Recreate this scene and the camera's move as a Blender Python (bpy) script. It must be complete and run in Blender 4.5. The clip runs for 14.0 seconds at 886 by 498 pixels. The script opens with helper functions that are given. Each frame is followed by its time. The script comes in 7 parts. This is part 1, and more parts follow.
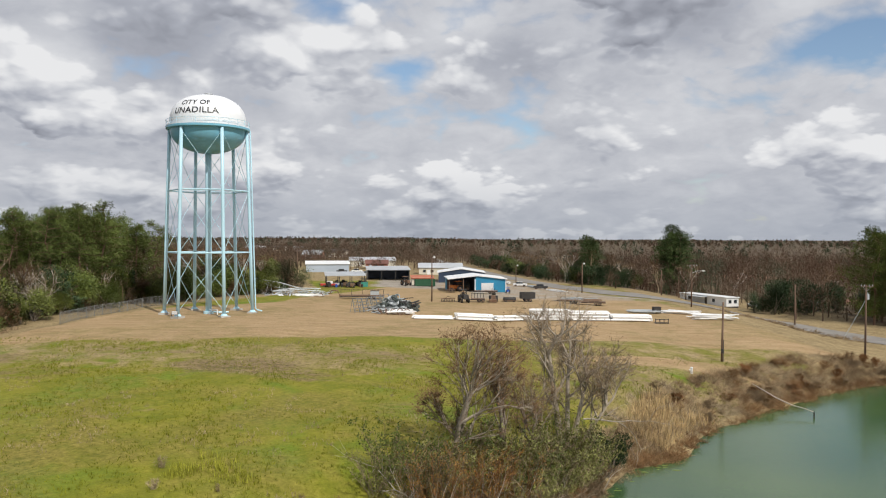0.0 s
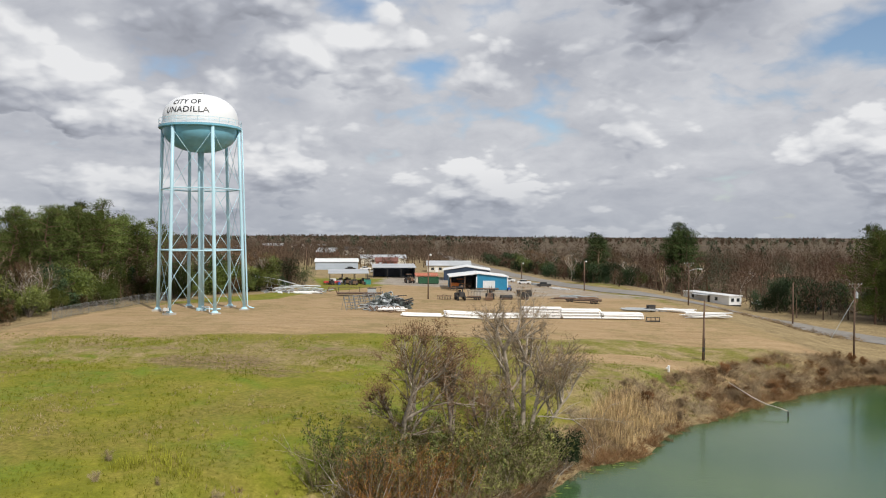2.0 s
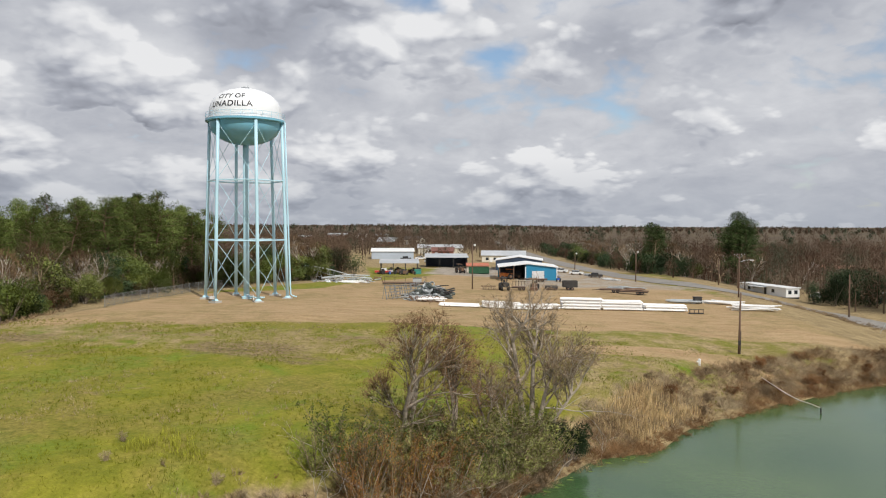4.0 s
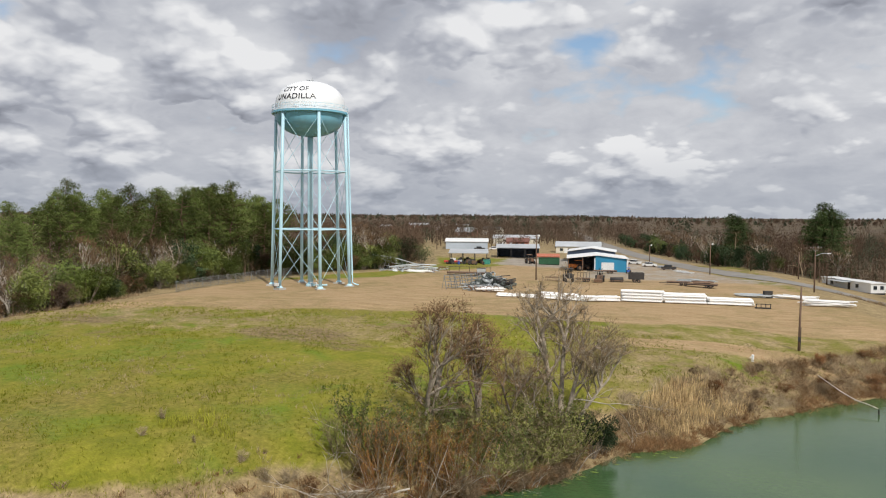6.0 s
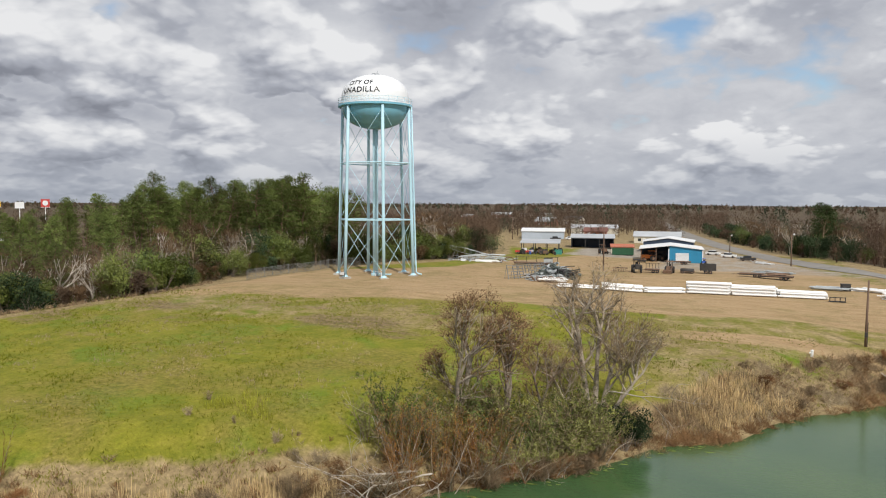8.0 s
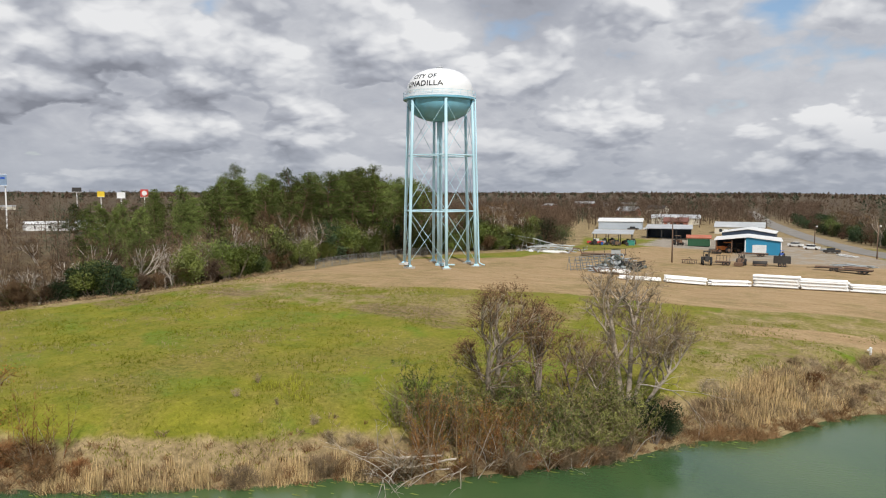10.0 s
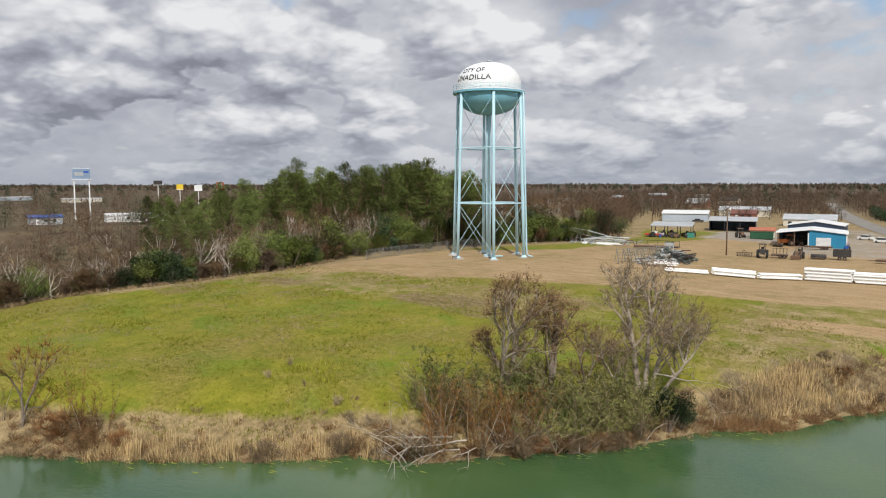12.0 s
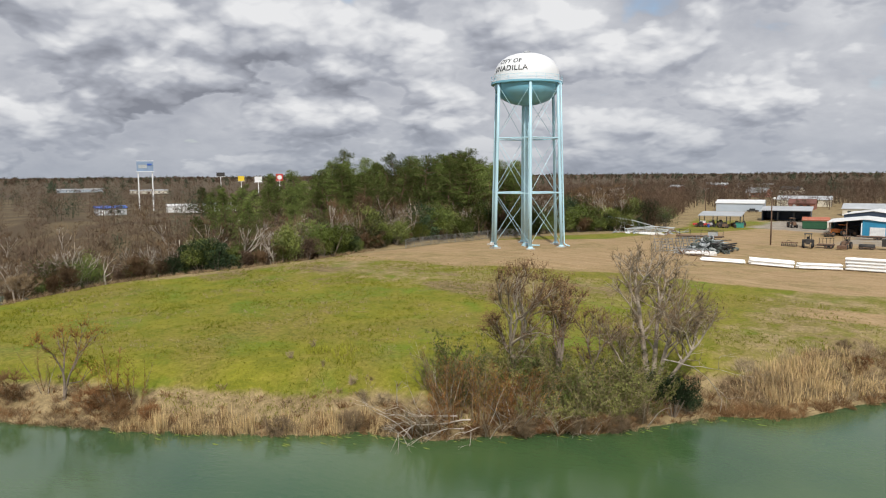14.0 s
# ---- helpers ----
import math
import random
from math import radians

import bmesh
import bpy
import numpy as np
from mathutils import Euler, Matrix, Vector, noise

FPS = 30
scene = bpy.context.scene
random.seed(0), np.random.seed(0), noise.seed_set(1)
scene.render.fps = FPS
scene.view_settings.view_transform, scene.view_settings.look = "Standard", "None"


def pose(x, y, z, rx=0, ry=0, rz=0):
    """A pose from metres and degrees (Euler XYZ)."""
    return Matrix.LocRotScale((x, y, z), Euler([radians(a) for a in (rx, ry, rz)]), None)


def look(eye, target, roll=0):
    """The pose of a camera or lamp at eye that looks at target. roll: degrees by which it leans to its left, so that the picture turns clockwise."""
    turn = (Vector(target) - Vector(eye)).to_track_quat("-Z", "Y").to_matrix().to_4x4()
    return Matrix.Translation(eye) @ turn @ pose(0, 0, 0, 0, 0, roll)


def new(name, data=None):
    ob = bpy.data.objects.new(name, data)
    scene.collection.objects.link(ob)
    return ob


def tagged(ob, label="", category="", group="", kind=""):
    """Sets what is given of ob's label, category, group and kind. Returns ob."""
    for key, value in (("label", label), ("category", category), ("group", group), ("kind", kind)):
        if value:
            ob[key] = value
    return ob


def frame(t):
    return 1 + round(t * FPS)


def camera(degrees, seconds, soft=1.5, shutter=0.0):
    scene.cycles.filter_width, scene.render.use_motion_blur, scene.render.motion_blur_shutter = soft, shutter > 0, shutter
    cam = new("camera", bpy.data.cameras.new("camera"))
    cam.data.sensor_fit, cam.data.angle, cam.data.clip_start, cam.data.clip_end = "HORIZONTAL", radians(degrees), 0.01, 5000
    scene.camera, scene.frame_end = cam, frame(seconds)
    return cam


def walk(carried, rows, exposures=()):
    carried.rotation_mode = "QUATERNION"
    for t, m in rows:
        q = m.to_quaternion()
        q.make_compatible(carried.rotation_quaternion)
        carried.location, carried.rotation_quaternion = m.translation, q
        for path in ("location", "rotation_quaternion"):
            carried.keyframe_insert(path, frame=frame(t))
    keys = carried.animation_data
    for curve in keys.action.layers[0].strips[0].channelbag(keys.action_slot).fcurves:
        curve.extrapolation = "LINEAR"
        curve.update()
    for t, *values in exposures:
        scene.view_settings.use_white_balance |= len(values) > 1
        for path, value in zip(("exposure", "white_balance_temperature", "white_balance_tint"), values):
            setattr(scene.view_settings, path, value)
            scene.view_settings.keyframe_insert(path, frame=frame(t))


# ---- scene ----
cam = camera(59.8, 14.0, soft=1.1)
PATH = [
    (0, (1.299, -1.274, 14.532), (1.303, 0.725, 14.499), 0.2),
    (0.5, (3.618, -1.392, 14.569), (3.62, 0.607, 14.535), 0.2),
    (1, (4.908, -1.48, 14.593), (4.907, 0.52, 14.56), 0.2),
    (1.5, (6.229, -1.573, 14.532), (6.208, 0.426, 14.497), 0.2),
    (2, (7.67, -1.665, 14.561), (7.613, 0.334, 14.522), 0.2),
    (2.5, (9.05, -1.721, 14.621), (8.954, 0.276, 14.575), 0.2),
    (3, (10.469, -1.805, 14.75), (10.333, 0.19, 14.696), 0.2),
    (5.5, (17.283, -1.73, 14.713), (16.884, 0.228, 14.628), 0.3),
    (6, (18.598, -1.62, 14.756), (18.145, 0.326, 14.663), 0.4),
    (6.5, (19.937, -1.506, 14.778), (19.429, 0.426, 14.678), 0.3),
    (7, (21.261, -1.508, 14.858), (20.698, 0.408, 14.751), 0.3),
    (7.5, (22.412, -1.398, 14.915), (21.796, 0.501, 14.8), 0.3),
    (8, (23.661, -1.424, 15.038), (22.992, 0.456, 14.916), 0.2),
    (8.5, (24.842, -1.407, 15.107), (24.12, 0.454, 14.979), 0.2),
    (9, (26.199, -1.504, 15.311), (25.425, 0.335, 15.175), 0.2),
    (11.5, (33.336, -1.764, 15.817), (32.33, -0.044, 15.648), -0.1),
    (12, (34.785, -1.758, 15.766), (33.744, -0.058, 15.593), -0.1),
    (12.5, (36.044, -1.62, 15.76), (34.971, 0.058, 15.581), -0.2),
    (13, (37.38, -1.461, 15.781), (36.274, 0.195, 15.596), -0.2),
    (13.5, (38.813, -1.419, 15.717), (37.673, 0.214, 15.527), -0.2),
    (14, (40.236, -1.375, 15.651), (39.066, 0.234, 15.455), -0.4),
]
walk(cam, [(t, look(eye, target, roll)) for t, eye, target, roll in PATH])

# ---- world, sun, exposure ----
SUN_AZ = Vector((0.589, -0.808))
SUN_EL = radians(45)


def maths(tree, op, a, b=None, clamp=False):
    n = tree.nodes.new("ShaderNodeMath")
    n.operation, n.use_clamp = op, clamp
    for i, v in enumerate((a, b)):
        if v is None:
            continue
        if isinstance(v, (int, float)):
            n.inputs[i].default_value = v
        else:
            tree.links.new(v, n.inputs[i])
    return n.outputs[0]


def mixc(tree, fac, a, b, blend="MIX"):
    n = tree.nodes.new("ShaderNodeMix")
    n.data_type, n.blend_type = "RGBA", blend
    for sock, v in ((n.inputs[0], fac), (n.inputs[6], a), (n.inputs[7], b)):
        if isinstance(v, (int, float)):
            sock.default_value = v
        elif isinstance(v, tuple):
            sock.default_value = (*v[:3], 1)
        else:
            tree.links.new(v, sock)
    return n.outputs[2]


def ramp(tree, v, stops):
    n = tree.nodes.new("ShaderNodeValToRGB")
    tree.links.new(v, n.inputs[0])
    e = n.color_ramp.elements
    while len(e) < len(stops):
        e.new(0.5)
    for el, (p, c) in zip(e, stops):
        el.position = p
        el.color = (c, c, c, 1) if isinstance(c, (int, float)) else (*c, 1)
    return n.outputs[0]


def noise_of(tree, vec, scale, detail=4, rough=0.55, dist=0.0):
    n = tree.nodes.new("ShaderNodeTexNoise")
    n.inputs["Scale"].default_value = scale
    n.inputs["Detail"].default_value = detail
    n.inputs["Roughness"].default_value = rough
    n.inputs["Distortion"].default_value = dist
    if vec is not None:
        tree.links.new(vec, n.inputs["Vector"])
    return n.outputs[0]


def vmath(tree, op, a, b=None, scale=None):
    n = tree.nodes.new("ShaderNodeVectorMath")
    n.operation = op
    for i, v in enumerate((a, b)):
        if v is None:
            continue
        if isinstance(v, tuple):
            n.inputs[i].default_value = v
        else:
            tree.links.new(v, n.inputs[i])
    if scale is not None:
        if isinstance(scale, (int, float)):
            n.inputs["Scale"].default_value = scale
        else:
            tree.links.new(scale, n.inputs["Scale"])
    return n.outputs[1] if op in ("DOT_PRODUCT", "LENGTH", "DISTANCE") else n.outputs[0]


def build_world():
    w = bpy.data.worlds.new("sky")
    scene.world = w
    w.use_nodes = True
    t = w.node_tree
    t.nodes.clear()
    out = t.nodes.new("ShaderNodeOutputWorld")
    bg = t.nodes.new("ShaderNodeBackground")
    sky = t.nodes.new("ShaderNodeTexSky")
    sky.sky_type, sky.sun_disc = "NISHITA", False
    sky.sun_elevation, sky.sun_rotation = SUN_EL, math.atan2(SUN_AZ.x, SUN_AZ.y)
    sky.air_density, sky.dust_density, sky.ozone_density = 1.0, 0.6, 1.5
    clear = vmath(t, "SCALE", sky.outputs[0], scale=0.13)
    tc = t.nodes.new("ShaderNodeTexCoord").outputs["Generated"]
    sep = t.nodes.new("ShaderNodeSeparateXYZ")
    t.links.new(tc, sep.inputs[0])
    up = maths(t, "MAXIMUM", sep.outputs[2], 0.0)
    inv = maths(t, "DIVIDE", 1.0, maths(t, "ADD", up, 0.37))
    flat = vmath(t, "MULTIPLY", tc, (1, 1, 0))
    plane = vmath(t, "ADD", vmath(t, "SCALE", flat, scale=inv), (0.0, 0.0, 3.7))
    bend = t.nodes.new("ShaderNodeTexNoise")
    bend.inputs["Scale"].default_value, bend.inputs["Detail"].default_value, bend.inputs["Roughness"].default_value = 3.1, 5, 0.6
    t.links.new(plane, bend.inputs["Vector"])
    p = vmath(t, "ADD", plane, vmath(t, "MULTIPLY", vmath(t, "SUBTRACT", bend.outputs["Color"], (0.5, 0.5, 0.5)), (0.12, 0.12, 0)))

    def thickness(q):
        """How deep the cloud is over a place of its layer: broad banks, heaped heads, frayed rims."""
        v = t.nodes.new("ShaderNodeTexVoronoi")
        v.feature = "F1"
        v.inputs["Scale"].default_value, v.inputs["Detail"].default_value, v.inputs["Roughness"].default_value = 2.7, 3.0, 0.52
        v.inputs["Lacunarity"].default_value = 2.3
        t.links.new(q, v.inputs["Vector"])
        heads = maths(t, "SUBTRACT", 0.85, v.outputs["Distance"])
        return maths(t, "ADD", maths(t, "MULTIPLY", noise_of(t, q, 2.0, 6, 0.5), 0.60), maths(t, "MULTIPLY", heads, 0.42))

    def region(az, el, wide, amount, flat_by=1.0):
        """A soft round region of the sky, squashed in height by flat_by."""
        a, e = radians(az), radians(el)
        d = vmath(t, "SUBTRACT", tc, (math.sin(a) * math.cos(e), math.cos(a) * math.cos(e), math.sin(e)))
        far = vmath(t, "LENGTH", vmath(t, "MULTIPLY", d, (1, 1, flat_by)))
        n = t.nodes.new("ShaderNodeMapRange")
        n.interpolation_type = "SMOOTHSTEP"
        t.links.new(far, n.inputs[0])
        n.inputs[1].default_value, n.inputs[2].default_value = radians(wide), 0.0
        n.inputs[3].default_value, n.inputs[4].default_value = 0.0, amount
        return n.outputs[0]

    def total(rows):
        out = region(*rows[0])
        for row in rows[1:]:
            out = maths(t, "ADD", out, region(*row))
        return out

    here = thickness(p)
    above = thickness(vmath(t, "ADD", vmath(t, "MULTIPLY", p, (0.965, 0.965, 1)), (0.012, 0, 0)))
    over = thickness(vmath(t, "ADD", vmath(t, "MULTIPLY", p, (0.88, 0.88, 1)), (0.04, 0, 0)))
    wisp = noise_of(t, plane, 6.5, 9, 0.62, 0.4)
    # thin places where the blue comes through, thick grey banks and sunlit heads
    thin = total(((-8, 16, 5.5, 0.20, 1.3), (-3, 12.0, 5.0, 0.17, 2.2), (27, 12.6, 7, 0.19, 2.4), (-46, 12.2, 8, 0.17, 2.6), (14, 17.5, 5, 0.12, 1.5)))
    grey = total(((-20.5, 13.8, 8.5, 0.30, 1.8), (5, 12.5, 7, 0.20, 2.0), (-46, 5.5, 8, 0.06, 2.2), (-31, 14.5, 6, 0.06, 2), (18, 15, 7, 0.16, 2)))
    lit = total(((-9.5, 11.3, 4.2, 0.24, 1.0), (-27, 11.3, 6, 0.20, 1.8), (1.5, 15.5, 4.5, 0.16, 1.8), (16, 9.0, 8, 0.10, 2.5), (-37, 8.5, 6, 0.14, 2.0), (24, 16, 5, 0.12, 1.8)))
    low = ramp(t, up, [(0.0, 1.0), (0.085, 0.0)])
    dens = maths(t, "ADD", maths(t, "ADD", here, 0.345), maths(t, "MULTIPLY", ramp(t, up, [(0.0, 1.0), (0.2, 0.0)]), 0.14))
    dens = maths(t, "ADD", maths(t, "SUBTRACT", dens, thin), maths(t, "MULTIPLY", maths(t, "SUBTRACT", wisp, 0.5), 0.20))
    cover = ramp(t, dens, [(0.30, 0.0), (0.47, 1.0)])
    lum = maths(t, "ADD", maths(t, "MULTIPLY", maths(t, "SUBTRACT", here, above), 2.3), maths(t, "MULTIPLY", maths(t, "SUBTRACT", here, over), 1.5))
    lum = maths(t, "ADD", lum, maths(t, "MULTIPLY", maths(t, "SUBTRACT", wisp, 0.5), 0.20))
    lum = maths(t, "ADD", lum, maths(t, "MULTIPLY", maths(t, "SUBTRACT", 0.33, here), 0.55))
    # heaped clouds stand out with crisp rims before a paler veil
    heaped = ramp(t, maths(t, "ADD", here, maths(t, "MULTIPLY", maths(t, "SUBTRACT", wisp, 0.5), 0.10)), [(0.185, 0.0), (0.24, 1.0)])
    veil = maths(t, "ADD", 0.13, maths(t, "MULTIPLY", maths(t, "SUBTRACT", wisp, 0.5), 0.5))
    lum = maths(t, "ADD", maths(t, "MULTIPLY", maths(t, "SUBTRACT", lum, veil), maths(t, "ADD", maths(t, "MULTIPLY", heaped, 0.85), 0.15)), veil)
    lum = maths(t, "ADD", maths(t, "SUBTRACT", lum, grey), lit)
    lum = maths(t, "ADD", lum, 0.48, clamp=True)
    tone = ramp(t, lum, [(0.0, (0.27, 0.285, 0.335)), (0.42, (0.47, 0.492, 0.555)), (0.72, (0.72, 0.735, 0.775)), (1.0, (0.93, 0.935, 0.95))])
    cloud = mixc(t, maths(t, "MULTIPLY", low, 0.62), tone, (0.375, 0.415, 0.49))
    col = mixc(t, cover, clear, cloud)
    t.links.new(col, bg.inputs[0])
    bg.inputs[1].default_value = 1.0
    t.links.new(bg.outputs[0], out.inputs[0])


build_world()
sun_data = bpy.data.lights.new("sun", "SUN")
sun_data.energy, sun_data.angle, sun_data.color = 4.3, radians(0.6), (1.0, 0.955, 0.885)
sun_dir = Vector((SUN_AZ.x * math.cos(SUN_EL), SUN_AZ.y * math.cos(SUN_EL), math.sin(SUN_EL)))
sun = new("sun", sun_data)
sun.matrix_world = look(sun_dir * 300, (0, 0, 0))
scene.view_settings.exposure = -0.2


# ---- materials ----
def material(name, color, rough=0.7, metal=0.0, vary=0.25, grain=3.0, second=None, bump=0.0, island=0.0, each=0.0, spec=0.5, streak=False):
    m = bpy.data.materials.new(name)
    m.use_nodes = True
    t = m.node_tree
    b = t.nodes["Principled BSDF"]
    b.inputs["Roughness"].default_value, b.inputs["Metallic"].default_value = rough, metal
    b.inputs["Specular IOR Level"].default_value = spec
    pos = t.nodes.new("ShaderNodeNewGeometry").outputs["Position"]
    if streak:
        pos = vmath(t, "MULTIPLY", pos, (1, 1, 0.12))
    n1 = noise_of(t, pos, grain, 5)
    n2 = noise_of(t, pos, grain * 0.17, 3)
    f = ramp(t, maths(t, "ADD", maths(t, "MULTIPLY", n1, 0.5), maths(t, "MULTIPLY", n2, 0.5)), [(0.35, 0.0), (0.65, 1.0)])
    dark = tuple(c * (1 - vary) for c in color)
    lite = second or tuple(min(1, c * (1 + vary)) for c in color)
    col = mixc(t, f, dark, lite)
    if island:
        r = t.nodes.new("ShaderNodeNewGeometry").outputs["Random Per Island"]
        col = mixc(t, 1.0, col, ramp(t, r, [(0.0, 1 - island), (1.0, 1 + island)]), "MULTIPLY")
    if each:
        r = t.nodes.new("ShaderNodeObjectInfo").outputs["Random"]
        col = mixc(t, 1.0, col, ramp(t, r, [(0.0, 1 - each), (1.0, 1 + each)]), "MULTIPLY")
    t.links.new(col, b.inputs["Base Color"])
    if bump:
        bp = t.nodes.new("ShaderNodeBump")
        bp.inputs["Strength"].default_value, bp.inputs["Distance"].default_value = bump, 0.05
        t.links.new(n1, bp.inputs["Height"])
        t.links.new(bp.outputs[0], b.inputs["Normal"])
    return m


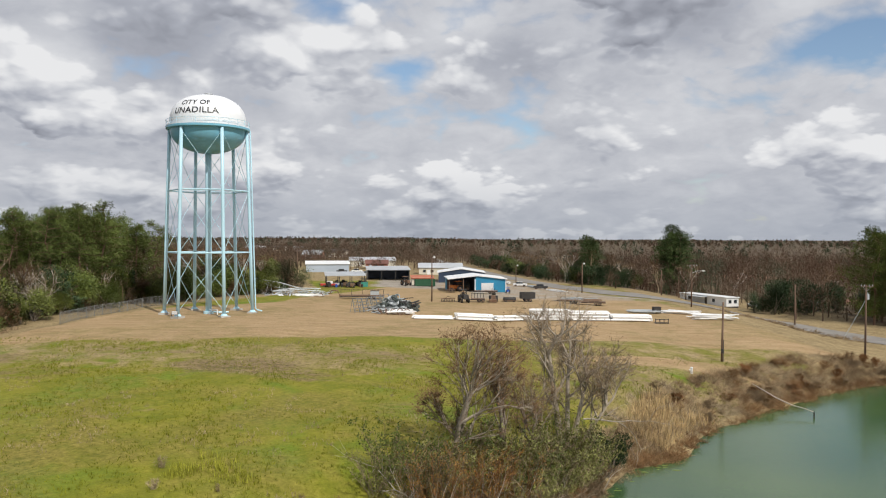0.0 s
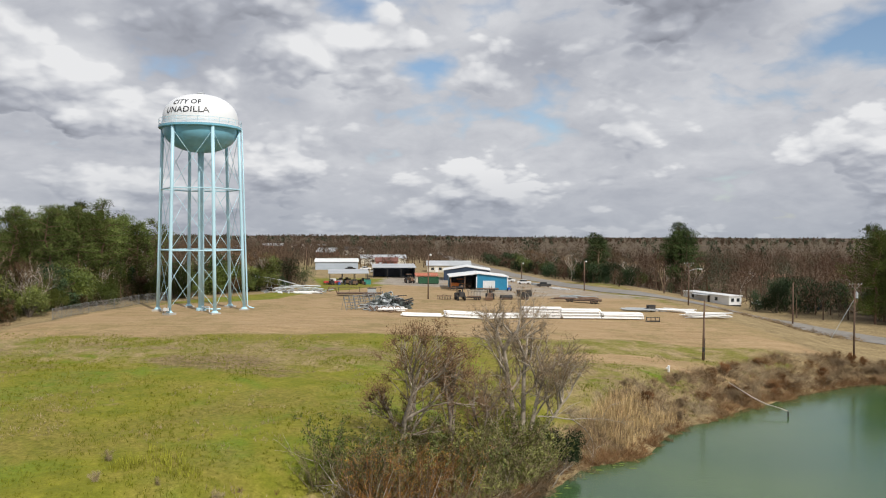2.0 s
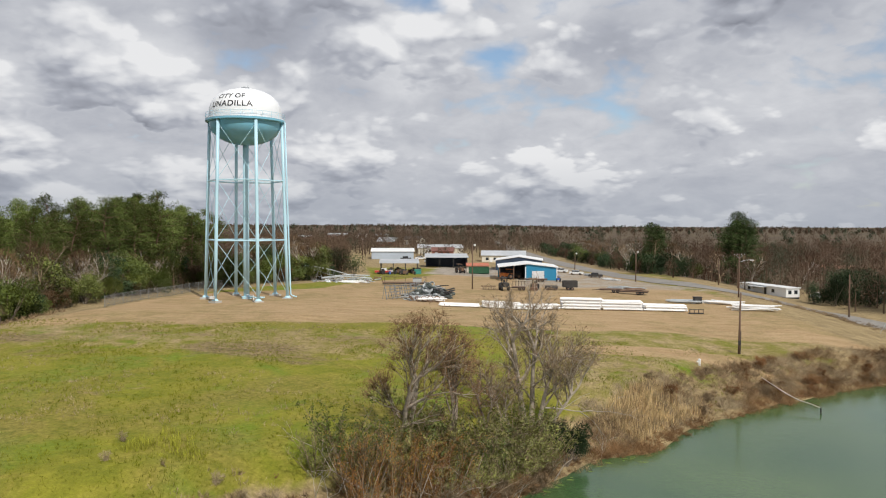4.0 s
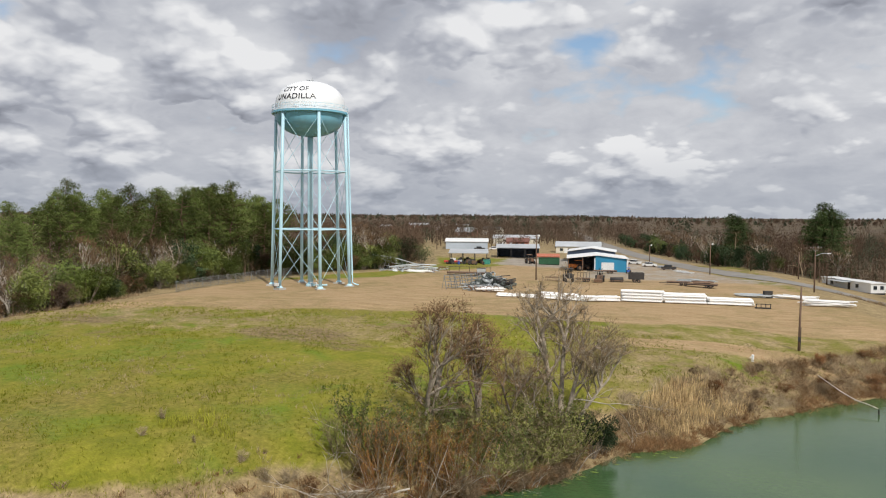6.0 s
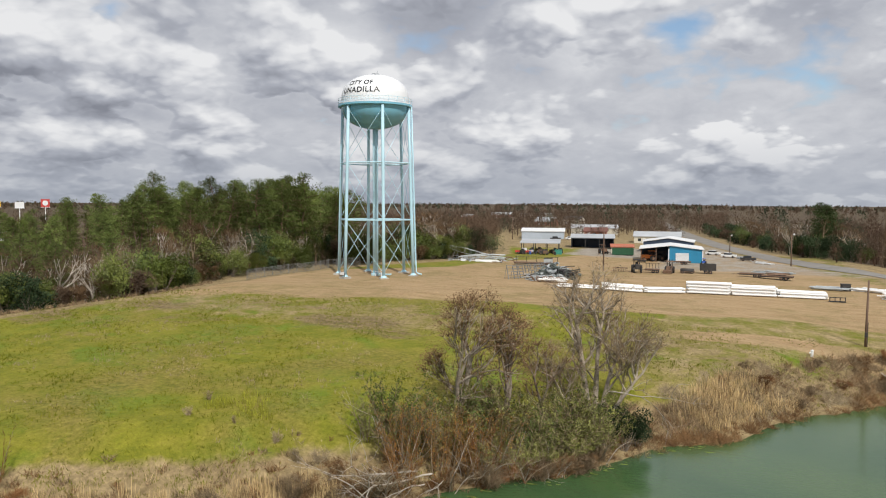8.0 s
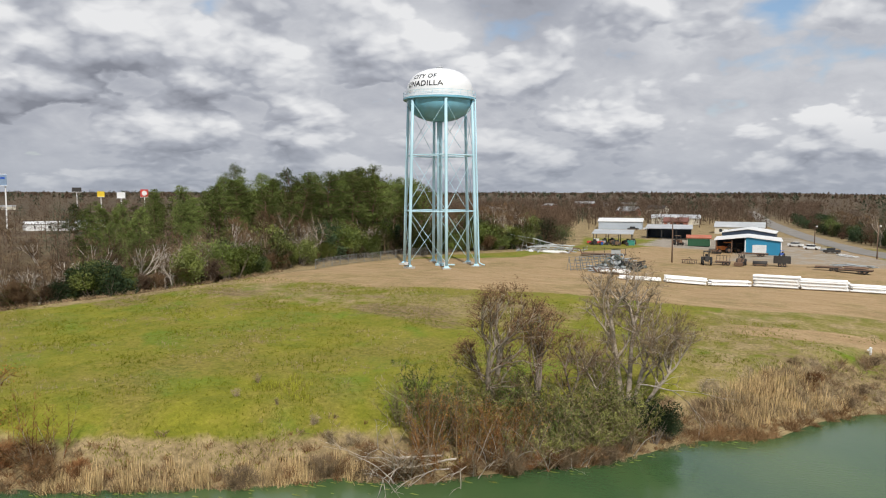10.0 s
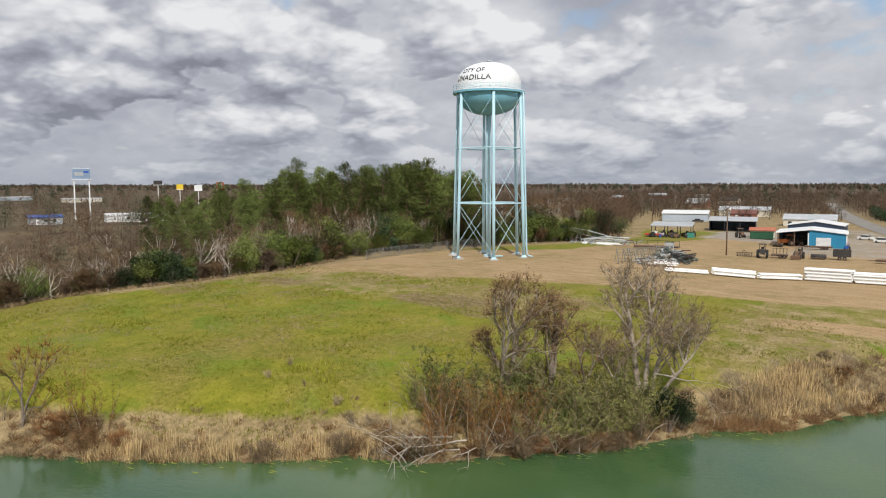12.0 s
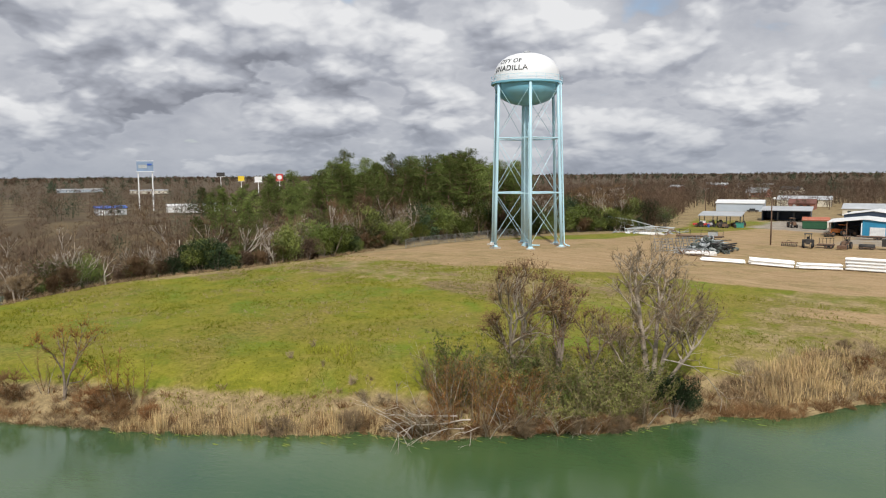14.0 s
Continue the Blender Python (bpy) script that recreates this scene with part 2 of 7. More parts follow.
M = {
    "tank_white": material("white_tank_paint", (0.77, 0.79, 0.81), 0.35, vary=0.03, grain=0.8, streak=True),
    "tank_teal": material("teal_tank_paint", (0.19, 0.455, 0.595), 0.28, vary=0.06, grain=0.8, streak=True),
    "leg_teal": material("pale_teal_paint", (0.46, 0.69, 0.79), 0.4, vary=0.07, grain=1.2, streak=True),
    "lettering": material("black_lettering", (0.02, 0.02, 0.025), 0.5, vary=0.1),
    "concrete": material("concrete", (0.42, 0.40, 0.36), 0.9, vary=0.2, grain=2, bump=0.3),
    "bark": material("grey_bark", (0.20, 0.165, 0.13), 0.9, vary=0.35, grain=4, bump=0.5, each=0.2, spec=0.1),
    "bark_pale": material("pale_bark", (0.28, 0.215, 0.14), 0.9, vary=0.3, grain=3, bump=0.4, each=0.2, spec=0.1),
    "bark_white": material("bleached_wood", (0.46, 0.41, 0.35), 0.9, vary=0.25, grain=3, bump=0.3, spec=0.1),
    "bark_bank": material("grey_tan_bark", (0.37, 0.315, 0.25), 0.9, vary=0.4, grain=2.5, bump=0.5, spec=0.1),
    "twig_pale": material("pale_brown_twigs", (0.20, 0.145, 0.088), 0.9, vary=0.3, grain=0.6, island=0.35, spec=0.1),
    "bark_pine": material("pine_bark", (0.16, 0.10, 0.07), 0.95, vary=0.35, grain=4, bump=0.5, spec=0.1),
    "twig": material("brown_twigs", (0.12, 0.076, 0.042), 0.9, vary=0.3, grain=0.6, island=0.35, each=0.3, spec=0.1),
    "bramble": material("bramble_stems", (0.19, 0.11, 0.052), 0.9, vary=0.35, grain=0.5, island=0.4, spec=0.1),
    "twig_red": material("reddish_twigs", (0.20, 0.098, 0.042), 0.9, vary=0.3, grain=0.6, island=0.35, each=0.3, spec=0.1),
    "dead_leaf": material("brown_dead_leaves", (0.19, 0.112, 0.06), 0.8, vary=0.3, grain=1.0, island=0.4, spec=0.1),
    "rust_leaf": material("rusty_buds", (0.31, 0.155, 0.036), 0.8, vary=0.35, grain=0.7, island=0.45, spec=0.1),
    "needle": material("pine_needles", (0.108, 0.138, 0.036), 0.7, vary=0.45, grain=0.3, island=0.4, each=0.3, spec=0.1),
    "needle_dark": material("dark_pine_needles", (0.055, 0.08, 0.026), 0.7, vary=0.35, grain=0.5, island=0.45, spec=0.1),
    "leaf": material("evergreen_leaves", (0.075, 0.098, 0.018), 0.5, vary=0.45, grain=0.35, island=0.32, each=0.35, spec=0.25),
    "leaf_light": material("light_evergreen_leaves", (0.15, 0.175, 0.04), 0.5, vary=0.4, grain=0.35, island=0.32, each=0.2, spec=0.25),
    "leaf_olive": material("olive_leaves", (0.19, 0.195, 0.05), 0.5, vary=0.45, grain=0.6, island=0.45, each=0.25, spec=0.25),
    "cedar": material("cedar_foliage", (0.035, 0.055, 0.025), 0.8, vary=0.35, grain=0.6, island=0.4, each=0.2, spec=0.1),
    "reed": material("dry_reeds", (0.53, 0.39, 0.20), 0.9, vary=0.25, grain=0.3, island=0.4, spec=0.1),
    "scrub": material("dry_scrub", (0.25, 0.18, 0.105), 0.9, vary=0.45, grain=0.5, island=0.6, spec=0.1),
    "grass": material("grass_blades", (0.17, 0.185, 0.010), 0.8, vary=0.3, grain=0.15, island=0.4, second=(0.21, 0.21, 0.022), spec=0.1),
    "weed": material("pale_weeds", (0.34, 0.27, 0.17), 0.9, vary=0.25, grain=0.4, island=0.35, spec=0.1),
    "yellow": material("yellow_flowering_weeds", (0.30, 0.30, 0.04), 0.8, vary=0.3, grain=0.5, island=0.3, spec=0.1),
    "asphalt": material("old_asphalt", (0.215, 0.20, 0.18), 0.9, vary=0.2, grain=1.2, bump=0.2),
    "blue_sheet": material("blue_sheet_metal", (0.025, 0.22, 0.38), 0.45, vary=0.08, grain=0.6, streak=True),
    "navy_sheet": material("navy_sheet_metal", (0.03, 0.05, 0.09), 0.5, vary=0.2, grain=0.6, streak=True),
    "white_sheet": material("white_sheet_metal", (0.72, 0.73, 0.73), 0.45, vary=0.06, grain=0.4),
    "pale_sheet": material("pale_blue_sheet_metal", (0.40, 0.46, 0.53), 0.5, vary=0.08, grain=0.3),
    "pale_panel": material("faded_blue_panel", (0.22, 0.30, 0.42), 0.5, vary=0.15, grain=0.4),
    "grey_roof": material("galvanised_roof", (0.42, 0.44, 0.46), 0.5, vary=0.15, grain=0.5),
    "rust_roof": material("rusty_roof", (0.15, 0.065, 0.05), 0.8, vary=0.3, grain=0.5),
    "dark": material("dark_iron", (0.035, 0.032, 0.03), 0.7, vary=0.4, grain=3),
    "rust": material("rusty_iron", (0.20, 0.10, 0.055), 0.85, vary=0.4, grain=3, second=(0.24, 0.16, 0.11)),
    "steel": material("galvanised_steel", (0.45, 0.48, 0.49), 0.5, metal=0.3, vary=0.15, grain=2),
    "coil_dark": material("dark_green_hose", (0.10, 0.12, 0.11), 0.6, vary=0.4, grain=1.5, each=0.4),
    "wire": material("dull_wire", (0.20, 0.205, 0.20), 0.6, vary=0.2),
    "tyre": material("tyre_rubber", (0.02, 0.02, 0.02), 0.85, vary=0.3),
    "orange": material("orange_machine_paint", (0.62, 0.20, 0.04), 0.5, vary=0.2),
    "clay": material("faded_orange_red_paint", (0.42, 0.13, 0.07), 0.6, vary=0.2),
    "red": material("red_paint", (0.50, 0.05, 0.04), 0.5, vary=0.15),
    "green": material("green_dumpster_paint", (0.02, 0.085, 0.04), 0.5, vary=0.2, grain=1.5, streak=True),
    "teal_bin": material("teal_plastic", (0.05, 0.25, 0.20), 0.5, vary=0.2),
    "blue": material("blue_plastic", (0.03, 0.10, 0.42), 0.5, vary=0.2),
    "yellow_paint": material("yellow_paint", (0.70, 0.50, 0.03), 0.5, vary=0.1),
    "pvc": material("white_pipe", (0.80, 0.80, 0.79), 0.4, vary=0.04, grain=1.0, each=0.06),
    "pole": material("weathered_pole_wood", (0.15, 0.095, 0.065), 0.9, vary=0.3, grain=2, streak=True),
    "glass": material("dark_window_glass", (0.03, 0.035, 0.04), 0.08, vary=0.1),
    "brick": material("red_brickwork", (0.28, 0.12, 0.085), 0.9, vary=0.25, grain=2),
    "cream": material("cream_siding", (0.62, 0.58, 0.48), 0.7, vary=0.1, grain=0.6),
    "algae": material("floating_algae", (0.16, 0.20, 0.03), 0.8, vary=0.3, grain=2),
    "soil": material("red_clay_soil", (0.30, 0.15, 0.085), 0.95, vary=0.25, grain=0.4),
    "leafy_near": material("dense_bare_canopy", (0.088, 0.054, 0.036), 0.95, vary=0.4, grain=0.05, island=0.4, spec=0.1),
    "undergrowth": material("leafless_undergrowth", (0.115, 0.078, 0.052), 0.95, vary=0.4, grain=0.12, island=0.45, spec=0.1),
    "leafy_far": material("far_bare_canopy", (0.105, 0.073, 0.051), 0.95, vary=0.35, grain=0.03, island=0.4, spec=0.1),
    "needle_far": material("far_pine_canopy", (0.058, 0.072, 0.045), 0.9, vary=0.3, grain=0.03, island=0.4, spec=0.1),
}


# ---- mesh building ----
class Geo:
    """Vertices and faces gathered into one mesh."""

    def __init__(self):
        self.v, self.f = [], []

    def quad(self, a, b, c, d):
        k = len(self.v)
        self.v += [tuple(a), tuple(b), tuple(c), tuple(d)]
        self.f.append((k, k + 1, k + 2, k + 3))

    def tri(self, a, b, c):
        k = len(self.v)
        self.v += [tuple(a), tuple(b), tuple(c)]
        self.f.append((k, k + 1, k + 2))

    def box(self, x, y, z, sx, sy, sz, rz=0.0, rx=0.0, ry=0.0):
        """A box with its base's middle at x, y, z."""
        m = pose(x, y, z, rx, ry, rz)
        k = len(self.v)
        for dz in (0, sz):
            for dx, dy in ((-1, -1), (1, -1), (1, 1), (-1, 1)):
                self.v.append(tuple(m @ Vector((dx * sx / 2, dy * sy / 2, dz))))
        for q in ((0, 3, 2, 1), (4, 5, 6, 7), (0, 1, 5, 4), (1, 2, 6, 5), (2, 3, 7, 6), (3, 0, 4, 7)):
            self.f.append(tuple(k + i for i in q))
        return self

    def tube(self, pts, radii, n=6, caps=True):
        pts = [Vector(p) for p in pts]
        if isinstance(radii, (int, float)):
            radii = [radii] * len(pts)
        k = len(self.v)
        for i, p in enumerate(pts):
            d = (pts[min(i + 1, len(pts) - 1)] - pts[max(i - 1, 0)]).normalized()
            a = d.orthogonal().normalized() if abs(d.z) < 0.95 else Vector((1, 0, 0)).cross(d).normalized()
            b = d.cross(a)
            for j in range(n):
                w = 2 * math.pi * j / n
                self.v.append(tuple(p + (a * math.cos(w) + b * math.sin(w)) * radii[i]))
        for i in range(len(pts) - 1):
            for j in range(n):
                q = k + i * n
                self.f.append((q + j, q + (j + 1) % n, q + n + (j + 1) % n, q + n + j))
        if caps:
            self.f.append(tuple(k + j for j in reversed(range(n))))
            self.f.append(tuple(k + (len(pts) - 1) * n + j for j in range(n)))
        return self

    def lathe(self, profile, n=32, at=(0, 0, 0)):
        k = len(self.v)
        for r, z in profile:
            for j in range(n):
                w = 2 * math.pi * j / n
                self.v.append((at[0] + r * math.cos(w), at[1] + r * math.sin(w), at[2] + z))
        for i in range(len(profile) - 1):
            for j in range(n):
                q = k + i * n
                self.f.append((q + j, q + (j + 1) % n, q + n + (j + 1) % n, q + n + j))
        return self

    def wheel(self, x, y, z, r, w, rz=0.0, n=14):
        """A solid wheel whose axle lies along the turned y axis."""
        d = Vector((-math.sin(radians(rz)), math.cos(radians(rz)), 0)) * (w / 2)
        c = Vector((x, y, z))
        return self.tube([c - d, c - d * 0.7, c + d * 0.7, c + d], [r * 0.9, r, r, r * 0.9], n)

    def mesh(self, name, mat, smooth=False):
        me = bpy.data.meshes.new(name)
        me.from_pydata(self.v, [], self.f)
        me.materials.append(mat)
        if smooth:
            me.polygons.foreach_set("use_smooth", [True] * len(me.polygons))
        me.update()
        return me


def part(name, geo, mat, parent, label="", smooth=False):
    ob = new(name, geo if isinstance(geo, bpy.types.Mesh) else geo.mesh(name, mat, smooth))
    ob.parent = parent
    if label:
        ob["label"] = label
    return ob


def thing(name, label, category, m=None, group="", kind=""):
    ob = new(name)
    ob.empty_display_size = 0.5
    if m is not None:
        ob.matrix_basis = m
    return tagged(ob, label, category, group, kind)


def single(name, geo, mat, label, category, m=None, group="", kind="", smooth=False):
    ob = new(name, geo.mesh(name, mat, smooth))
    if m is not None:
        ob.matrix_basis = m
    return tagged(ob, label, category, group, kind)


# ---- the lie of the land ----
WATER = -7.4
SHORE_X = np.array([-500, -120, -60, -35, -23.7, -10.8, -4, 1.5, 6.3, 14, 17, 21, 25.4, 31, 40.6, 51, 61.6, 69, 100, 220, 600.0])
SHORE_Y = np.array([-190, -8, 20, 31, 35.7, 43, 48.3, 50, 54.5, 61.4, 66.4, 71, 73.9, 83, 92.8, 101.5, 110, 112.4, 110, 112, 140.0])
EDGE_Y = np.array([-60, 20, 50, 69, 77, 86, 96, 106, 124, 140, 153, 170, 182, 200, 230, 280, 400.0])
EDGE_X = np.array([-95, -84, -80, -82, -79, -75, -71, -67, -64, -63, -60, -56, -47, -40, -42, -55, -90.0])


def step(a, b, x):
    u = np.clip((np.asarray(x, float) - a) / (b - a), 0, 1)
    return u * u * (3 - 2 * u)


def land(x, y):
    """The ground's height, for arrays or numbers."""
    x, y = np.asarray(x, float), np.asarray(y, float)
    south = np.clip(118 - y, 0, 75)
    z = -0.049 * south - 0.9 * step(-35, 10, x) - 0.4 * step(10, 50, x)
    z = z - 3.6 * step(55, 84, x) - 1.5 * step(20, 50, x) * step(150, 112, y) * step(140, 70, x)
    z = z - 0.7 * step(0, 15, x) * step(172, 150, y) - 0.75 * step(178, 214, y) * step(60, 40, x) * step(420, 300, y)
    edge = np.interp(y, EDGE_Y, EDGE_X)
    z = z - 5.0 * step(-4, 22, edge - x) * step(140, 100, y)
    z = z + 0.12 * np.sin(x * 0.21 + 1.3 * np.sin(y * 0.13)) * np.sin(y * 0.17 + 0.4) * step(300, 150, np.hypot(x, y - 100))
    slope = np.interp(x, SHORE_X, np.gradient(SHORE_Y, SHORE_X))
    off = (y - np.interp(x, SHORE_X, SHORE_Y)) / np.sqrt(1 + slope * slope)
    off = off + 0.5 * np.sin(x * 0.9) * np.sin(x * 0.37 + 1) 
    bank = WATER - 0.12 + (z - WATER + 0.12) * step(-0.6, 11.5, off) - 2.2 * step(0.4, -7, off)
    back = WATER - 0.1 + 5 * step(0, 25, -140 - y)
    return np.where(y < -140, back, np.where(off < 11.5, np.minimum(bank, z + 8), z))


TABLE = land(*np.meshgrid(np.arange(-150, 151, 0.5), np.arange(0, 301, 0.5))).tolist()


def lz(x, y):
    """The ground's height at one place."""
    u, v = (x + 150) * 2, y * 2
    if 0 <= u < 599 and 0 <= v < 599:
        i, j = int(u), int(v)
        u, v = u - i, v - j
        a, b = TABLE[j], TABLE[j + 1]
        return (a[i] * (1 - u) + a[i + 1] * u) * (1 - v) + (b[i] * (1 - u) + b[i + 1] * u) * v
    return float(land(x, y))


ROAD = [(-20, 640), (5, 430), (22, 330), (37, 264), (46, 234), (56, 205), (67, 184), (79, 164), (88, 146), (97, 130), (125, 121), (240, 122)]


def axis_steps(a, b, fine, far, grow=1.16):
    inner = list(np.arange(a, b + fine / 2, fine))
    left, right = [], []
    d, p = fine, a
    while p > -far:
        d *= grow
        p -= d
        left.append(p)
    d, p = fine, b
    while p < far:
        d *= grow
        p += d
        right.append(p)
    return np.array(left[::-1] + inner + right)


def dirt_mask(x, y):
    """How bare the ground is: the yard, the track past the tower, worn strips."""
    edge = np.interp(y, EDGE_Y, EDGE_X)
    w = 2.5 * np.sin(x * 0.13) + 1.5 * np.sin(x * 0.31 + 1)
    low = np.interp(x, [-80, -56, -43, -27, -6, 20, 60, 110], [99, 105, 109, 111, 114, 119, 121, 118])
    high = np.interp(x, [-70, -50, -34, -26, -14, 0, 40, 60, 75], [128, 156, 166, 205, 235, 262, 262, 200, 150])
    d = step(-2, 3, y + w * 0.6 - low) * step(4, -2, y - high) * step(66, 52, x + (y - 150) * 0.2) * step(2, 6, x - edge)
    strip = step(100.5, 102.5, y + w * 0.4) * step(109, 107, y + w * 0.4) * step(14, 22, x) * step(62, 45, x)
    return np.clip(np.maximum(d, strip * 0.85), 0, 1)


def dry_mask(x, y):
    edge = np.interp(y, EDGE_Y, EDGE_X)
    slope = np.interp(x, SHORE_X, np.gradient(SHORE_Y, SHORE_X))
    off = (y - np.interp(x, SHORE_X, SHORE_Y)) / np.sqrt(1 + slope * slope)
    crest = step(9, 2, x - edge) * step(60, 85, y)
    bank = step(9, 4, off)
    belt = step(78, 98, y) * step(118, 103, y) * 0.52 * step(14, -5, x)
    far = step(235, 290, y)
    east = np.maximum(step(48, 62, x) * 0.95, step(6, 18, x) * step(74, 82, y) * 0.52)
    woods = step(2, -6, x - edge)
    return np.clip(np.maximum.reduce([crest, bank * 0.9, belt, far, east, woods]), 0, 1)


def ground_material():
    m = bpy.data.materials.new("field_and_dirt")
    m.use_nodes = True
    t = m.node_tree
    b = t.nodes["Principled BSDF"]
    b.inputs["Roughness"].default_value = 0.95
    b.inputs["Specular IOR Level"].default_value = 0.2
    pos = t.nodes.new("ShaderNodeNewGeometry").outputs["Position"]
    a = t.nodes.new("ShaderNodeAttribute")
    a.attribute_name = "cover"
    sep = t.nodes.new("ShaderNodeSeparateColor")
    t.links.new(a.outputs["Color"], sep.inputs[0])
    fine = noise_of(t, pos, 2.2, 6, 0.65)
    mid = noise_of(t, pos, 0.32, 6, 0.62, 0.4)
    wide = noise_of(t, pos, 0.055, 4, 0.55, 0.6)
    streaks = noise_of(t, vmath(t, "MULTIPLY", pos, (0.25, 1.3, 1)), 0.5, 5, 0.6)
    tuft = noise_of(t, pos, 7.0, 4, 0.7)
    green = mixc(t, ramp(t, mid, [(0.38, 0.0), (0.62, 1.0)]), (0.152, 0.160, 0.015), (0.236, 0.225, 0.024))
    olive = mixc(t, ramp(t, fine, [(0.35, 0.0), (0.65, 1.0)]), (0.14, 0.115, 0.026), (0.26, 0.205, 0.06))
    blotch = ramp(t, maths(t, "ADD", maths(t, "MULTIPLY", wide, 0.6), maths(t, "MULTIPLY", mid, 0.4)), [(0.44, 0.0), (0.60, 0.72)])
    lush = ramp(t, noise_of(t, vmath(t, "ADD", pos, (40, 7, 0)), 0.09, 4, 0.6, 0.5), [(0.50, 0.0), (0.64, 0.8)])
    green = mixc(t, lush, green, (0.125, 0.188, 0.015))
    field = mixc(t, blotch, green, olive)
    dry = mixc(t, ramp(t, maths(t, "ADD", maths(t, "MULTIPLY", mid, 0.6), maths(t, "MULTIPLY", fine, 0.4)), [(0.36, 0.0), (0.64, 1.0)]), (0.19, 0.138, 0.068), (0.36, 0.275, 0.145))
    dirt = mixc(t, ramp(t, streaks, [(0.3, 0.0), (0.7, 1.0)]), (0.305, 0.205, 0.105), (0.42, 0.30, 0.168))
    dirt = mixc(t, ramp(t, maths(t, "ADD", maths(t, "MULTIPLY", wide, 0.5), maths(t, "MULTIPLY", mid, 0.5)), [(0.47, 0.0), (0.62, 0.75)]), dirt, (0.23, 0.18, 0.075))
    grit = mixc(t, ramp(t, mid, [(0.35, 0.0), (0.65, 1.0)]), (0.25, 0.215, 0.175), (0.36, 0.32, 0.265))
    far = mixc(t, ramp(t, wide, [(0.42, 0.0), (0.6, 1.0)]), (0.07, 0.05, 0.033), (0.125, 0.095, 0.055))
    ragged = maths(t, "MULTIPLY", maths(t, "SUBTRACT", mid, 0.5), 0.9)

    def edge(sock):
        return ramp(t, maths(t, "ADD", sock, ragged), [(0.36, 0.0), (0.64, 1.0)])
    col = mixc(t, edge(sep.outputs[1]), field, dry)
    wa = t.nodes.new("ShaderNodeAttribute")
    wa.attribute_name = "dead_grass"
    dead = mixc(t, ramp(t, maths(t, "ADD", maths(t, "MULTIPLY", streaks, 0.5), maths(t, "MULTIPLY", fine, 0.5)), [(0.36, 0.0), (0.62, 1.0)]), (0.075, 0.050, 0.026), (0.27, 0.20, 0.10))
    worn = ramp(t, maths(t, "ADD", wa.outputs["Fac"], maths(t, "MULTIPLY", maths(t, "SUBTRACT", maths(t, "ADD", maths(t, "MULTIPLY", mid, 0.5), maths(t, "MULTIPLY", streaks, 0.5)), 0.5), 2.2)), [(0.42, 0.0), (0.78, 0.9)])
    col = mixc(t, worn, col, dead)
    col = mixc(t, edge(sep.outputs[0]), col, dirt)
    col = mixc(t, edge(sep.outputs[2]), col, grit)
    # dark tone for the far plain, and for shade painted beneath the woods
    al = t.nodes.new("ShaderNodeAttribute")
    al.attribute_name = "distance_cover"
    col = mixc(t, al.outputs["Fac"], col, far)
    grain = ramp(t, maths(t, "ADD", maths(t, "MULTIPLY", fine, 0.5), maths(t, "MULTIPLY", tuft, 0.5)), [(0.32, 0.66), (0.66, 1.24)])
    col = mixc(t, 1.0, col, grain, "MULTIPLY")
    t.links.new(col, b.inputs["Base Color"])
    bp = t.nodes.new("ShaderNodeBump")
    bp.inputs["Strength"].default_value, bp.inputs["Distance"].default_value = 0.7, 0.14
    h = maths(t, "ADD", fine, maths(t, "MULTIPLY", mid, 0.25))
    t.links.new(h, bp.inputs["Height"])
    t.links.new(bp.outputs[0], b.inputs["Normal"])
    return m


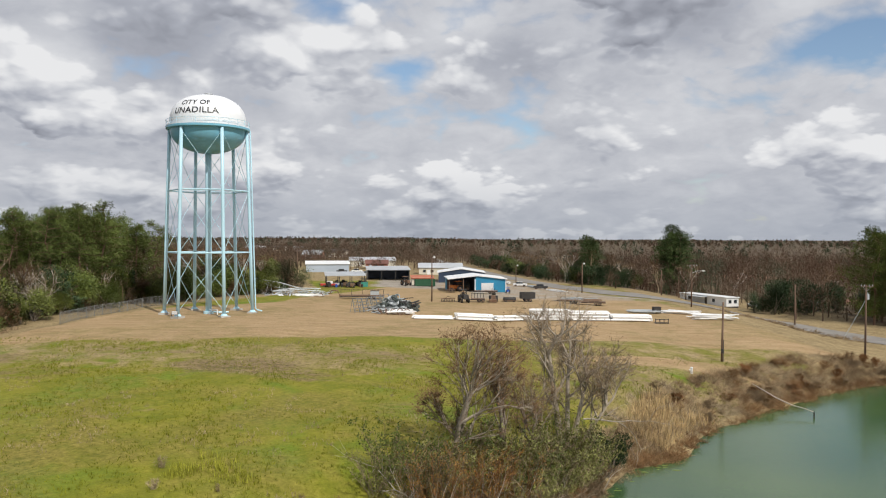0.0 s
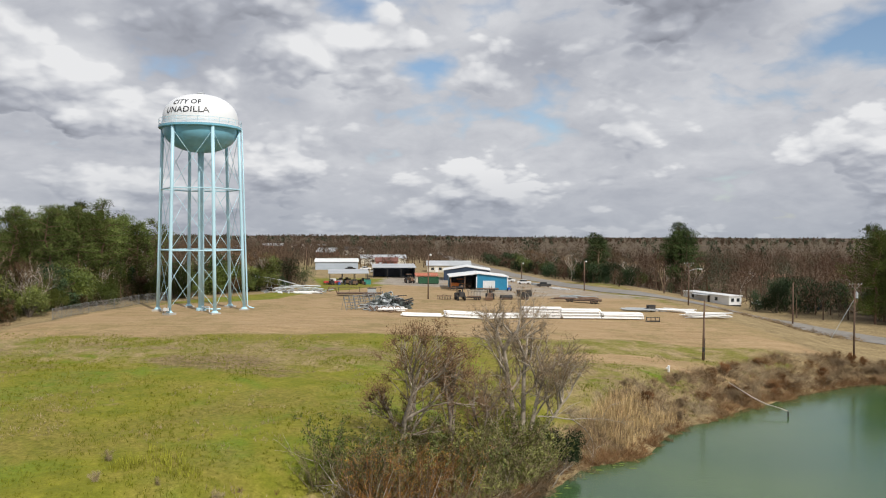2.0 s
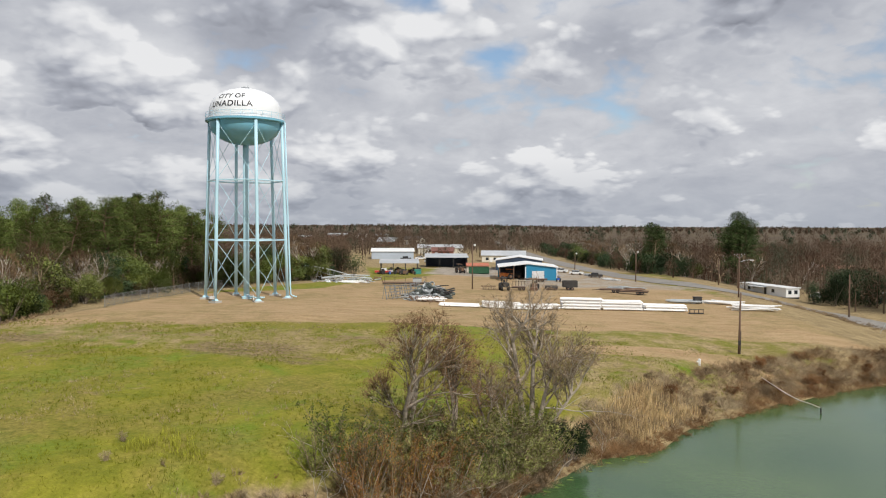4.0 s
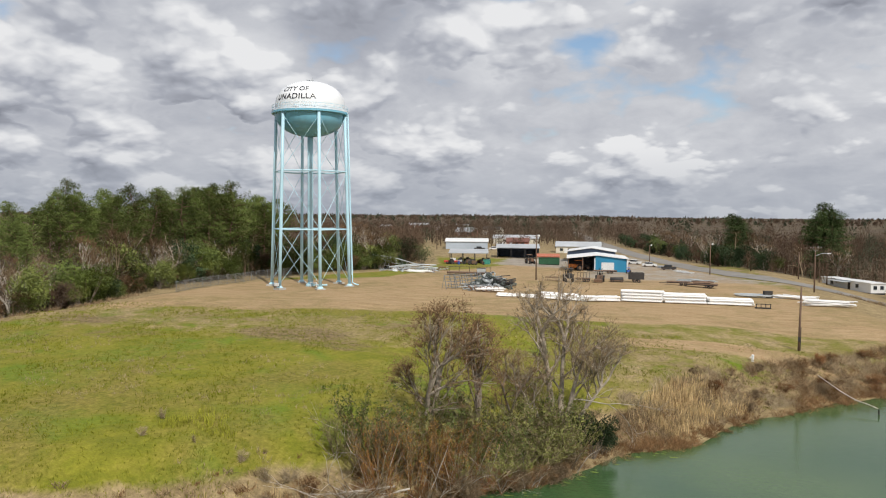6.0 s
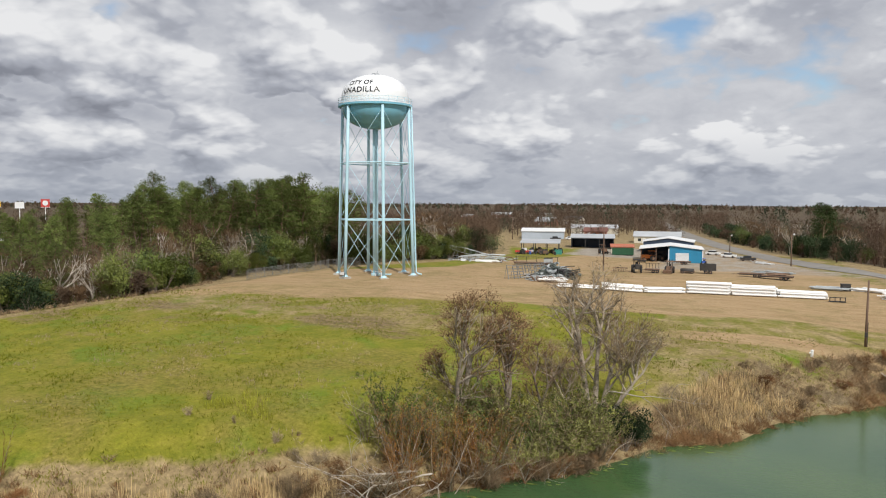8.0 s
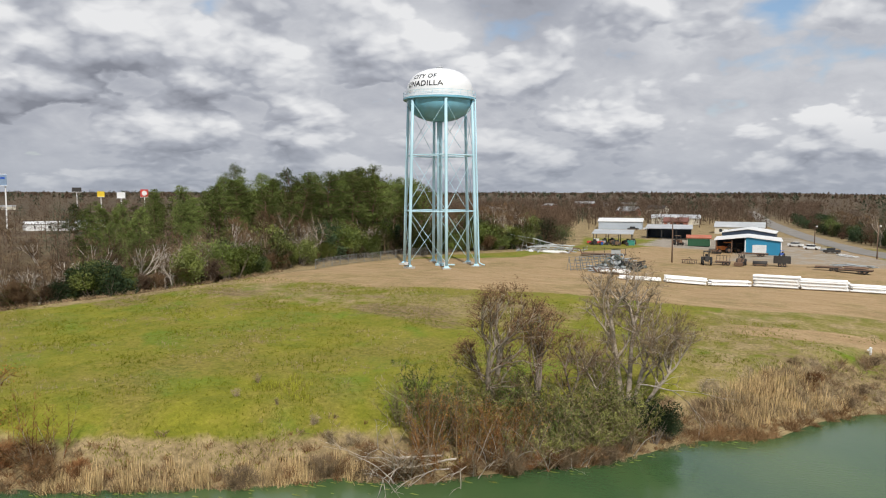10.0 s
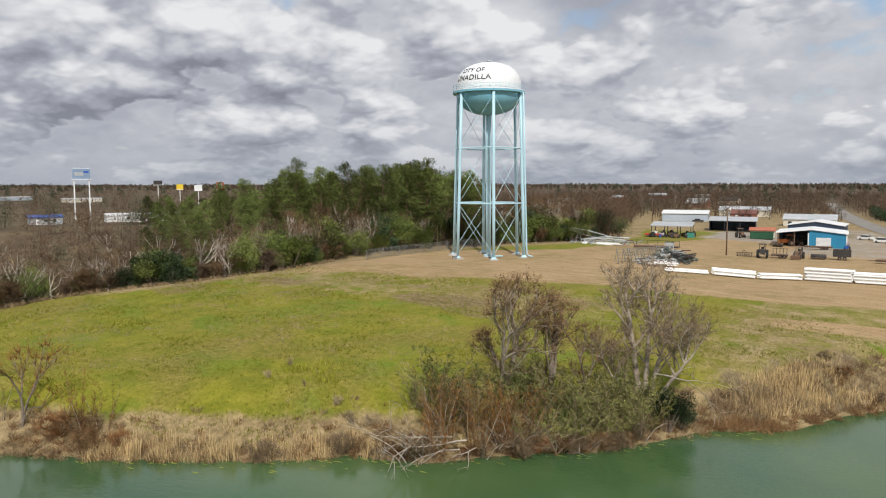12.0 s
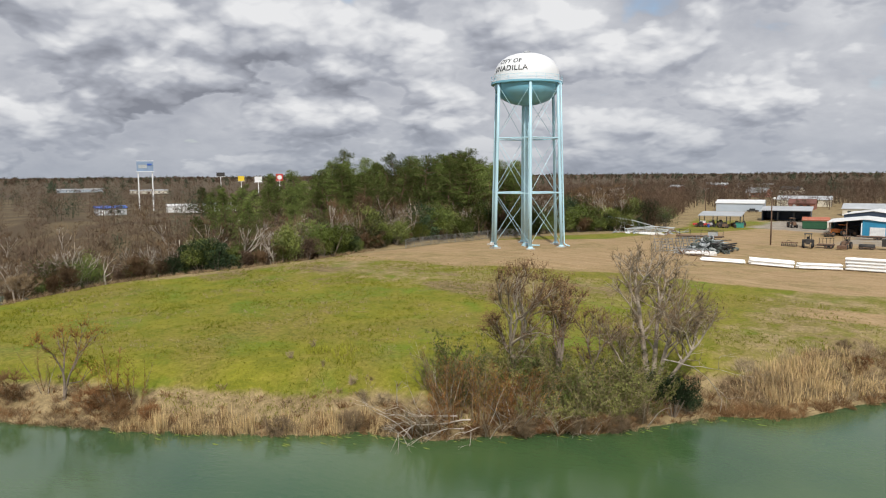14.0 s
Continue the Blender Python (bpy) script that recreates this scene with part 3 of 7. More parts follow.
def build_ground():
    xs, ys = axis_steps(-140, 140, 1.25, 4300), axis_steps(24, 300, 1.25, 4300)
    gx, gy = np.meshgrid(xs, ys)
    gz = land(gx, gy)
    nx, ny = len(xs), len(ys)
    me = bpy.data.meshes.new("ground")
    verts = np.stack([gx.ravel(), gy.ravel(), gz.ravel()], 1)
    i = np.arange((ny - 1) * (nx - 1))
    k = (i // (nx - 1)) * nx + i % (nx - 1)
    me.from_pydata(verts.tolist(), [], np.stack([k, k + 1, k + nx + 1, k + nx], 1).tolist())
    cover = np.zeros((nx * ny, 4))
    d = dirt_mask(gx, gy)
    gravel = step(-26, -16, gx) * step(8, -2, gx) * step(225, 240, gy) * step(290, 270, gy)
    verge = np.interp(gy, [p[1] for p in ROAD[9::-1]], [p[0] for p in ROAD[9::-1]])
    gravel = np.maximum(gravel, step(0, 12, gx) * step(-3, -7, gx - verge) * step(176, 200, gy) * step(330, 300, gy) * 0.72)
    cover[:, 0], cover[:, 1], cover[:, 2], cover[:, 3] = d.ravel(), dry_mask(gx, gy).ravel(), (gravel * 0.8).ravel(), 1
    at = me.color_attributes.new("cover", "FLOAT_COLOR", "POINT")
    at.data.foreach_set("color", cover.ravel())
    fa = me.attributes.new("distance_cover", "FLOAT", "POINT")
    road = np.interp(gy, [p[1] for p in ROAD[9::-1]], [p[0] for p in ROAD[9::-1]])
    # tree shade put into the ground's colour beneath the woods on both sides
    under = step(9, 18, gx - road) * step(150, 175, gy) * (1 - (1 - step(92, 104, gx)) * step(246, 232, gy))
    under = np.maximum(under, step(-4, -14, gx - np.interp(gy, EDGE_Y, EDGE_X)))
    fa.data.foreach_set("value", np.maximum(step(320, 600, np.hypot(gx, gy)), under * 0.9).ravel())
    de = me.attributes.new("dead_grass", "FLOAT", "POINT")
    patches = np.zeros_like(gx)
    for px, py, rx, ry, amount in ((-24, 93, 11, 6.5, 0.85), (-15, 88, 7, 4, 0.6), (-46, 88, 9, 5, 0.6), (-58, 96, 10, 5, 0.75), (-8, 101, 14, 5, 0.6), (-38, 101, 14, 4, 0.55),
                                   (6, 92, 10, 5, 0.55), (-30, 72, 9, 5, 0.35), (-52, 74, 8, 5, 0.4), (30, 92, 12, 6, 0.6), (-2, 76, 6, 4, 0.45), (-68, 84, 6, 8, 0.7)):
        patches = np.maximum(patches, amount * step(1.25, 0.35, np.hypot((gx - px) / rx, (gy - py) / ry)))
    de.data.foreach_set("value", patches.ravel())
    me.polygons.foreach_set("use_smooth", [True] * len(me.polygons))
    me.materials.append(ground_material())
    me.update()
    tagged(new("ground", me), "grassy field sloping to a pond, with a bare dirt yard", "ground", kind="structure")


def build_water():
    m = bpy.data.materials.new("green_pond_water")
    m.use_nodes = True
    t = m.node_tree
    b = t.nodes["Principled BSDF"]
    pos = t.nodes.new("ShaderNodeNewGeometry").outputs["Position"]
    n = noise_of(t, vmath(t, "MULTIPLY", pos, (1.0, 2.0, 1)), 1.3, 5, 0.6, 0.3)
    w = noise_of(t, pos, 0.045, 3, 0.5, 0.5)
    col = mixc(t, ramp(t, w, [(0.35, 0.0), (0.65, 1.0)]), (0.038, 0.088, 0.036), (0.066, 0.118, 0.040))
    t.links.new(col, b.inputs["Base Color"])
    b.inputs["Roughness"].default_value = 0.10
    b.inputs["Specular IOR Level"].default_value = 0.4
    bp = t.nodes.new("ShaderNodeBump")
    bp.inputs["Strength"].default_value, bp.inputs["Distance"].default_value = 0.25, 0.05
    t.links.new(n, bp.inputs["Height"])
    t.links.new(bp.outputs[0], b.inputs["Normal"])
    g = Geo()
    g.quad((-450, -150, 0), (550, -150, 0), (550, 150, 0), (-450, 150, 0))
    single("water", g, m, "milky green pond water with faint ripples", "water", pose(0, 0, WATER), kind="structure")


build_ground()
build_water()


def ribbon(line, width, lift=0.05, every=1.5):
    """A strip that follows the ground along a line."""
    g = Geo()
    pts = [Vector((*p, 0)) for p in line]
    dense = []
    for a, b, c, d in zip([pts[0]] + pts[:-2], pts[:-1], pts[1:], pts[2:] + [pts[-1]]):
        n = max(2, int((c - b).length / every))
        for i in range(n):
            u = i / n
            dense.append(0.5 * (2 * b + (c - a) * u + (2 * a - 5 * b + 4 * c - d) * u * u + (3 * b - a - 3 * c + d) * u ** 3))
    dense.append(pts[-1])
    rows = []
    for i, p in enumerate(dense):
        d = (dense[min(i + 1, len(dense) - 1)] - dense[max(i - 1, 0)]).normalized()
        s = Vector((-d.y, d.x, 0)) * width / 2
        row = []
        for w in (-1, -0.5, 0, 0.5, 1):
            q = p + s * w
            row.append((q.x, q.y, lz(q.x, q.y) + lift + (0.03 if w == 0 else 0)))
        rows.append(row)
    for r, q in zip(rows, rows[1:]):
        for i in range(4):
            g.quad(r[i], r[i + 1], q[i + 1], q[i])
    return g


single("road", ribbon(ROAD, 8.0, 0.09), M["asphalt"], "narrow worn grey asphalt country road", "road", kind="structure")


# ---- the water tower ----
TOWER = (-42.0, 142.0)
TOWER_Z = lz(*TOWER)
FACE = math.atan2(-0.959, 0.284)
LEVELS = (0.0, 11.4, 22.75, 33.4)
TANK_DROP = 0.45


def leg_at(k, z):
    a = FACE + radians(19.6 + 60 * k)
    r = 8.0 - z / 33.9 * 1.0
    return Vector((r * math.cos(a), r * math.sin(a), z))


def tank_radius(z):
    """The tank's outline above the balcony."""
    if z < 35.9:
        return 6.95
    u = min(1.0, (z - 35.9) / 5.0)
    return 6.95 * max(0.0, 1 - u ** 2.25) ** (1 / 2.25)


def words(text, size, z_mid, turn):
    """Lettering laid round the tank, as a mesh."""
    c = bpy.data.curves.new("letters", "FONT")
    c.body, c.size, c.align_x, c.align_y = text, size, "CENTER", "CENTER"
    c.space_character = 1.08
    c.offset = 0.022
    ob = bpy.data.objects.new("letters", c)
    scene.collection.objects.link(ob)
    bpy.context.view_layer.update()
    me = bpy.data.meshes.new_from_object(ob.evaluated_get(bpy.context.evaluated_depsgraph_get()))
    bpy.data.objects.remove(ob)
    bm = bmesh.new()
    bm.from_mesh(me)
    bmesh.ops.triangulate(bm, faces=bm.faces)
    for _ in range(2):
        bmesh.ops.subdivide_edges(bm, edges=[e for e in bm.edges if e.calc_length() > 0.3], cuts=1)
        bmesh.ops.triangulate(bm, faces=bm.faces)
    for v in bm.verts:
        z = z_mid + v.co.y * 0.93
        r = tank_radius(z) + 0.06
        a = turn + v.co.x * 1.06 / tank_radius(z_mid)
        v.co = (r * 0.982 * math.cos(a), r * 0.982 * math.sin(a), z - TANK_DROP)
    bm.verts.index_update()
    bpy.data.meshes.remove(me)
    return bm


def letters(bm, tank):
    """Each letter as a part of its own."""
    left = set(bm.verts)
    while left:
        group, todo = set(), [next(iter(sorted(left, key=lambda v: v.index)))]
        while todo:
            v = todo.pop()
            if v in group:
                continue
            group.add(v)
            todo += [e.other_vert(v) for e in v.link_edges]
        left -= group
        g, at = Geo(), {}
        for v in group:
            at[v] = len(g.v)
            g.v.append(tuple(v.co))
        g.f = [tuple(at[v] for v in f.verts) for f in bm.faces if f.verts[0] in group]
        part("letter", g, M["lettering"], tank)
    bm.free()


def build_tower():
    t = thing("water_tower", "pale teal steel water tower with a white lettered tank", "water tower", pose(*TOWER, TOWER_Z))
    # tank: white shell and dome, teal bowl
    prof = [(6.95, 34.75), (6.95, 35.9)] + [(tank_radius(35.9 + 5.0 * math.sin(radians(a))), 35.9 + 5.0 * math.sin(radians(a))) for a in range(5, 91, 5)]
    drop = [(0.982 * r, z - TANK_DROP) for r, z in prof]
    tank = part("tank", Geo().lathe(drop, 72), M["tank_white"], t, "white steel tank shell and dome", True)
    letters(words("CITY OF", 1.3, 38.7, FACE - radians(22.5)), tank)
    letters(words("UNADILLA", 1.6, 37.2, FACE - radians(21)), tank)
    bowl = [(0.6, 30.1)] + [(6.93 * math.sin(radians(a)), 34.5 - 4.4 * math.cos(radians(a)) ** 0.9) for a in range(8, 90, 4)] + [(6.95, 34.5), (6.95, 34.75)]
    part("bowl", Geo().lathe([(0.982 * r, z - TANK_DROP) for r, z in bowl], 72), M["tank_teal"], t, "teal bowl under the tank", True)
    ring = Geo().lathe([(6.9, 34.35), (7.55, 34.35), (7.65, 34.45), (7.65, 34.82), (7.55, 34.84), (6.96, 34.84)], 72)
    ring.v = [(x * 0.982, y * 0.982, z - TANK_DROP) for x, y, z in ring.v]
    part("balcony", ring, M["tank_teal"], t, "teal balcony ring")
    toe = Geo().lathe([(7.46, 34.39), (7.46, 34.57), (7.42, 34.57), (7.42, 34.39)], 72)
    part("toe_board", toe, M["tank_white"], t)
    rail = Geo()
    for z, r in ((35.5, 0.035), (35.0, 0.025)):
        rail.tube([(7.44 * math.cos(2 * math.pi * i / 48), 7.44 * math.sin(2 * math.pi * i / 48), z) for i in range(49)], r, 5, False)
    part("handrail", rail, M["leg_teal"], t)
    post = Geo().tube([(0, 0, 34.39), (0, 0, 35.51)], 0.03, 5).mesh("rail_post", M["leg_teal"])
    for i in range(24):
        o = part("rail_post", post, None, t)
        o.matrix_basis = pose(7.44 * math.cos(math.pi * i / 12), 7.44 * math.sin(math.pi * i / 12), 0)
    vent = part("roof_vent", Geo().lathe([(0.45, 40.3), (0.45, 40.6), (0.75, 40.65), (0.7, 40.8), (0.05, 40.95)], 20), M["grey_roof"], t, "small roof vent", True)
    part("finial", Geo().tube([(0.5, 0, 40.6), (0.5, 0, 41.3)], 0.04, 5), M["steel"], vent)
    # legs with foot plates
    for k in range(6):
        leg = part("leg", Geo().tube([leg_at(k, z) for z in (0.25, 11.4, 22.75, 34.0)], 0.31, 20), M["leg_teal"], t, smooth=True)
        f = leg_at(k, 0)
        part("foot_plate", Geo().lathe([(0.05, 0.62), (0.42, 0.6), (0.62, 0.32), (0.62, 0.22), (0.05, 0.2)], 16, f), M["leg_teal"], leg)
        part("footing", Geo().box(f.x, f.y, -0.5, 1.7, 1.7, 0.75, degrees_of(f)), M["concrete"], leg, "concrete footing")
    riser = part("riser_pipe", Geo().tube([(0, 0, 0.1), (0, 0, 11), (0, 0, 22), (0, 0, 30.2)], 0.56, 28), M["leg_teal"], t, "wide central riser pipe", True)
    part("base_ring", Geo().lathe([(0.56, 0.5), (0.95, 0.45), (0.95, 0.0), (0.62, 0.0)], 24), M["leg_teal"], riser)
    for z in (10.2, 20.6):
        part("flange", Geo().lathe([(0.56, z), (0.66, z), (0.66, z + 0.16), (0.56, z + 0.16)], 24), M["leg_teal"], riser)
    # girts between the legs and rods across each panel
    for k in range(6):
        for z in LEVELS[1:3]:
            a, b = leg_at(k, z), leg_at(k + 1, z)
            part("girt", Geo().tube([a, b], 0.125, 8), M["leg_teal"], t)
        for z0, z1 in zip(LEVELS, LEVELS[1:]):
            z0 = z0 + 0.9 if z0 == 0 else z0
            for i, j in ((k, k + 1), (k + 1, k)):
                a, b = leg_at(i, z0 + 0.15), leg_at(j, z1 - 0.15)
                part("brace_rod", Geo().tube([a, b], 0.045, 5), M["leg_teal"], t)
    for k in range(6):
        for z in LEVELS[1:3]:
            a = leg_at(k, z)
            part("stay_rod", Geo().tube([a, (0, 0, z)], 0.035, 5), M["leg_teal"], t)
    # overflow pipe and ladder by one leg
    out = (leg_at(1, 0) / 8.0) * Vector((1, 1, 0))
    side = Vector((-out.y, out.x, 0))
    pipe = [leg_at(1, z) + out * 0.55 + side * 0.25 for z in (0.9, 11, 22, 34.0)]
    pipe = [pipe[0] + Vector((0, 0, -0.55)) + out * 1.2 + side * 0.2, pipe[0] + Vector((0, 0, -0.35)) + out * 0.5] + pipe
    part("overflow_pipe", Geo().tube(pipe, 0.14, 10), M["leg_teal"], t, "slim overflow pipe with a bent foot", True)
    lad = part("ladder", Geo(), M["leg_teal"], t)
    lg = Geo()
    for s in (-0.22, 0.22):
        lg.tube([leg_at(1, z) + out * 0.62 + side * (s - 0.5) for z in (2.4, 34.4)], 0.03, 4)
    for i in range(79):
        z = 2.6 + i * 0.4
        p = leg_at(1, z) + out * 0.62 - side * 0.5
        lg.tube([p - side * 0.22, p + side * 0.22], 0.018, 4)
    lad.data = lg.mesh("ladder", M["leg_teal"])
    # low pipework by the riser
    pw = part("valve_pipe", Geo().tube([(0.9, -0.8, 0.45), (2.6, -2.2, 0.45), (4.2, -1.6, 0.45)], 0.16, 8), M["leg_teal"], t)
    part("valve_pipe", Geo().tube([(0.7, -1.6, 0.0), (0.7, -1.6, 0.9), (2.4, -2.6, 0.9), (2.4, -2.6, 0.0)], 0.1, 8), M["tank_white"], t)
    b = leg_at(-1, 0) * 1.09
    box = thing("meter_box", "white meter box on a steel frame beside a tower leg", "meter box", pose(TOWER[0] + b.x, TOWER[1] + b.y, lz(TOWER[0] + b.x, TOWER[1] + b.y), 0, 0, -16))
    part("cabinet", Geo().box(0, 0, 0.75, 1.0, 0.35, 0.55), M["white_sheet"], box)
    for sx in (-0.62, 0.62):
        part("post", Geo().tube([(sx, 0, -0.2), (sx, 0, 1.25)], 0.05, 6), M["dark"], box)
    part("crossbar", Geo().tube([(-0.62, 0, 0.7), (0.62, 0, 0.7)], 0.04, 6), M["dark"], box)


def degrees_of(v):
    return math.degrees(math.atan2(v.y, v.x))


build_tower()


# ---- plants ----
rng = random.Random(7)


def jitter(r, k):
    return Vector((r.uniform(-k, k), r.uniform(-k, k), r.uniform(-k, k)))


def grow(wood, twigs, r, p, d, length, rad, depth, spread=0.7, rise=0.12, n_side=6, twig_w=0.03, twig_len=0.9, ends=None, forks=(2, 3), thin=0.0):
    """A limb with bends, which forks until it ends in twigs."""
    pts, q = [p.copy()], p.copy()
    segs = 4 if depth > 2 else 3
    for _ in range(segs):
        d = (d + jitter(r, 0.16) + Vector((0, 0, rise * 0.4))).normalized()
        q = q + d * (length / segs)
        pts.append(q.copy())
    wood.tube(pts, [rad * (1 - 0.45 * i / segs) for i in range(segs + 1)], max(3, n_side), False)
    if depth == 0:
        if ends is not None:
            ends.append((q.copy(), d.copy()))
        return
    tip = max(rad * 0.62, thin)
    for i in range(r.randint(*forks)):
        nd = (d + jitter(r, spread)).normalized()
        nd = (nd + Vector((0, 0, rise))).normalized()
        grow(wood, twigs, r, q, nd, length * r.uniform(0.62, 0.86), tip * r.uniform(0.75, 1.0), depth - 1, spread, rise, n_side - 1, twig_w, twig_len, ends, forks, thin)
    if depth > 1:
        for pt in pts[2:-1]:
            if r.random() < 0.75:
                nd = (d + jitter(r, 1.0)).normalized()
                grow(wood, twigs, r, pt, nd, length * r.uniform(0.45, 0.7), tip * 0.6, max(0, depth - 2), spread, rise, n_side - 1, twig_w, twig_len, ends, forks, thin)
    if depth <= 2 and twigs is not None:
        spray(twigs, r, pts, d, twig_w, twig_len, 6)


def spray(twigs, r, pts, d, w, length, n):
    for pt in pts[1:]:
        for _ in range(n):
            nd = (d * 0.6 + jitter(r, 1.0) + Vector((0, 0, 0.2))).normalized()
            s = nd.orthogonal().normalized() * w / 2
            e = pt + nd * length * r.uniform(0.5, 1.2)
            twigs.tri(pt - s, pt + s, e)
            m = pt.lerp(e, r.uniform(0.3, 0.6))
            f = m + (nd + jitter(r, 0.8)).normalized() * length * 0.5
            twigs.tri(m - s * 0.8, m + s * 0.8, f)


def bare_tree_meshes(seed, h, depth=3, twig_w=0.045, twig_len=1.0, stems=1, spread=0.62, per_end=8, wood_mat="bark", twig_mat="twig", rise=0.14, thick=1.0):
    r = random.Random(seed)
    wood, twigs, ends = Geo(), Geo(), []
    for s in range(stems):
        lean = Vector((r.uniform(-0.12, 0.12), r.uniform(-0.12, 0.12), 1)).normalized() if stems == 1 else Vector((math.cos(s * 2.4) * 0.35, math.sin(s * 2.4) * 0.35, 1)).normalized()
        grow(wood, twigs, r, Vector((0, 0, -0.4)), lean, h * 0.30, h * 0.017 * thick / stems ** 0.4, depth, spread, rise, 6, twig_w, twig_len, ends)
    for p, d in ends:
        for _ in range(per_end):
            nd = (d * 0.8 + jitter(r, 0.9) + Vector((0, 0, 0.2))).normalized()
            sd = nd.orthogonal().normalized() * twig_w / 2
            e = p + nd * twig_len * r.uniform(0.6, 1.5)
            twigs.tri(p - sd, p + sd, e)
            m = p.lerp(e, 0.5)
            f = m + (nd + jitter(r, 0.9)).normalized() * twig_len * 0.6
            twigs.tri(m - sd * 0.7, m + sd * 0.7, f)
    return wood.mesh("trunk", M[wood_mat], True), twigs.mesh("crown", M[twig_mat])


def leaf(g, p, r, size, thin=0.55):
    a = jitter(r, 1).normalized()
    b = a.orthogonal().normalized()
    a, b = a * size, b * size * thin
    g.quad(p - a, p + b, p + a, p - b)


def pine_meshes(seed, h, mat="needle", full=0.22, low=None, bulk=1.0):
    r = random.Random(seed)
    wood, crown = Geo(), Geo()
    bend = [Vector((r.uniform(-0.2, 0.2) * i, r.uniform(-0.2, 0.2) * i, h * i / 6 - 0.4 * (i == 0))) for i in range(7)]
    wood.tube(bend, [h * 0.014 * (1 - 0.13 * i) for i in range(7)], 7, False)
    start = low or r.uniform(0.16, 0.34)
    n = 54
    for i in range(n):
        u = start + (1 - start) * (i / n) ** 0.92
        base = bend[min(5, int(u * 6))].lerp(bend[min(6, int(u * 6) + 1)], u * 6 - int(u * 6))
        a = r.uniform(0, 6.283)
        wide = h * full * (math.sin(math.pi * min(1, 0.22 + 0.80 * (u - start) / (1 - start))) ** 0.45) * r.uniform(0.45, 1.15)
        tip = base + Vector((math.cos(a) * wide, math.sin(a) * wide, wide * r.uniform(-0.05, 0.4)))
        wood.tube([base, tip], [0.07, 0.03], 3, False)
        for c in range(2 + int(wide > 1.9)):
            q = base.lerp(tip, 1 - 0.33 * c)
            rad = r.uniform(0.7, 1.2) * h / 22 * bulk
            for _ in range(int(40 * bulk ** 2)):
                d = jitter(r, 1).normalized()
                e = q + Vector((d.x * 1.2, d.y * 1.2, d.z * 0.9 + 0.1)) * rad * r.uniform(0.4, 1.05)
                out = (d + jitter(r, 0.6) + Vector((0, 0, 0.3))).normalized() * r.uniform(0.25, 0.5)
                s = out.orthogonal().normalized() * r.uniform(0.05, 0.09)
                crown.tri(e - s, e + s, e + out)
    return wood.mesh("trunk", M["bark_pine"], True), crown.mesh("crown", M[mat])


def bush_meshes(seed, h, wide, leaves, size, mat, stem_mat="bark"):
    """A leafy evergreen shrub of several uneven clumps."""
    r = random.Random(seed)
    wood, crown = Geo(), Geo()
    clumps = []
    for i in range(9):
        a, d = r.uniform(0, 6.283), wide * 0.5 * r.uniform(0.1, 0.8)
        c = Vector((math.cos(a) * d, math.sin(a) * d, h * r.uniform(0.25, 0.8)))
        clumps.append((c, r.uniform(0.2, 0.36) * min(h, wide)))
        wood.tube([(0, 0, -0.3), c * 0.5 + jitter(r, 0.2), c], [0.07, 0.05, 0.02], 4, False)
    for i in range(leaves):
        c, rad = clumps[r.randrange(9)]
        d = jitter(r, 1).normalized() * rad * (r.random() ** 0.4)
        q = c + d
        q.z = max(0.1, q.z)
        if size < 0.12:
            leaf(crown, q, r, size * r.uniform(0.6, 1.2))
        else:
            a = jitter(r, 1).normalized()
            b = a.orthogonal().normalized() * size * 0.55
            crown.tri(q - b, q + b, q + a * size * r.uniform(1.2, 2.2))
    return wood.mesh("trunk", M[stem_mat]), crown.mesh("foliage", M[mat])


def plant(name, meshes, label, category, x, y, rz=0.0, s=1.0, group="", sink=0.0, tall=1.0):
    ob = thing(name, label, category, Matrix.LocRotScale((x, y, lz(x, y) - sink), Euler((0, 0, rz)), (s, s, s * tall)), group)
    for me in meshes:
        part(me.name.split(".")[0], me, None, ob)
    return ob


def edge_x(y):
    return float(np.interp(y, EDGE_Y, EDGE_X))


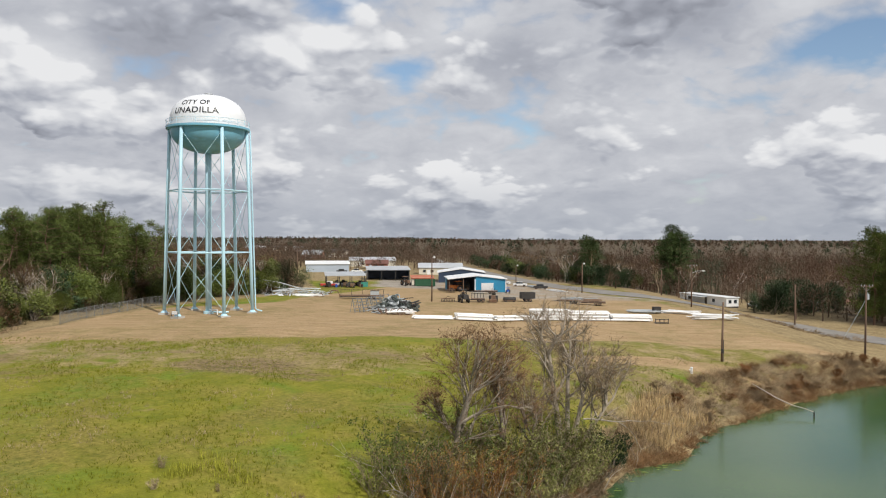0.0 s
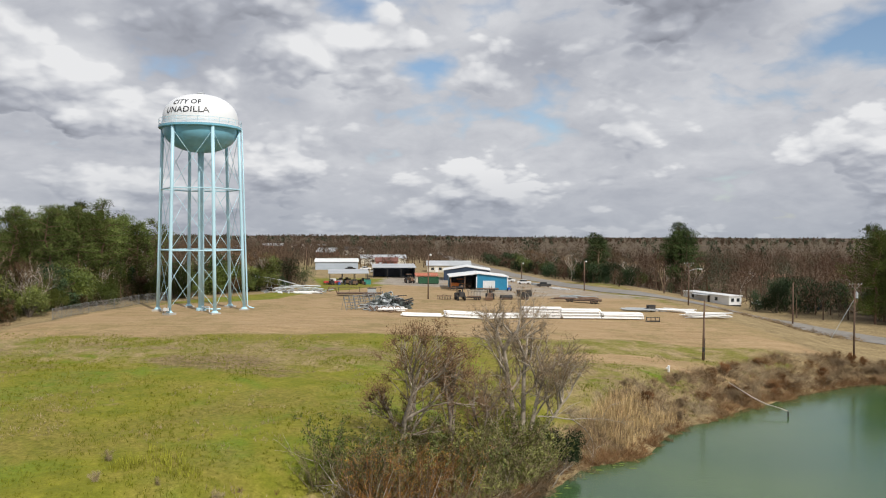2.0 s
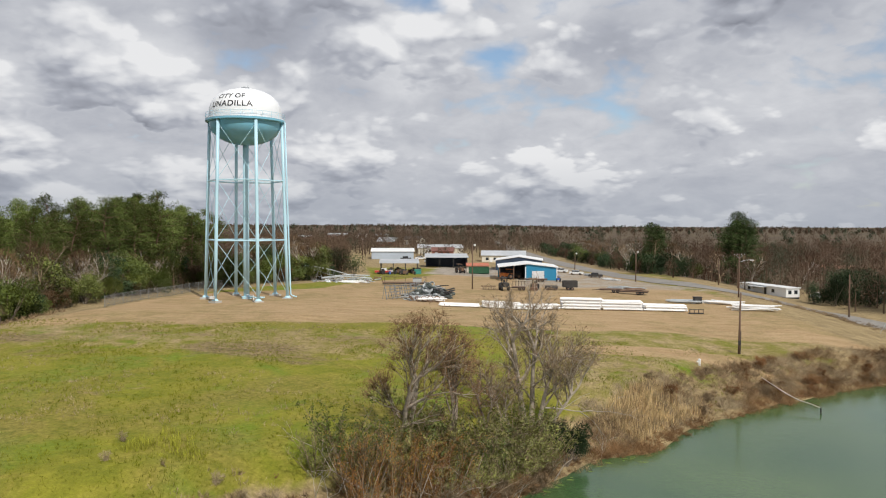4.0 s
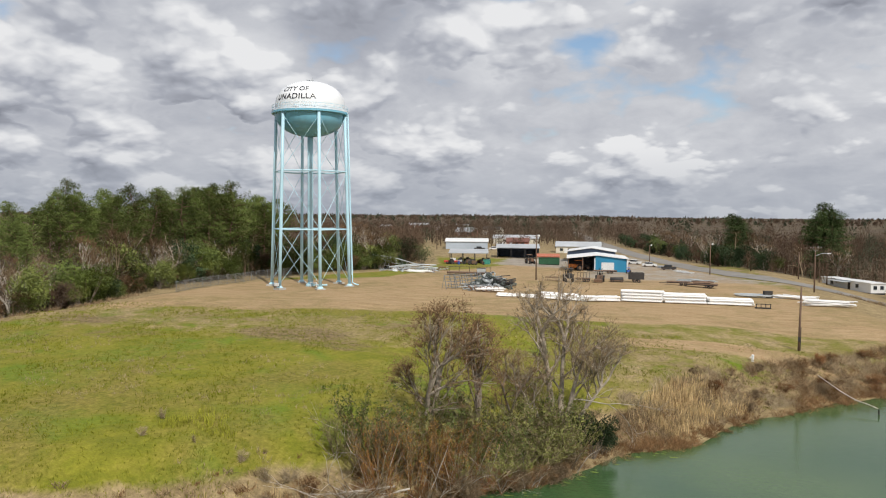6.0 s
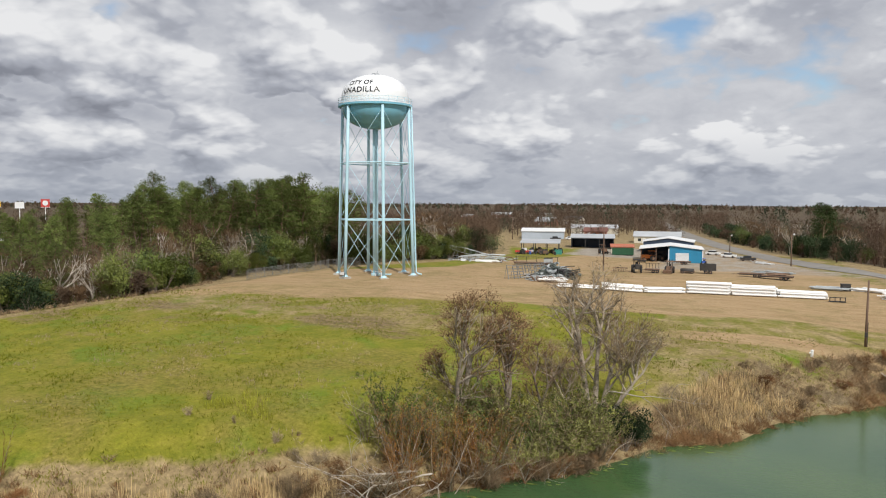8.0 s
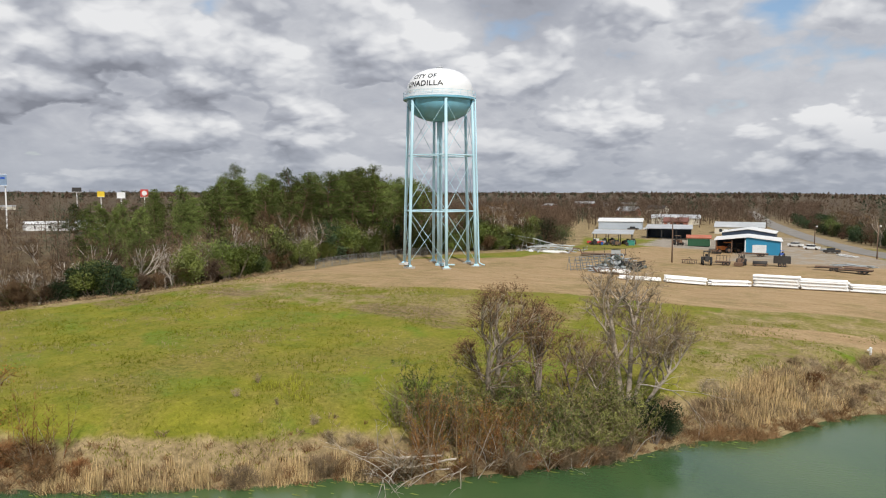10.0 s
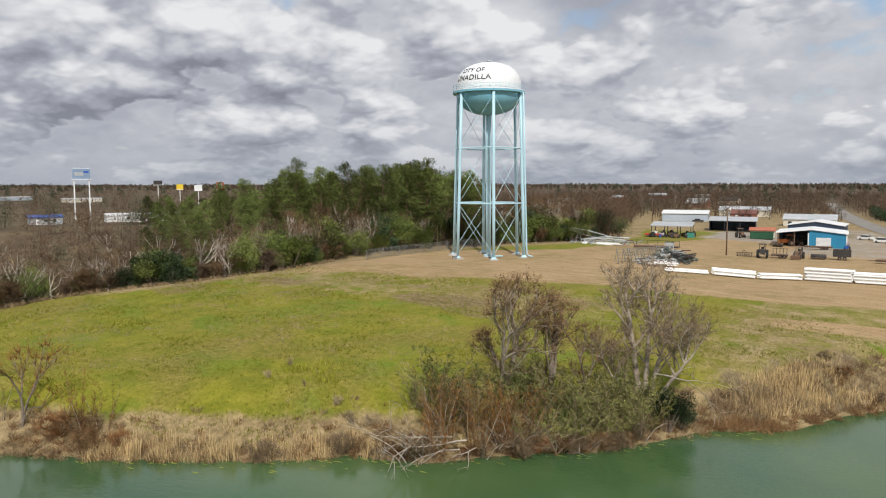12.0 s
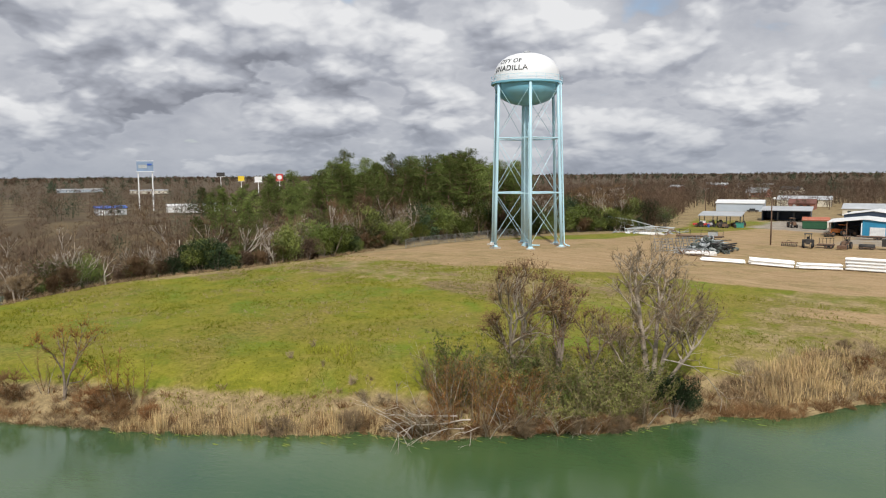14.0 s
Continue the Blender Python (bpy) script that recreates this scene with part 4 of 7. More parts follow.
def build_left_woods():
    pines = [pine_meshes(100 + i, 19.0) for i in range(7)]
    bares = [bare_tree_meshes(200 + i, 11.0, 3, 0.06, 1.1, per_end=7, twig_mat=("twig", "twig_pale", "twig", "twig")[i % 4], wood_mat=("bark", "bark_white", "bark_white", "bark_pale")[i % 4], thick=(1.0, 1.5, 1.35, 1.1)[i % 4]) for i in range(8)]
    shrubs = [bush_meshes(300 + i, 4.4, 4.8, 3000, 0.115, ("leaf", "leaf_light", "leaf", "leaf", "cedar")[i]) for i in range(5)]
    brush = [bare_tree_meshes(360 + i, 5.0, 3, 0.06, 0.8, stems=4, per_end=9, twig_mat=("twig_pale", "twig", "undergrowth", "twig")[i], wood_mat=("bark_white", "bark_pale", "bark", "bark")[i]) for i in range(4)]
    pales = [bare_tree_meshes(380 + i, 9.5, 3, 0.05, 0.8, stems=2, per_end=4, spread=0.85, twig_mat="twig_pale", wood_mat="bark_white", thick=1.9, rise=0.1) for i in range(4)]
    placed = []

    def clear_of(x, y, d):
        return all((x - a) ** 2 + (y - b) ** 2 > d * d for a, b in placed)
    n = 0
    while n < 128:
        y = rng.uniform(100, 330)
        x = edge_x(y) - rng.uniform(13 if y > 150 else 20, 95)
        if y < 0.695 * (40 - x) + 4 or x > min(8 - 0.362 * y, 48 - 0.625 * y) or not clear_of(x, y, 3.0):
            continue
        placed.append((x, y))
        h = (12.0 + 7.2 * float(step(108, 165, y)) * float(step(-150, -85, x))) / 19 * rng.uniform(0.82, 1.08)
        plant("pine_tree", pines[rng.randrange(7)], "tall dark green pine in a dense wood", "pine tree", x, y, rng.uniform(0, 6), h, "pines in the wood", tall=rng.uniform(0.95, 1.1))
        n += 1
    n = 0
    while n < 26:
        x, y = rng.uniform(-108, -72), rng.uniform(150, 215)
        if x > edge_x(y) - 14 or x > min(8 - 0.362 * y, 48 - 0.625 * y) or not clear_of(x, y, 2.6):
            continue
        placed.append((x, y))
        plant("pine_tree", pines[rng.randrange(7)], "tall dark green pine in a dense wood", "pine tree", x, y, rng.uniform(0, 6), rng.uniform(0.95, 1.12), "pines in the wood", tall=rng.uniform(0.9, 1.02))
        n += 1
    n = 0
    while n < 130:
        y = rng.uniform(10, 300) if n % 2 else rng.uniform(25, 150)
        x = edge_x(y) - (rng.uniform(4, 30) if rng.random() < 0.62 else rng.uniform(4, 130))
        if not clear_of(x, y, 2.2):
            continue
        placed.append((x, y))
        s = rng.uniform(0.85, 1.3)
        if y < 90 and x > edge_x(y) - 30:
            s *= 0.85
        plant("bare_tree", bares[rng.randrange(8)], "leafless grey-brown tree at the wood's edge", "tree", x, y, rng.uniform(0, 6), s, "bare trees of the wood")
        n += 1
    # tall bare trees closing the wood behind the tower
    for i in range(56):
        y = rng.uniform(168, 330)
        x = min(edge_x(y) - 4, 6 - 0.362 * y + 22) - abs(rng.gauss(0, 17))
        plant("bare_tree", bares[rng.randrange(8)], "leafless brown tree standing behind the water tower", "tree", x, y, rng.uniform(0, 6), rng.uniform(0.95, 1.3), "bare trees behind the tower")
    # pale crooked trees in front of the pines
    for i in range(48):
        y = rng.uniform(62, 158)
        x = edge_x(y) - rng.uniform(7, 20)
        plant("bare_tree", pales[rng.randrange(4)], "crooked leafless tree with bleached pale limbs", "tree", x, y, rng.uniform(0, 6), rng.uniform(0.85, 1.25), "pale bare trees of the wood")
    n = 0
    while n < 165:
        y = rng.uniform(14, 215)
        if y < 84 and rng.random() < 0.72:
            continue
        x = edge_x(y) - abs(rng.gauss(1.5, 6)) - 1.0
        if 118 < y < 162:
            x -= 3
        k = rng.choice((0, 1, 1, 2, 3, 3, 4, 1))
        plant("shrub", shrubs[k], ("dark glossy evergreen shrub", "light green evergreen shrub", "rounded green holly shrub", "dense dark green shrub", "dark cedar shrub")[k] + " along the wood's edge",
              "shrub", x, y, rng.uniform(0, 6), rng.choice((0.55, 0.8, 1.0, 1.2, 1.5, 1.85)) * rng.uniform(0.85, 1.1), "shrubs along the wood", tall=rng.uniform(0.75, 1.25))
        n += 1
    for i in range(120):
        y = rng.uniform(14, 110) if i % 3 else rng.uniform(100, 210)
        x = edge_x(y) - rng.uniform(0.5, 16) - (3 if 118 < y < 162 else 0)
        plant("brushwood", brush[i % 4], "tangled leafless brushwood at the wood's edge", "bush", x, y, rng.uniform(0, 6), rng.uniform(0.6, 1.1), "brushwood along the wood")
    # the lone tall pine above the rest
    plant("pine_tree", pines[2], "lone tall pine with a rounded top", "pine tree", -120, 168, 1.0, 1.12, "pines in the wood", tall=1.06)
    return pines, bares, shrubs, brush


PINES, BARES, SHRUBS, BRUSH = build_left_woods()


def build_far_woods():
    """Woods and tree lines over the plain, out to the horizon."""
    r = random.Random(11)
    bare, pine, dense = Geo(), Geo(), Geo()

    def far_tree(g, x, y, h, n, size, thin):
        z = lz(x, y)
        top = Vector((x, y, z + h * 0.35))
        for i in range(n):
            a, e = r.uniform(0, 6.283), r.uniform(-0.55, 1.0)
            d = Vector((math.cos(a) * (1 - e * e * 0.8) * 0.55, math.sin(a) * (1 - e * e * 0.8) * 0.55, e)) 
            p = top + d * h * 0.60 * r.uniform(0.35, 0.92)
            s = jitter(r, 1).normalized() * size * thin
            out = (d.normalized() * 0.6 + jitter(r, 0.7) + Vector((0, 0, 0.25))).normalized() * size * 2.4
            g.tri(p - s, p + s, p + out)
        g.tri((x - 0.2, y, z), (x + 0.2, y, z), (x, y, z + h * 0.6))

    def by_home(x, y):
        return x < 112 and 140 < y < 236

    def in_open(x, y):
        if y < 170 and edge_x(y) < x < 150:
            return True
        if x < edge_x(y) and x > edge_x(y) - 12 and y < 330:
            return True
        road = np.interp(y, [p[1] for p in ROAD[9::-1]], [p[0] for p in ROAD[9::-1]])
        if y < 640 and abs(x - road) < 9:
            return True
        if y < 330 and edge_x(y) < x < road + 12:
            return True
        if 330 <= y < 620 and -130 < x < road + 8:
            return r.random() < 0.62
        return False
    n = 0
    while n < 900:
        y = r.uniform(150, 480)
        x = 70 + 240 * r.random()
        road = float(np.interp(y, [p[1] for p in ROAD[9::-1]], [p[0] for p in ROAD[9::-1]]))
        if x < road + 12 or by_home(x, y) or (x - 152) ** 2 / 500 + (y - 372) ** 2 / 700 < 1:
            continue
        far_tree(pine if r.random() < 0.11 else dense, x, y, r.uniform(9, 14) + (3 if x > road + 30 else 0) * r.random(), 250, 0.42, 0.15)
        n += 1
    n = 0
    while n < 1700:
        y = 345 + 560 * r.random() ** 1.3
        x = r.uniform(-260, 30)
        road = float(np.interp(y, [p[1] for p in ROAD[9::-1]], [p[0] for p in ROAD[9::-1]]))
        if abs(x - road) < 6.5:
            continue
        far_tree(pine if r.random() < 0.05 else bare, x, y, r.uniform(5, 11.5), 80, 0.6, 0.16)
        n += 1
    n = 0
    while n < 3500:
        az = radians(r.uniform(-78, 46))
        d = (90 if math.degrees(az) < -25 else 170) + 2600 * r.random() ** 1.9
        x, y = 15 + math.sin(az) * d, math.cos(az) * d
        if in_open(x, y):
            continue
        if math.degrees(az) < -40 and 330 < d < 900 and r.random() < 0.3:
            continue
        far = d > 520
        h = r.uniform(7, 13.5) * (1.25 if r.random() < 0.12 else 1) if d < 900 else r.uniform(9, 15.5)
        if r.random() < (0.16 if d > 700 else 0.08):
            far_tree(pine, x, y, h * 1.15, 55 if far else 420, 0.8 if far else 0.3, 0.8 if far else 0.3)
        else:
            far_tree(bare, x, y, h, 46 if far else 170, 0.75 if far else 0.55, 0.28 if far else 0.14)
        n += 1
    # the last line of woods along the horizon
    for i in range(2400):
        az, d = radians(r.uniform(-80, 50)), r.uniform(1500, 3600)
        x, y = 15 + math.sin(az) * d, math.cos(az) * d
        h = r.uniform(7, 11) + 6 * (0.5 + 0.5 * math.sin(math.degrees(az) * 0.9 + 2 * math.sin(math.degrees(az) * 0.23))) * r.random()
        far_tree(pine if r.random() < 0.25 else bare, x, y, h * (0.5 + d / 5600), 40, 1.25, 1.0)
    green = Geo()
    for i in range(520):
        y = r.uniform(150, 430)
        road = float(np.interp(y, [p[1] for p in ROAD[9::-1]], [p[0] for p in ROAD[9::-1]]))
        x = road + 10 + abs(r.gauss(0, 24))
        if by_home(x, y) and x < 106:
            continue
        far_tree(green if r.random() < 0.34 else dense, x, y, r.uniform(2.5, 6.5), 190, 0.32, 0.2)
    single("roadside_evergreens", green, M["cedar"], "low dark evergreens under the roadside woods", "undergrowth", kind="stuff")
    litter = Geo()
    for i in range(1000):
        y = r.uniform(10, 330)
        x = edge_x(y) - 3 - abs(r.gauss(0, 48))
        far_tree(litter, x, y, r.uniform(2.5, 10.0), 120, 0.34, 0.12)
    for i in range(250):
        y = r.uniform(206, 312)
        far_tree(litter, 12 - 0.245 * y - abs(r.gauss(0, 15)), y, r.uniform(8, 13.5), 300, 0.36, 0.12)
    single("wood_undergrowth", litter, M["undergrowth"], "reddish-brown leafless undergrowth filling the wood", "undergrowth", kind="stuff")
    single("far_bare_woods", bare, M["leafy_far"], "brown leafless woods spread over the plain", "woods", kind="stuff")
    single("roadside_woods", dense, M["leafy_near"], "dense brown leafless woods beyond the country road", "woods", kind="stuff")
    single("far_pine_woods", pine, M["needle_far"], "dark pines scattered through the far woods", "woods", kind="stuff")
    # nearer trees along the road's far side
    for i in range(66):
        y = r.uniform(135, 400)
        road = float(np.interp(y, [p[1] for p in ROAD[9::-1]], [p[0] for p in ROAD[9::-1]]))
        x = road + 13 + abs(r.gauss(0, 30))
        if by_home(x, y):
            x += 112 - x + r.uniform(0, 30)
        plant("bare_tree", BARES[r.randrange(8)], "leafless brown tree beyond the country road", "tree", x, y, r.uniform(0, 6), r.uniform(0.85, 1.2), "bare trees beyond the road")
    for i in range(74):
        y = r.uniform(195, 420)
        road = float(np.interp(y, [p[1] for p in ROAD[9::-1]], [p[0] for p in ROAD[9::-1]]))
        if by_home(road + 9, y):
            continue
        k = r.choice((4, 4, 4, 0))
        plant("shrub", SHRUBS[k], "dark evergreen shrub beside the country road", "shrub", road + 9 + abs(r.gauss(0, 11)), y, r.uniform(0, 6), r.uniform(0.6, 1.7), "shrubs beside the road")


build_far_woods()
ROAD_PINES = [pine_meshes(130 + i, 19.0, "needle_dark", 0.25, 0.14, 1.45) for i in range(3)] + [pine_meshes(140, 19.0, "needle", 0.33, 0.08, 1.5)]
for px, py, ps in ((80, 264, 1.2), (82.5, 261, 1.1), (78, 260, 1.05), (84, 265, 0.95), (98.4, 171, 1.12), (103, 176, 1.05), (104, 168, 1.0), (58, 300, 0.85), (60, 303, 0.8), (63, 306, 0.75), (112, 178, 1.05)):
    plant("pine_tree", ROAD_PINES[int(px) % 3 if px < 95 else 3], "dense dark green pine standing by the road", "pine tree", px, py, px, ps, "pines by the road")
for px, py, ps in ((91.5, 202, 1.75), (94.5, 204, 1.6), (104, 207, 1.35), (87, 204, 0.75), (88.5, 205, 0.7), (112, 190, 1.2), (113, 214, 1.0), (93, 212, 1.5), (82, 197, 1.1), (85.5, 193, 1.5), (89, 196, 1.7), (92.5, 191, 1.4), (95.5, 195, 1.75), (103, 197, 1.6), (107, 190, 1.5)):
    plant("cedar_bush", SHRUBS[4], "dark cedar bush by the mobile home", "bush", px, py, px, ps, "cedars by the mobile home", tall=1.2)
plant("shrub", SHRUBS[3], "rounded dark evergreen at the corner of the wood", "shrub", -38.5, 216, 1, 1.5)


# ---- yard buildings ----
def gable_roof(w, depth, eave, peak, peak_at=0.5, over=0.4, thick=0.18):
    """A low gable whose ridge runs back from the front."""
    g = Geo()
    xs = (-over, w * peak_at, w + over)
    zs = (eave, peak, eave)
    y0, y1 = -over, depth + over
    for x0, z0, x1, z1 in ((xs[0], zs[0], xs[1], zs[1]), (xs[1], zs[1], xs[2], zs[2])):
        top = [(x0, y0, z0 + thick), (x1, y0, z1 + thick), (x1, y1, z1 + thick), (x0, y1, z0 + thick)]
        bot = [(x, y, z - thick) for x, y, z in top]
        g.quad(*top)
        g.quad(*bot[::-1])
        for i in range(4):
            j = (i + 1) % 4
            g.quad(bot[i], bot[j], top[j], top[i])
    return g


def gable_end(g, x0, x1, y, eave, peak, peak_x, w, t=0.15):
    """The wall's top between two x along a gable front of width w."""
    def z(x):
        return eave + (peak - eave) * (x / peak_x if x < peak_x else (w - x) / (w - peak_x)) - 0.02
    xs = sorted({x0, x1, *( [peak_x] if x0 < peak_x < x1 else [])})
    for a, b in zip(xs, xs[1:]):
        for yy, flip in ((y - t / 2, False), (y + t / 2, True)):
            q = [(a, yy, 0), (b, yy, 0), (b, yy, z(b)), (a, yy, z(a))]
            g.quad(*(q[::-1] if flip else q))
    return g


def ribbed(g, x0, x1, y, z0, z1, every=0.9):
    x = x0
    while x < x1:
        g.box(x, y, z0, 0.06, 0.05, z1 - z0)
        x += every
    return g


def build_blue_shop():
    x, y = 3.5, 221.5
    W, D = 16.6, 14.0
    ob = thing("metal_workshop", "bright blue metal workshop with a white roof and open bay", "building", pose(x, y, lz(x + 8, y + 2) - 0.1, 0, 0, 4))
    part("roof", gable_roof(W, D, 3.8, 4.8, 0.5), M["white_sheet"], ob, "low white metal gable roof")
    wall = Geo()
    gable_end(wall, 7.8, W, 0, 3.8, 4.8, W / 2, W)
    front = part("front_wall", wall, M["blue_sheet"], ob, "blue ribbed metal wall")
    part("ribs", ribbed(Geo(), 7.8, W - 0.2, -0.1, 0.0, 3.8), M["blue_sheet"], front)
    side = Geo()
    side.box(W, D / 2, 0, 0.15, D - 0.2, 3.8)
    part("side_wall", side, M["blue_sheet"], ob)
    part("back_wall", gable_end(Geo(), 0, W, D, 3.8, 4.8, W / 2, W), M["navy_sheet"], ob)
    part("inner_wall", Geo().box(7.6, D / 2, 0, 0.15, D - 0.2, 4.4), M["navy_sheet"], ob)
    part("left_wall", Geo().box(0, D * 0.75, 0, 0.15, D * 0.45, 3.7), M["blue_sheet"], ob)
    door = part("roller_door", Geo().box(11.2, -0.16, 0.0, 3.5, 0.12, 2.7), M["white_sheet"], ob, "white roller door")
    slats = Geo()
    for i in range(8):
        slats.box(11.2, -0.24, 0.15 + i * 0.32, 3.4, 0.03, 0.05)
    part("slat", slats, M["grey_roof"], door)
    for px in (7.6, W):
        part("corner_trim", Geo().box(px, -0.14, 0, 0.28, 0.2, 3.85), M["white_sheet"], ob, "white corner trim")
    part("eave_trim", Geo().tube([(-0.4, -0.42, 3.82), (W / 2, -0.42, 4.82), (W + 0.4, -0.42, 3.82)], 0.16, 4), M["white_sheet"], ob)
    for px, py in ((0.1, 0.1), (4.2, 0.1), (0.1, 4.5), (0.1, 8)):
        part("post", Geo().box(px, py, 0, 0.22, 0.22, 3.7 + (px > 1) * 0.45), M["rust"], ob, "steel post of the open bay")


def open_shed(name, label, x, y, w, d, eave, peak, roof_mat, wall_mat, rz=0.0, bays=4, back=True):
    """A shed open to the front on posts."""
    ob = thing(name, label, "shed", pose(x, y, lz(x + w / 2, y + d / 2) - 0.1, 0, 0, rz))
    g = Geo()
    top = [(-0.5, -0.8, eave), (w + 0.5, -0.8, eave), (w + 0.5, d + 0.3, peak), (-0.5, d + 0.3, peak)]
    g.quad(*[(a, b, c + 0.2) for a, b, c in top])
    g.quad(*top[::-1])
    for i in range(4):
        j = (i + 1) % 4
        g.quad(top[i], top[j], (*top[j][:2], top[j][2] + 0.2), (*top[i][:2], top[i][2] + 0.2))
    roof = part("roof", g, roof_mat, ob)
    part("seam", ribs_on_roof(w, d, eave + 0.2, peak + 0.2), roof_mat, roof)
    if back:
        part("back_wall", Geo().box(w / 2, d, 0, w, 0.15, peak), wall_mat, ob)
        part("side_wall", Geo().box(0, d / 2, 0, 0.15, d - 0.2, eave), wall_mat, ob)
        part("side_wall", Geo().box(w, d / 2, 0, 0.15, d - 0.2, eave), wall_mat, ob)
    for i in range(bays + 1):
        part("post", Geo().box(i * w / bays, -0.3, 0, 0.22, 0.22, eave), M["dark"], ob)
        if not back:
            part("post", Geo().box(i * w / bays, d, 0, 0.22, 0.22, peak), M["dark"], ob)
    return ob


def ribs_on_roof(w, d, z0, z1):
    g = Geo()
    for i in range(int(w / 0.9) + 1):
        g.tube([(i * 0.9, -0.8, z0 + 0.02), (i * 0.9, d + 0.3, z1 + 0.02)], 0.04, 4)
    return g


def plain_building(name, label, x, y, w, d, eave, peak, wall_mat, roof_mat, rz=0.0, windows=3, door=True, along=True):
    """A closed building with a gable roof; along: the ridge runs along the front."""
    ob = thing(name, label, "building", pose(x, y, lz(x + w / 2, y + d / 2) - 0.2, 0, 0, rz))
    if along:
        g = Geo()
        g.box(w / 2, d / 2, 0, w, d, eave)
        for gx in (0.02, w - 0.02):
            g.tri((gx, 0, eave), (gx, d, eave), (gx, d / 2, peak))
        part("wall", g, wall_mat, ob)
        r = Geo()
        for s in (0, 1):
            ya, yb = (-0.4, d / 2) if s == 0 else (d + 0.4, d / 2)
            q = [(-0.4, ya, eave - 0.05), (w + 0.4, ya, eave - 0.05), (w + 0.4, yb, peak + 0.1), (-0.4, yb, peak + 0.1)]
            r.quad(*[(a, b, c + 0.18) for a, b, c in q])
            r.quad(*q)
            r.quad(q[0], q[1], (q[1][0], q[1][1], q[1][2] + 0.18), (q[0][0], q[0][1], q[0][2] + 0.18))
        part("roof", r, roof_mat, ob)
    else:
        g = Geo().box(w / 2, d / 2, 0, w, d, eave)
        gable_end(g, 0, w, 0.05, eave, peak, w / 2, w)
        gable_end(g, 0, w, d - 0.05, eave, peak, w / 2, w)
        part("wall", g, wall_mat, ob)
        part("roof", gable_roof(w, d, eave, peak), roof_mat, ob)
    for i in range(windows):
        wx = w * (i + 0.7) / (windows + 0.6)
        win = part("window", Geo().box(wx, -0.03, eave * 0.38, 1.2, 0.1, 1.1), M["glass"], ob)
        part("frame", Geo().box(wx, -0.02, eave * 0.38 - 0.12, 1.4, 0.08, 0.1), M["white_sheet"], win)
    if door:
        part("door", Geo().box(w * 0.22, -0.05, 0.1, 1.1, 0.12, 2.1), M["white_sheet"], ob)
    return ob


build_blue_shop()
plain_building("navy_workshop", "navy metal workshop with a low white gable roof", 0.3, 266, 16.0, 16, 3.7, 5.0, M["navy_sheet"], M["white_sheet"], 0, 0, False, False)
plain_building("cream_building", "long low cream building with a grey roof", -8, 318, 18, 10, 3.0, 4.7, M["cream"], M["grey_roof"], 2, 5)
open_shed("navy_shed", "navy open-fronted machine shed with a grey roof", -24.4, 268, 14.5, 10, 3.7, 4.6, M["grey_roof"], M["navy_sheet"], 8, 3)
open_shed("machine_shed", "open pole shed with a grey metal roof over clutter", -33.4, 231.5, 11.4, 10, 3.3, 4.0, M["grey_roof"], M["cream"], 10, 3, False)
plain_building("white_warehouse", "pale blue-white metal warehouse", -55.5, 322, 18, 16, 3.4, 4.4, M["pale_sheet"], M["white_sheet"], 10, 0, False, True)

# ---- stacks of white pipe ----
def pipe_bundle(x0, y0, x1, y1, rows, across, radius=0.16):
    """Long pipes stacked on bearers; each pipe is a part."""
    a, b = Vector((x0, y0, 0)), Vector((x1, y1, 0))
    d = b - a
    m = pose(x0, y0, min(lz(x0, y0), lz(x1, y1)), 0, math.degrees(math.atan2(lz(x0, y0) - lz(x1, y1), d.length)) * 1.0, degrees_of(d))
    m.translation.z = lz(x0, y0) + 0.02
    ob = thing("pipe_stack", "stack of long white plastic pipes on timber bearers", "pipe stack", m, "white pipe stacks")
    L = d.length - 0.2
    r = random.Random(int(x0 * 10))
    me = Geo().tube([(0, 0, 0), (0.1, 0, 0), (L - 0.35, 0, 0), (L - 0.3, 0, 0), (L, 0, 0)], [radius, radius, radius, radius * 1.16, radius * 1.16], 8).mesh("pipe", M["pvc"], False)
    for i in range(rows):
        for j in range(across - i % 2):
            p = part("pipe", me, None, ob)
            p.matrix_basis = pose(0.1 + r.uniform(-0.35, 0.35), j * radius * 2.1 + (i % 2) * radius * 1.05 + r.uniform(-0.02, 0.02), 0.1 + radius + i * radius * 1.78)
    for u in (0.15, 0.5, 0.85):
        part("bearer", Geo().box(L * u, across * radius * 1.05, 0, 0.14, across * radius * 2.4, 0.1), M["pole"], ob)


for args in ((-3.6, 138.6, 3.4, 140.6, 2, 5), (4.2, 141.2, 11.0, 143.5, 4, 6), (11.5, 143.6, 18.2, 146.2, 3, 6), (18.7, 147.0, 26.2, 147.2, 7, 8), (26.4, 147.2, 34.0, 147.6, 6, 8), (34.3, 147.6, 42.2, 148.0, 4, 8)):
    pipe_bundle(*args)


